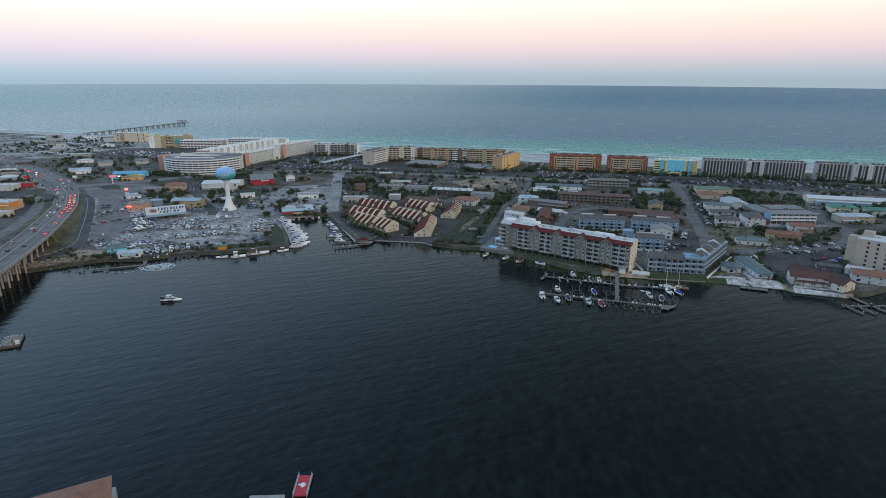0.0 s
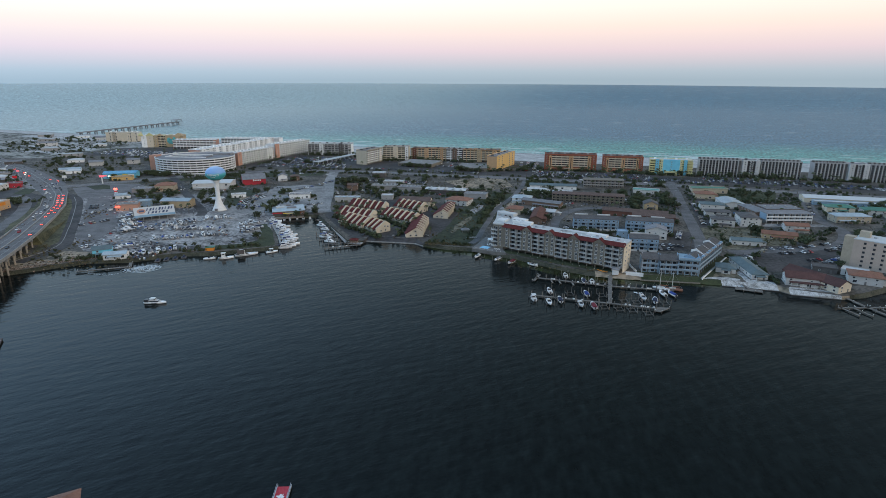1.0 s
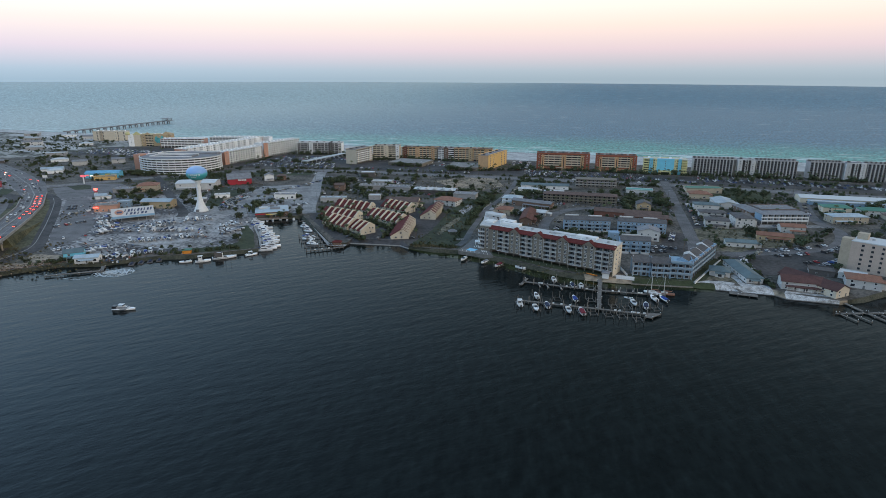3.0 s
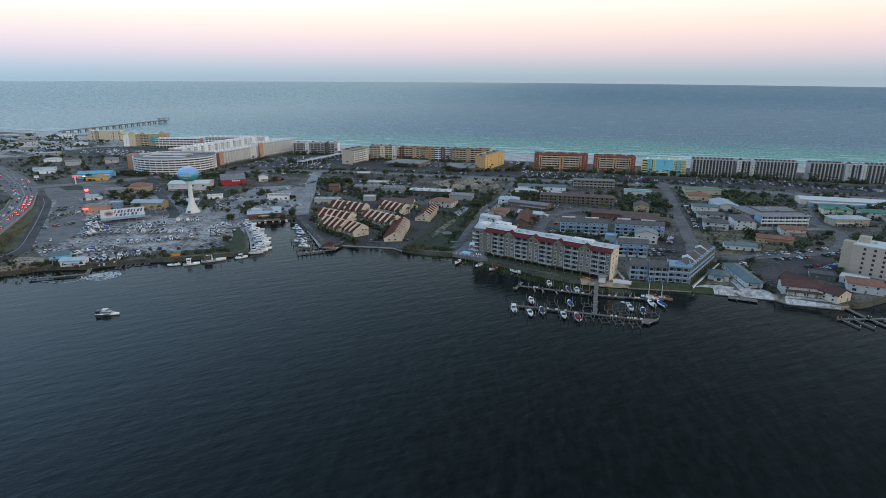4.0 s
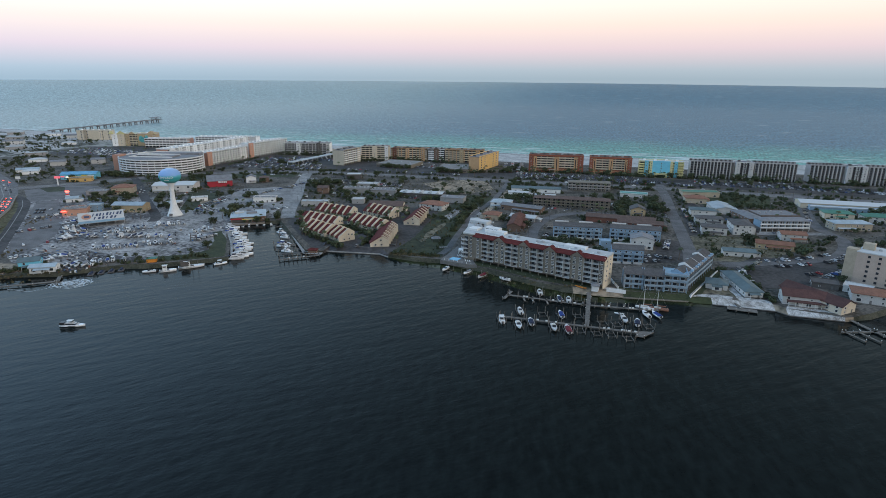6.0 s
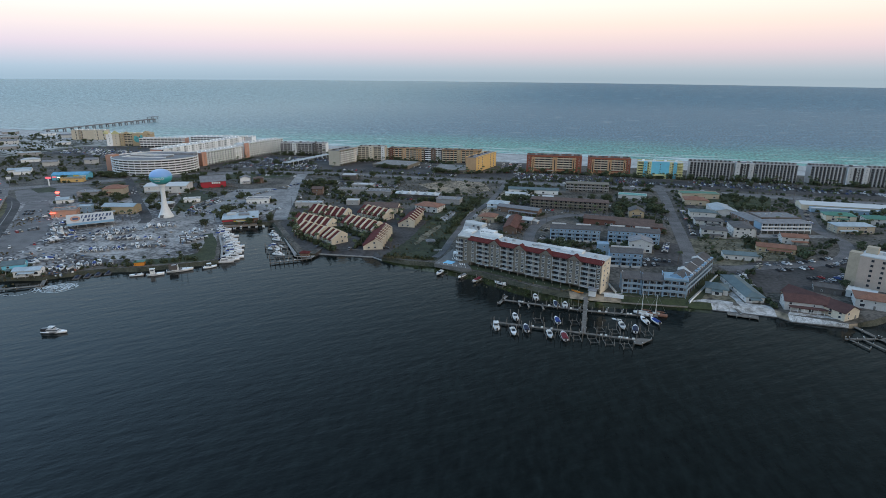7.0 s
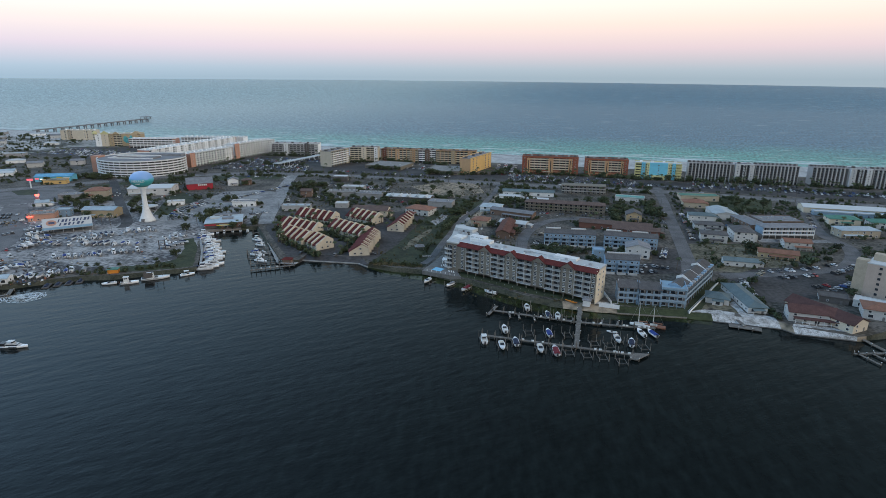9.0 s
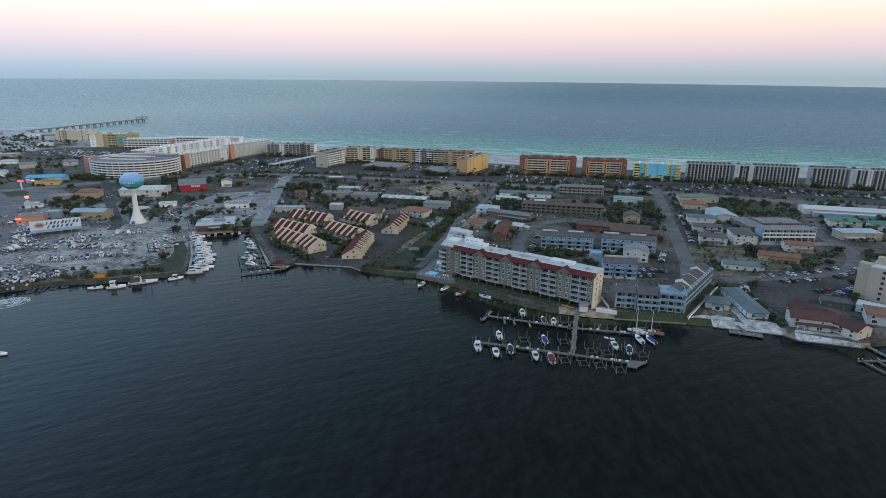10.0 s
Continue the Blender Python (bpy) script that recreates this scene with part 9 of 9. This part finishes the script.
        pts = [(0.0, 0.0, 0.1), (0.35, rise * 0.35, 0.42), (0.7, rise * 0.4 - 0.12, 0.38), (1.0, rise * 0.2 - 0.55, 0.05)]
        rows = [[bm.verts.new(o + u * f * L + v * w * s + Vector((0, 0, z * L - abs(s) * 0.16))) for s in (-1, 0, 1)] for f, z, w in pts]
        for p, q in zip(rows, rows[1:]):
            for t in range(2):
                bm.faces.new((p[t], p[t + 1], q[t + 1], q[t]))
    return trunk, mesh("crown", bm, "palm_leaf")


TREES = [tree_meshes(20 + k, h, s) for k, (h, s) in enumerate(((5.0, 3.0), (6.0, 3.8), (4.0, 2.7), (7.2, 4.4)))]
PALMS = [palm_meshes(40 + k, h) for k, h in enumerate((5.5, 7.0, 8.5))]
prng = random.Random(23)


BIG = {(round(x / 4), round(y / 4)) for x, y in ((150, 596), (158, 606), (105, 560), (119, 630), (148, 585), (-205, 660), (-212, 652), (-198, 655), (190, 486), (194, 441), (216, 456), (150, 425))}


STREETS = [(HIGHWAY, 17), (COAST_ROAD, 11.5), ([(-262, 762), (-244, 688), (-224, 622), (-203, 545), (-193, 518)], 8.5), ([(183, 742), (177, 708), (160, 601), (146, 513), (130, 430)], 7), ([(318, 700), (290, 620), (267, 548), (266, 505), (245, 465), (215, 446), (150, 428)], 7),
           ([(23, 462), (23, 484), (27.5, 517), (39, 548), (56, 567), (78, 575), (102, 573)], 6.5), ([(-306, 490), (-313.7, 508.3), (-344.0, 546.2), (-372.5, 581.7), (-404.7, 622.7), (-434.6, 662.1), (-466.1, 701.2)], 6.5), ([(-44, 428), (-36.8, 478), (-31.5, 534), (-18, 600), (-4, 680), (2, 735)], 4.0), ([(-355, 376), (-385, 422), (-423, 475), (-460, 524), (-512, 572)], 7)]


def off_street(x, y):
    """True where no carriageway runs."""
    for line, half in STREETS:
        for (ax, ay), (bx, by) in zip(line, line[1:]):
            dx, dy = bx - ax, by - ay
            f = min(1, max(0, ((x - ax) * dx + (y - ay) * dy) / (dx * dx + dy * dy)))
            if math.hypot(x - ax - f * dx, y - ay - f * dy) < half:
                return False
    return True


def plant(kind, x, y, scale=1.0, z=None):
    if not off_street(x, y):
        return
    palm = kind == "palm"
    tr, cr = prng.choice(PALMS if palm else TREES)
    ob = thing("palm_tree" if palm else "tree", x, y, G if z is None else z, prng.uniform(0, 360), "slender palm with drooping green fronds" if palm else "dark green bushy broadleaf tree", "palm" if palm else "tree", "palms" if palm else "trees")
    if (round(x / 4), round(y / 4)) in BIG:
        scale *= 1.9
    if x < -200 and y < 412:
        scale *= 0.5
    ob.scale = (scale, scale, scale * prng.uniform(0.9, 1.1))
    piece("trunk", tr, ob)
    piece("crown", cr, ob)


for kind, spots in (("tree", ((105, 560), (150, 596), (158, 606), (119, 630), (110, 578), (148, 585), (150, 425), (194, 441), (190, 486), (216, 456), (171, 437), (163, 416), (204, 452), (232, 470), (255, 500), (250, 450), (238, 436), (262, 520),
                                (-188, 512), (-196, 516), (-180, 520), (-202, 512), (-243, 520), (-252, 548), (-246, 552), (-236, 556), (-292, 610), (-300, 600), (-345, 560), (-350, 572), (-380, 540), (-330, 540), (-318, 536), (-410, 560),
                                (-440, 620), (-430, 640), (-470, 650), (-455, 680), (-400, 660), (-370, 680), (-205, 660), (-212, 652), (-220, 668), (-198, 655), (-160, 605), (-120, 612), (-60, 640), (-50, 662), (-30, 690), (-40, 702),
                                (20, 655), (60, 640), (14, 610), (46, 462), (52, 464), (60, 463), (66, 466), (20, 515), (10, 530), (-2, 530), (80, 640), (98, 610), (130, 690), (205, 560), (210, 600), (226, 610), (234, 645), (250, 655), (262, 648),
                                (280, 560), (286, 548), (310, 560), (326, 590), (340, 600), (300, 600), (330, 545), (270, 480), (285, 470), (240, 420), (225, 428), (212, 402), (260, 415), (280, 400), (310, 410), (350, 440), (380, 480),
                                (-350, 345), (-345, 356), (-352, 368), (-335, 350), (-225, 410), (-218, 422), (-246, 486), (-230, 406), (-262, 392), (-270, 388), (-255, 394), (-248, 384), (-268, 386), (-252, 390), (-244, 399), (-220, 404), (-560, 520), (-600, 520), (-640, 610), (-700, 740), (-760, 780),
                                (-620, 660), (-660, 680), (-780, 880), (-840, 900), (-900, 960), (-860, 1000), (-950, 1060), (-1000, 1020), (-520, 690), (-505, 705), (-490, 700), (-420, 715), (-400, 740), (-380, 760), (-360, 775))),
                    ("palm", ((-186, 530), (-180, 545), (-172, 548), (-166, 520), (-158, 515), (-150, 518), (-144, 512), (-170, 495), (-160, 490), (-152, 486), (-144, 482), (-128, 494), (-120, 488), (-112, 482), (-104, 476), (-160, 470), (-154, 464), (-148, 458),
                                (-138, 452), (-130, 446), (-112, 448), (-104, 452), (-107, 446), (-80, 452), (-79, 446), (-104, 530), (-96, 534), (-90, 542), (-62, 506), (-56, 500), (84, 562), (90, 566), (124, 436), (130, 438), (127, 442), (240, 560), (250, 566), (262, 572),
                                (300, 588), (308, 592), (318, 566), (296, 574), (330, 572), (-262, 560), (-258, 566), (-240, 548), (-232, 552), (-222, 556), (-214, 508), (-250, 508), (-244, 514), (-204, 520), (-170, 562), (-330, 500), (-320, 496),
                                (40, 596), (52, 594), (64, 592), (76, 591), (88, 589), (34, 640), (100, 684), (110, 683), (80, 686), (150, 690), (160, 782), (180, 776), (200, 772), (220, 776), (35, 812), (60, 808), (90, 806), (120, 800), (150, 798),
                                (250, 784), (290, 778), (330, 770), (372, 766), (410, 758), (-60, 794), (-30, 800), (-100, 882), (-150, 890), (-200, 872), (-240, 830), (-300, 934), (-340, 936), (-400, 800), (-410, 830), (-392, 760), (-360, 780)))):
    for x, y in spots:
        plant(kind, x + prng.uniform(-1, 1), y + prng.uniform(-1, 1), prng.uniform(0.75, 1.15))
for k in range(10):
    y = prng.uniform(525, 640)
    f = (y - 420) / 220
    plant("tree", -68 + 34 * f + prng.uniform(0, 26 - 10 * f), y, prng.uniform(0.45, 0.95))


# shrubs and trees beyond counting: hotel gardens, verges and back yards
def joined(name, sources, places, mat, label, category):
    vs, fs, n0 = [], [], 0
    for src, x, y, s, a in places:
        me = sources[src]
        co = np.empty(len(me.vertices) * 3)
        me.vertices.foreach_get("co", co)
        co = co.reshape(-1, 3) * s
        c, q = math.cos(a), math.sin(a)
        vs.append(np.stack((x + c * co[:, 0] - q * co[:, 1], y + q * co[:, 0] + c * co[:, 1], G + co[:, 2]), 1))
        fs += [tuple(n0 + i for i in p.vertices) for p in me.polygons]
        n0 += len(co)
    me = bpy.data.meshes.new(name)
    me.from_pydata(np.concatenate(vs).tolist(), [], fs)
    me.materials.append(M[mat])
    return tagged(new(name, me), label, category, kind="stuff")


def shrub_mesh(seed):
    r = random.Random(seed)
    bm = bmesh.new()
    leaf_cloud(bm, [(r.uniform(-1, 1), r.uniform(-1, 1), r.uniform(0.6, 1.6), r.uniform(0.8, 1.3), r.uniform(0.7, 1.1)) for k in range(3)], 26, 0.36, seed)
    return mesh("shrub", bm, "leaf")


SHRUBS = [shrub_mesh(60 + k) for k in range(4)]
vr = random.Random(77)


def strip(line, n, wide):
    out = []
    for k in range(n):
        f = vr.uniform(0, len(line) - 1.001)
        i = int(f)
        a, b = Vector(line[i]), Vector(line[i + 1])
        p = a.lerp(b, f - i)
        out.append((p.x + vr.uniform(-wide, wide), p.y + vr.uniform(-wide, wide)))
    return out


def area(x0, y0, x1, y1, n):
    return [(vr.uniform(x0, x1), vr.uniform(y0, y1)) for k in range(n)]


HOTEL_FRONT = [(-380, 936), (-290, 942), (-222, 884), (-180, 897), (-95, 888), (-50, 800), (28, 815), (105, 811), (168, 796), (232, 790), (300, 783), (368, 774), (430, 764), (560, 738)]
green = strip(HOTEL_FRONT, 620, 5) + strip([(x, y - 15) for x, y in COAST_ROAD[3:9]], 300, 5) + strip([(x, y + 15) for x, y in COAST_ROAD[3:9]], 280, 3)
green += strip([(-520, 705), (-470, 708), (-415, 735), (-405, 780)], 70, 5) + strip([(-395, 820), (-392, 900)], 40, 4)
green += strip([(-48, 440), (-42, 490), (-37, 530), (-30, 580)], 40, 2) + strip([(60, 558), (130, 552), (150, 548)], 40, 3) + strip([(34, 476), (80, 474), (120, 470)], 46, 3)
green += strip([(136, 440), (180, 455), (225, 475), (250, 500)], 22, 6) + strip([(270, 600), (300, 690)], 30, 5) + strip([(150, 440), (190, 700)], 50, 4) + area(200, 590, 280, 690, 40) + area(280, 530, 400, 610, 90) + area(240, 400, 420, 500, 110)
green += strip([(4, 434), (40, 416), (68, 400)], 60, 3) + area(0, 440, 60, 480, 50) + area(140, 600, 180, 640, 20) + area(90, 560, 155, 650, 60) + area(-20, 600, 30, 700, 40) + area(-230, 570, -180, 660, 50) + area(-190, 590, -70, 670, 90) + area(-440, 560, -330, 700, 50) + area(-340, 510, -240, 560, 40)
green += area(-760, 600, -560, 860, 200) + area(-1050, 900, -780, 1180, 240) + area(-560, 500, -510, 560, 30) + strip([(-330, 345), (-300, 362), (-240, 384), (-205, 402)], 46, 2.5) + strip([(-178, 530), (-130, 548), (-90, 545), (-60, 540)], 60, 4)
green += strip([(-176, 498), (-140, 484), (-130, 494), (-100, 472)], 50, 2) + strip([(-164, 474), (-120, 434)], 60, 2.5) + strip([(-180, 502), (-150, 488), (-112, 498)], 46, 2.5) + strip([(-138, 498), (-106, 470)], 36, 2.5) + strip([(-104, 486), (-104, 440)], 26, 2) + strip([(-182, 536), (-140, 522), (-100, 528)], 46, 3) + strip([(-76, 427), (-44, 421)], 16, 2.5) + area(-56, 520, -18, 640, 25)
green += strip([(154.5, 406), (155, 356)], 46, 1.2) + strip([(140, 416), (150, 412)], 14, 2)
def inside_house(x, y, grow=0.6):
    for hx, hy, yaw, w, d in HOUSES:
        c, q = math.cos(radians(yaw)), math.sin(radians(yaw))
        u, v = (x - hx) * c + (y - hy) * q, -(x - hx) * q + (y - hy) * c
        if -grow < u < w + grow and -grow < v < d + grow:
            return True
    return False


yard_trees = []
for hx, hy, yaw, w, d in HOUSES:
    if hy > 790 or hx > 400 or hy < 400 and hx > 60:
        continue
    c, q = math.cos(radians(yaw)), math.sin(radians(yaw))
    for k in range(int((w + d) * 0.22)):
        u, v = vr.choice(((vr.uniform(-2, w + 2), vr.choice((-3.4, d + 1.6))), (vr.choice((-1.6, w + 1.6)), vr.uniform(-2, d + 2))))
        u, v = u + vr.uniform(-0.8, 0.8), v + vr.uniform(-0.8, 0.8)
        p = (hx + c * u - q * v, hy + q * u + c * v)
        if not inside_house(*p):
            (yard_trees if vr.random() < 0.14 else green).append(p)
green = [p for p in green if not inside_house(*p)]
joined("shrubbery", SHRUBS, [(vr.randrange(4), x, y, vr.uniform(0.6, 1.5), vr.uniform(0, 6.3)) for x, y in green if off_street(x, y)], "leaf", "dark green shrubs round the buildings and along the roads", "shrubs")
CROWNS = [c for t, c in TREES]
woods = strip(HOTEL_FRONT, 90, 5) + strip([(-184, 831), (-136, 819)], 12, 1.5) + strip([(-95, 796), (-53, 791)], 10, 1.5) + strip([(-2, 800), (12, 860)], 6, 4) + strip([(30, 765), (210, 742)], 16, 3) + strip([(235, 760), (420, 720)], 16, 3) + strip([(-380, 840), (-270, 840)], 12, 3) + strip([(x, y - 14) for x, y in COAST_ROAD[3:9]], 60, 5) + area(200, 600, 280, 690, 10) + area(280, 530, 420, 620, 40) + area(240, 400, 420, 500, 46) + area(90, 560, 155, 650, 18) + area(-190, 590, -70, 670, 26)
woods += yard_trees + strip([(-274, 602), (-264, 606)], 6, 3) + strip([(-258, 538), (-252, 544)], 6, 3) + strip([(-207, 690), (-198, 698)], 8, 4) + area(-480, 690, -430, 720, 10) + [(-521, 515), (-516, 510), (-534, 520)] + area(-240, 640, -70, 740, 34) + area(-160, 600, -70, 625, 10) + [(-243, 510), (-246, 516), (-240, 518), (-201, 512), (-198, 517), (-204, 518)] + area(0, 606, 28, 634, 16) + area(104, 590, 152, 650, 26) + strip([(-216, 682), (-200, 700)], 9, 5) + area(-420, 555, -385, 590, 14) + area(-345, 540, -322, 570, 8) + strip([(-40, 500), (-34, 560), (-26, 610)], 9, 2)
woods += strip([(-70, 615), (-40, 660)], 10, 8) + area(-10, 690, 70, 716, 14) + area(236, 610, 280, 690, 16) + area(240, 440, 275, 520, 14) + strip([(-520, 705), (-480, 720), (-430, 735)], 20, 6) + area(-400, 690, -320, 740, 26)

woods += area(-440, 570, -330, 700, 34) + area(0, 432, 70, 470, 14) + area(-760, 600, -560, 860, 80) + area(-1050, 900, -780, 1180, 80) + strip([(-520, 705), (-470, 700), (-415, 730)], 26, 5) + area(-60, 500, -22, 640, 12)
woods = [p for p in woods if not inside_house(*p)]
joined("woodland", CROWNS, [(vr.randrange(4), x, y, vr.uniform(0.6, 1.25), vr.uniform(0, 6.3)) for x, y in woods if off_street(x, y)], "leaf", "scattered dark green trees among the buildings", "trees")
PCROWN = [c for t, c in PALMS]
PTRUNK = [t for t, c in PALMS]
pl = [(vr.randrange(3), x, y, vr.uniform(0.7, 1.15), vr.uniform(0, 6.3)) for x, y in strip(HOTEL_FRONT, 150, 6) + strip([(-176, 498), (-140, 480)], 7, 2) + strip([(-166, 472), (-122, 434)], 9, 2) + strip([(-178, 534), (-134, 520)], 7, 2) + strip([(-134, 498), (-106, 472)], 6, 1.5) + strip([(-98, 486), (-88, 440)], 6, 2) + strip([(-128, 540), (-100, 524)], 5, 2) + strip([(-90, 552), (-88, 512)], 4, 1.5) + strip([(x, y + 14) for x, y in COAST_ROAD[3:9]], 70, 4) + area(-400, 790, -250, 930, 40) + area(20, 740, 420, 790, 60) + area(-740, 880, -540, 960, 40) if off_street(x, y)]
joined("palm_fronds", PCROWN, pl, "palm_leaf", "green fronds of the many hotel palms", "palms")
joined("palm_stems", PTRUNK, pl, "bark", "slender stems of the many hotel palms", "palms")


def scrub(bm):
    r = random.Random(31)
    areas = (((-78, 426, -42, 470), 40), ((-66, 470, -30, 560), 140), ((-50, 560, -14, 640), 200), ((-372, 350, -345, 400), 160), ((-430, 440, -400, 500), 120), ((130, 440, 200, 470), 160), ((160, 470, 230, 505), 160),
             ((-130, 660, -20, 735), 60), ((200, 610, 290, 690), 120), ((-480, 640, -300, 740), 420), ((250, 400, 420, 520), 360), ((-760, 620, -560, 900), 620), ((-1050, 900, -760, 1200), 700), ((-40, 650, 20, 720), 120), ((20, 700, 200, 720), 160),
             ((60, 560, 150, 660), 160), ((0, 460, 70, 520), 110),  ((300, 520, 460, 640), 260), ((-230, 560, -60, 720), 300), ((-80, 421, -44, 426), 260), ((-14, 390, 50, 372), 40), ((-350, 330, -290, 362), 130))
    for (x0, y0, x1, y1), n in areas:
        for k in range(n):
            x, y, s = r.uniform(x0, x1), r.uniform(y0, y1), r.uniform(0.35, 1.15)
            if not off_street(x, y):
                continue
            for q in range(7):
                a, w = r.uniform(0, math.tau), s * r.uniform(0.4, 0.9)
                dx, dy = math.cos(a) * s * 0.5, math.sin(a) * s * 0.5
                tx, ty = -math.sin(a) * w, math.cos(a) * w
                h = s * r.uniform(0.4, 1.1)
                bm.faces.new([bm.verts.new(p) for p in ((x + dx + tx, y + dy + ty, G), (x + dx - tx, y + dy - ty, G), (x + dx * 0.4 - tx * 0.6, y + dy * 0.4 - ty * 0.6, G + h), (x + dx * 0.3 + tx * 0.7, y + dy * 0.3 + ty * 0.7, G + h * 0.8))])


tagged(new("scrub", made("scrub", scrub, "scrub")), "scattered tufts of scrub and tall dry grass", "scrub", kind="stuff")

# ---- poles and roadside signs ----
LAMP_POST = made("post", lambda q: cyl(q, 0, 0, -0.3, 9, 0.12, 0.08, 6), "dark_wall")
LAMP_HEAD = made("lamp_head", lambda q: box(q, -0.2, -1.3, 8.85, 0.2, 0.1, 9.05), "steel")
for x, y in ((178, 410), (136, 520), (148, 570), (160, 630), (-250, 700), (-225, 640), (-205, 575), (60, 728), (140, 716), (240, 700), (320, 676), (-60, 742), (-140, 752), (-340, 590), (-380, 560), (-420, 530), (-300, 470), (20, 480), (40, 540), (250, 600)):
    ob = thing("street_lamp", x, y, G, prng.choice((0, 90, 180)), "tall dark street lamp with short arm", "street lamp", "street lamps")
    piece("post", LAMP_POST, ob)
    piece("lamp_head", LAMP_HEAD, ob)
beacon = thing("striped_beacon", -446.5, 565.5, G, 20, "stack of red and white striped sign boards with lit top", "sign")
for k in range(5):
    boxes("board", "signal_red" if k % 2 else "white_paint", beacon, (-2.2 + 0.2 * k, -0.4, 1.2 + k * 1.35, 2.2 - 0.2 * k, 0.4, 2.0 + k * 1.35))
for u in (-1.6, 1.4):
    boxes("post", "dark_wall", beacon, (u, -0.15, -0.3, u + 0.3, 0.15, 7.8))
boxes("lamp", "brake_glow", beacon, (-1.7, -0.5, 7.8, 1.7, 0.5, 9.2))
lolly = thing("roadside_sign", -518, 638, G, 20, "lit red sign board on a thick white post", "sign")
boxes("post", "white_paint", lolly, (-0.6, -0.4, -0.3, 0.6, 0.4, 8.2))
boxes("board", "sign_glow", lolly, (-2.8, -0.5, 8.2, 2.8, 0.5, 10.4))
rack = thing("boat_rack", -237, 437, G, 12, "dark steel boat rack standing in the yard", "rack")
for u in (-2.2, 2.2):
    boxes("post", "dark_wall", rack, (u - 0.25, -0.25, -0.3, u + 0.25, 0.25, 6.8))
for z in (0.8, 2.6, 4.4, 6.2):
    boxes("beam", "dark_wall", rack, (-2.2, -0.2, z, 2.2, 0.2, z + 0.35))
for x, y, h, mt in ((-575, 645, 8, "white_paint"), (-640, 640, 7, "signal_red")):
    ob = thing("roadside_sign", x, y, G, 20, "tall roadside sign board on a post", "sign")
    boxes("post", "steel", ob, (-0.25, -0.25, -0.3, 0.25, 0.25, h - 3))
    boxes("board", mt, ob, (-2.6, -0.2, h - 3, 2.6, 0.2, h))
POLE = made("post", lambda q: cyl(q, 0, 0, -0.4, 11, 0.16, 0.11, 6), "bark")
CROSSARM = made("crossarm", lambda q: box(q, -1.2, -0.07, 10.2, 1.2, 0.07, 10.4), "bark")
for k in range(22):
    x, y, z, h = at_road(COAST_ROAD, 3.0 + k * 0.24, 12.5)
    ob = thing("utility_pole", x, y, G, h, "weathered wooden utility pole with crossarm", "utility pole", "utility poles")
    piece("post", POLE, ob)
    piece("crossarm", CROSSARM, ob)
sign = thing("shop_sign", -338, 649.2, G + 4.2, 30, "white unreadable sign shapes on a red shop front", "sign")
for k in range(5):
    boxes("sign_bar", "white_paint", sign, (10 + k * 1.9, -0.25, 0.3, 11.4 + k * 1.9, 0.0, 2.0 if k else 2.6))


def clutter(bm):
    r = random.Random(91)
    for (x0, y0, x1, y1), n in (((-345, 405, -235, 480), 80), ((-330, 372, -270, 400), 90), ((-300, 355, -270, 372), 60), ((-420, 480, -370, 540), 60),  ((-200, 620, -60, 660), 60), ((30, 560, 110, 640), 50),
                                ((-30, 480, 20, 560), 40), ((160, 500, 230, 600), 60), ((-420, 600, -330, 640), 40)):
        for k in range(n):
            x, y, w, d, h = r.uniform(x0, x1), r.uniform(y0, y1), r.uniform(0.3, 1.4), r.uniform(0.3, 1.8), r.uniform(0.3, 1.3)
            c, s = math.cos(r.uniform(0, 3)), math.sin(r.uniform(0, 3))
            m = math.hypot(c, s) or 1
            c, s = c / m, s / m
            slab(bm, [(x + c * i * w - s * j * d, y + s * i * w + c * j * d) for i, j in ((-0.5, -0.5), (0.5, -0.5), (0.5, 0.5), (-0.5, 0.5))], G - 0.1, G + h)


CL = material("clutter_mixed", (0.2, 0.2, 0.2), 0.8, 0.2, 0.5)
cln = CL.node_tree
clg, clr = cln.nodes.new("ShaderNodeNewGeometry"), cln.nodes.new("ShaderNodeValToRGB")
clr.color_ramp.interpolation = "CONSTANT"
CLUT = [(0.0, (0.05, 0.05, 0.055)), (0.3, (0.22, 0.2, 0.17)), (0.5, (0.65, 0.65, 0.64)), (0.72, (0.12, 0.13, 0.16)), (0.86, (0.3, 0.12, 0.07)), (0.93, (0.08, 0.16, 0.3))]
while len(clr.color_ramp.elements) < len(CLUT):
    clr.color_ramp.elements.new(0.5)
for e, (p, c) in zip(clr.color_ramp.elements, CLUT):
    e.position, e.color = p, (*c, 1)
cln.links.new(clg.outputs["Random Per Island"], clr.inputs[0])
cln.links.new(clr.outputs[0], cln.nodes["Principled BSDF"].inputs["Base Color"])
tagged(new("yard_clutter", made("yard_clutter", clutter, CL)), "crates, drums, bins and gear lying about the yards", "clutter", kind="stuff")
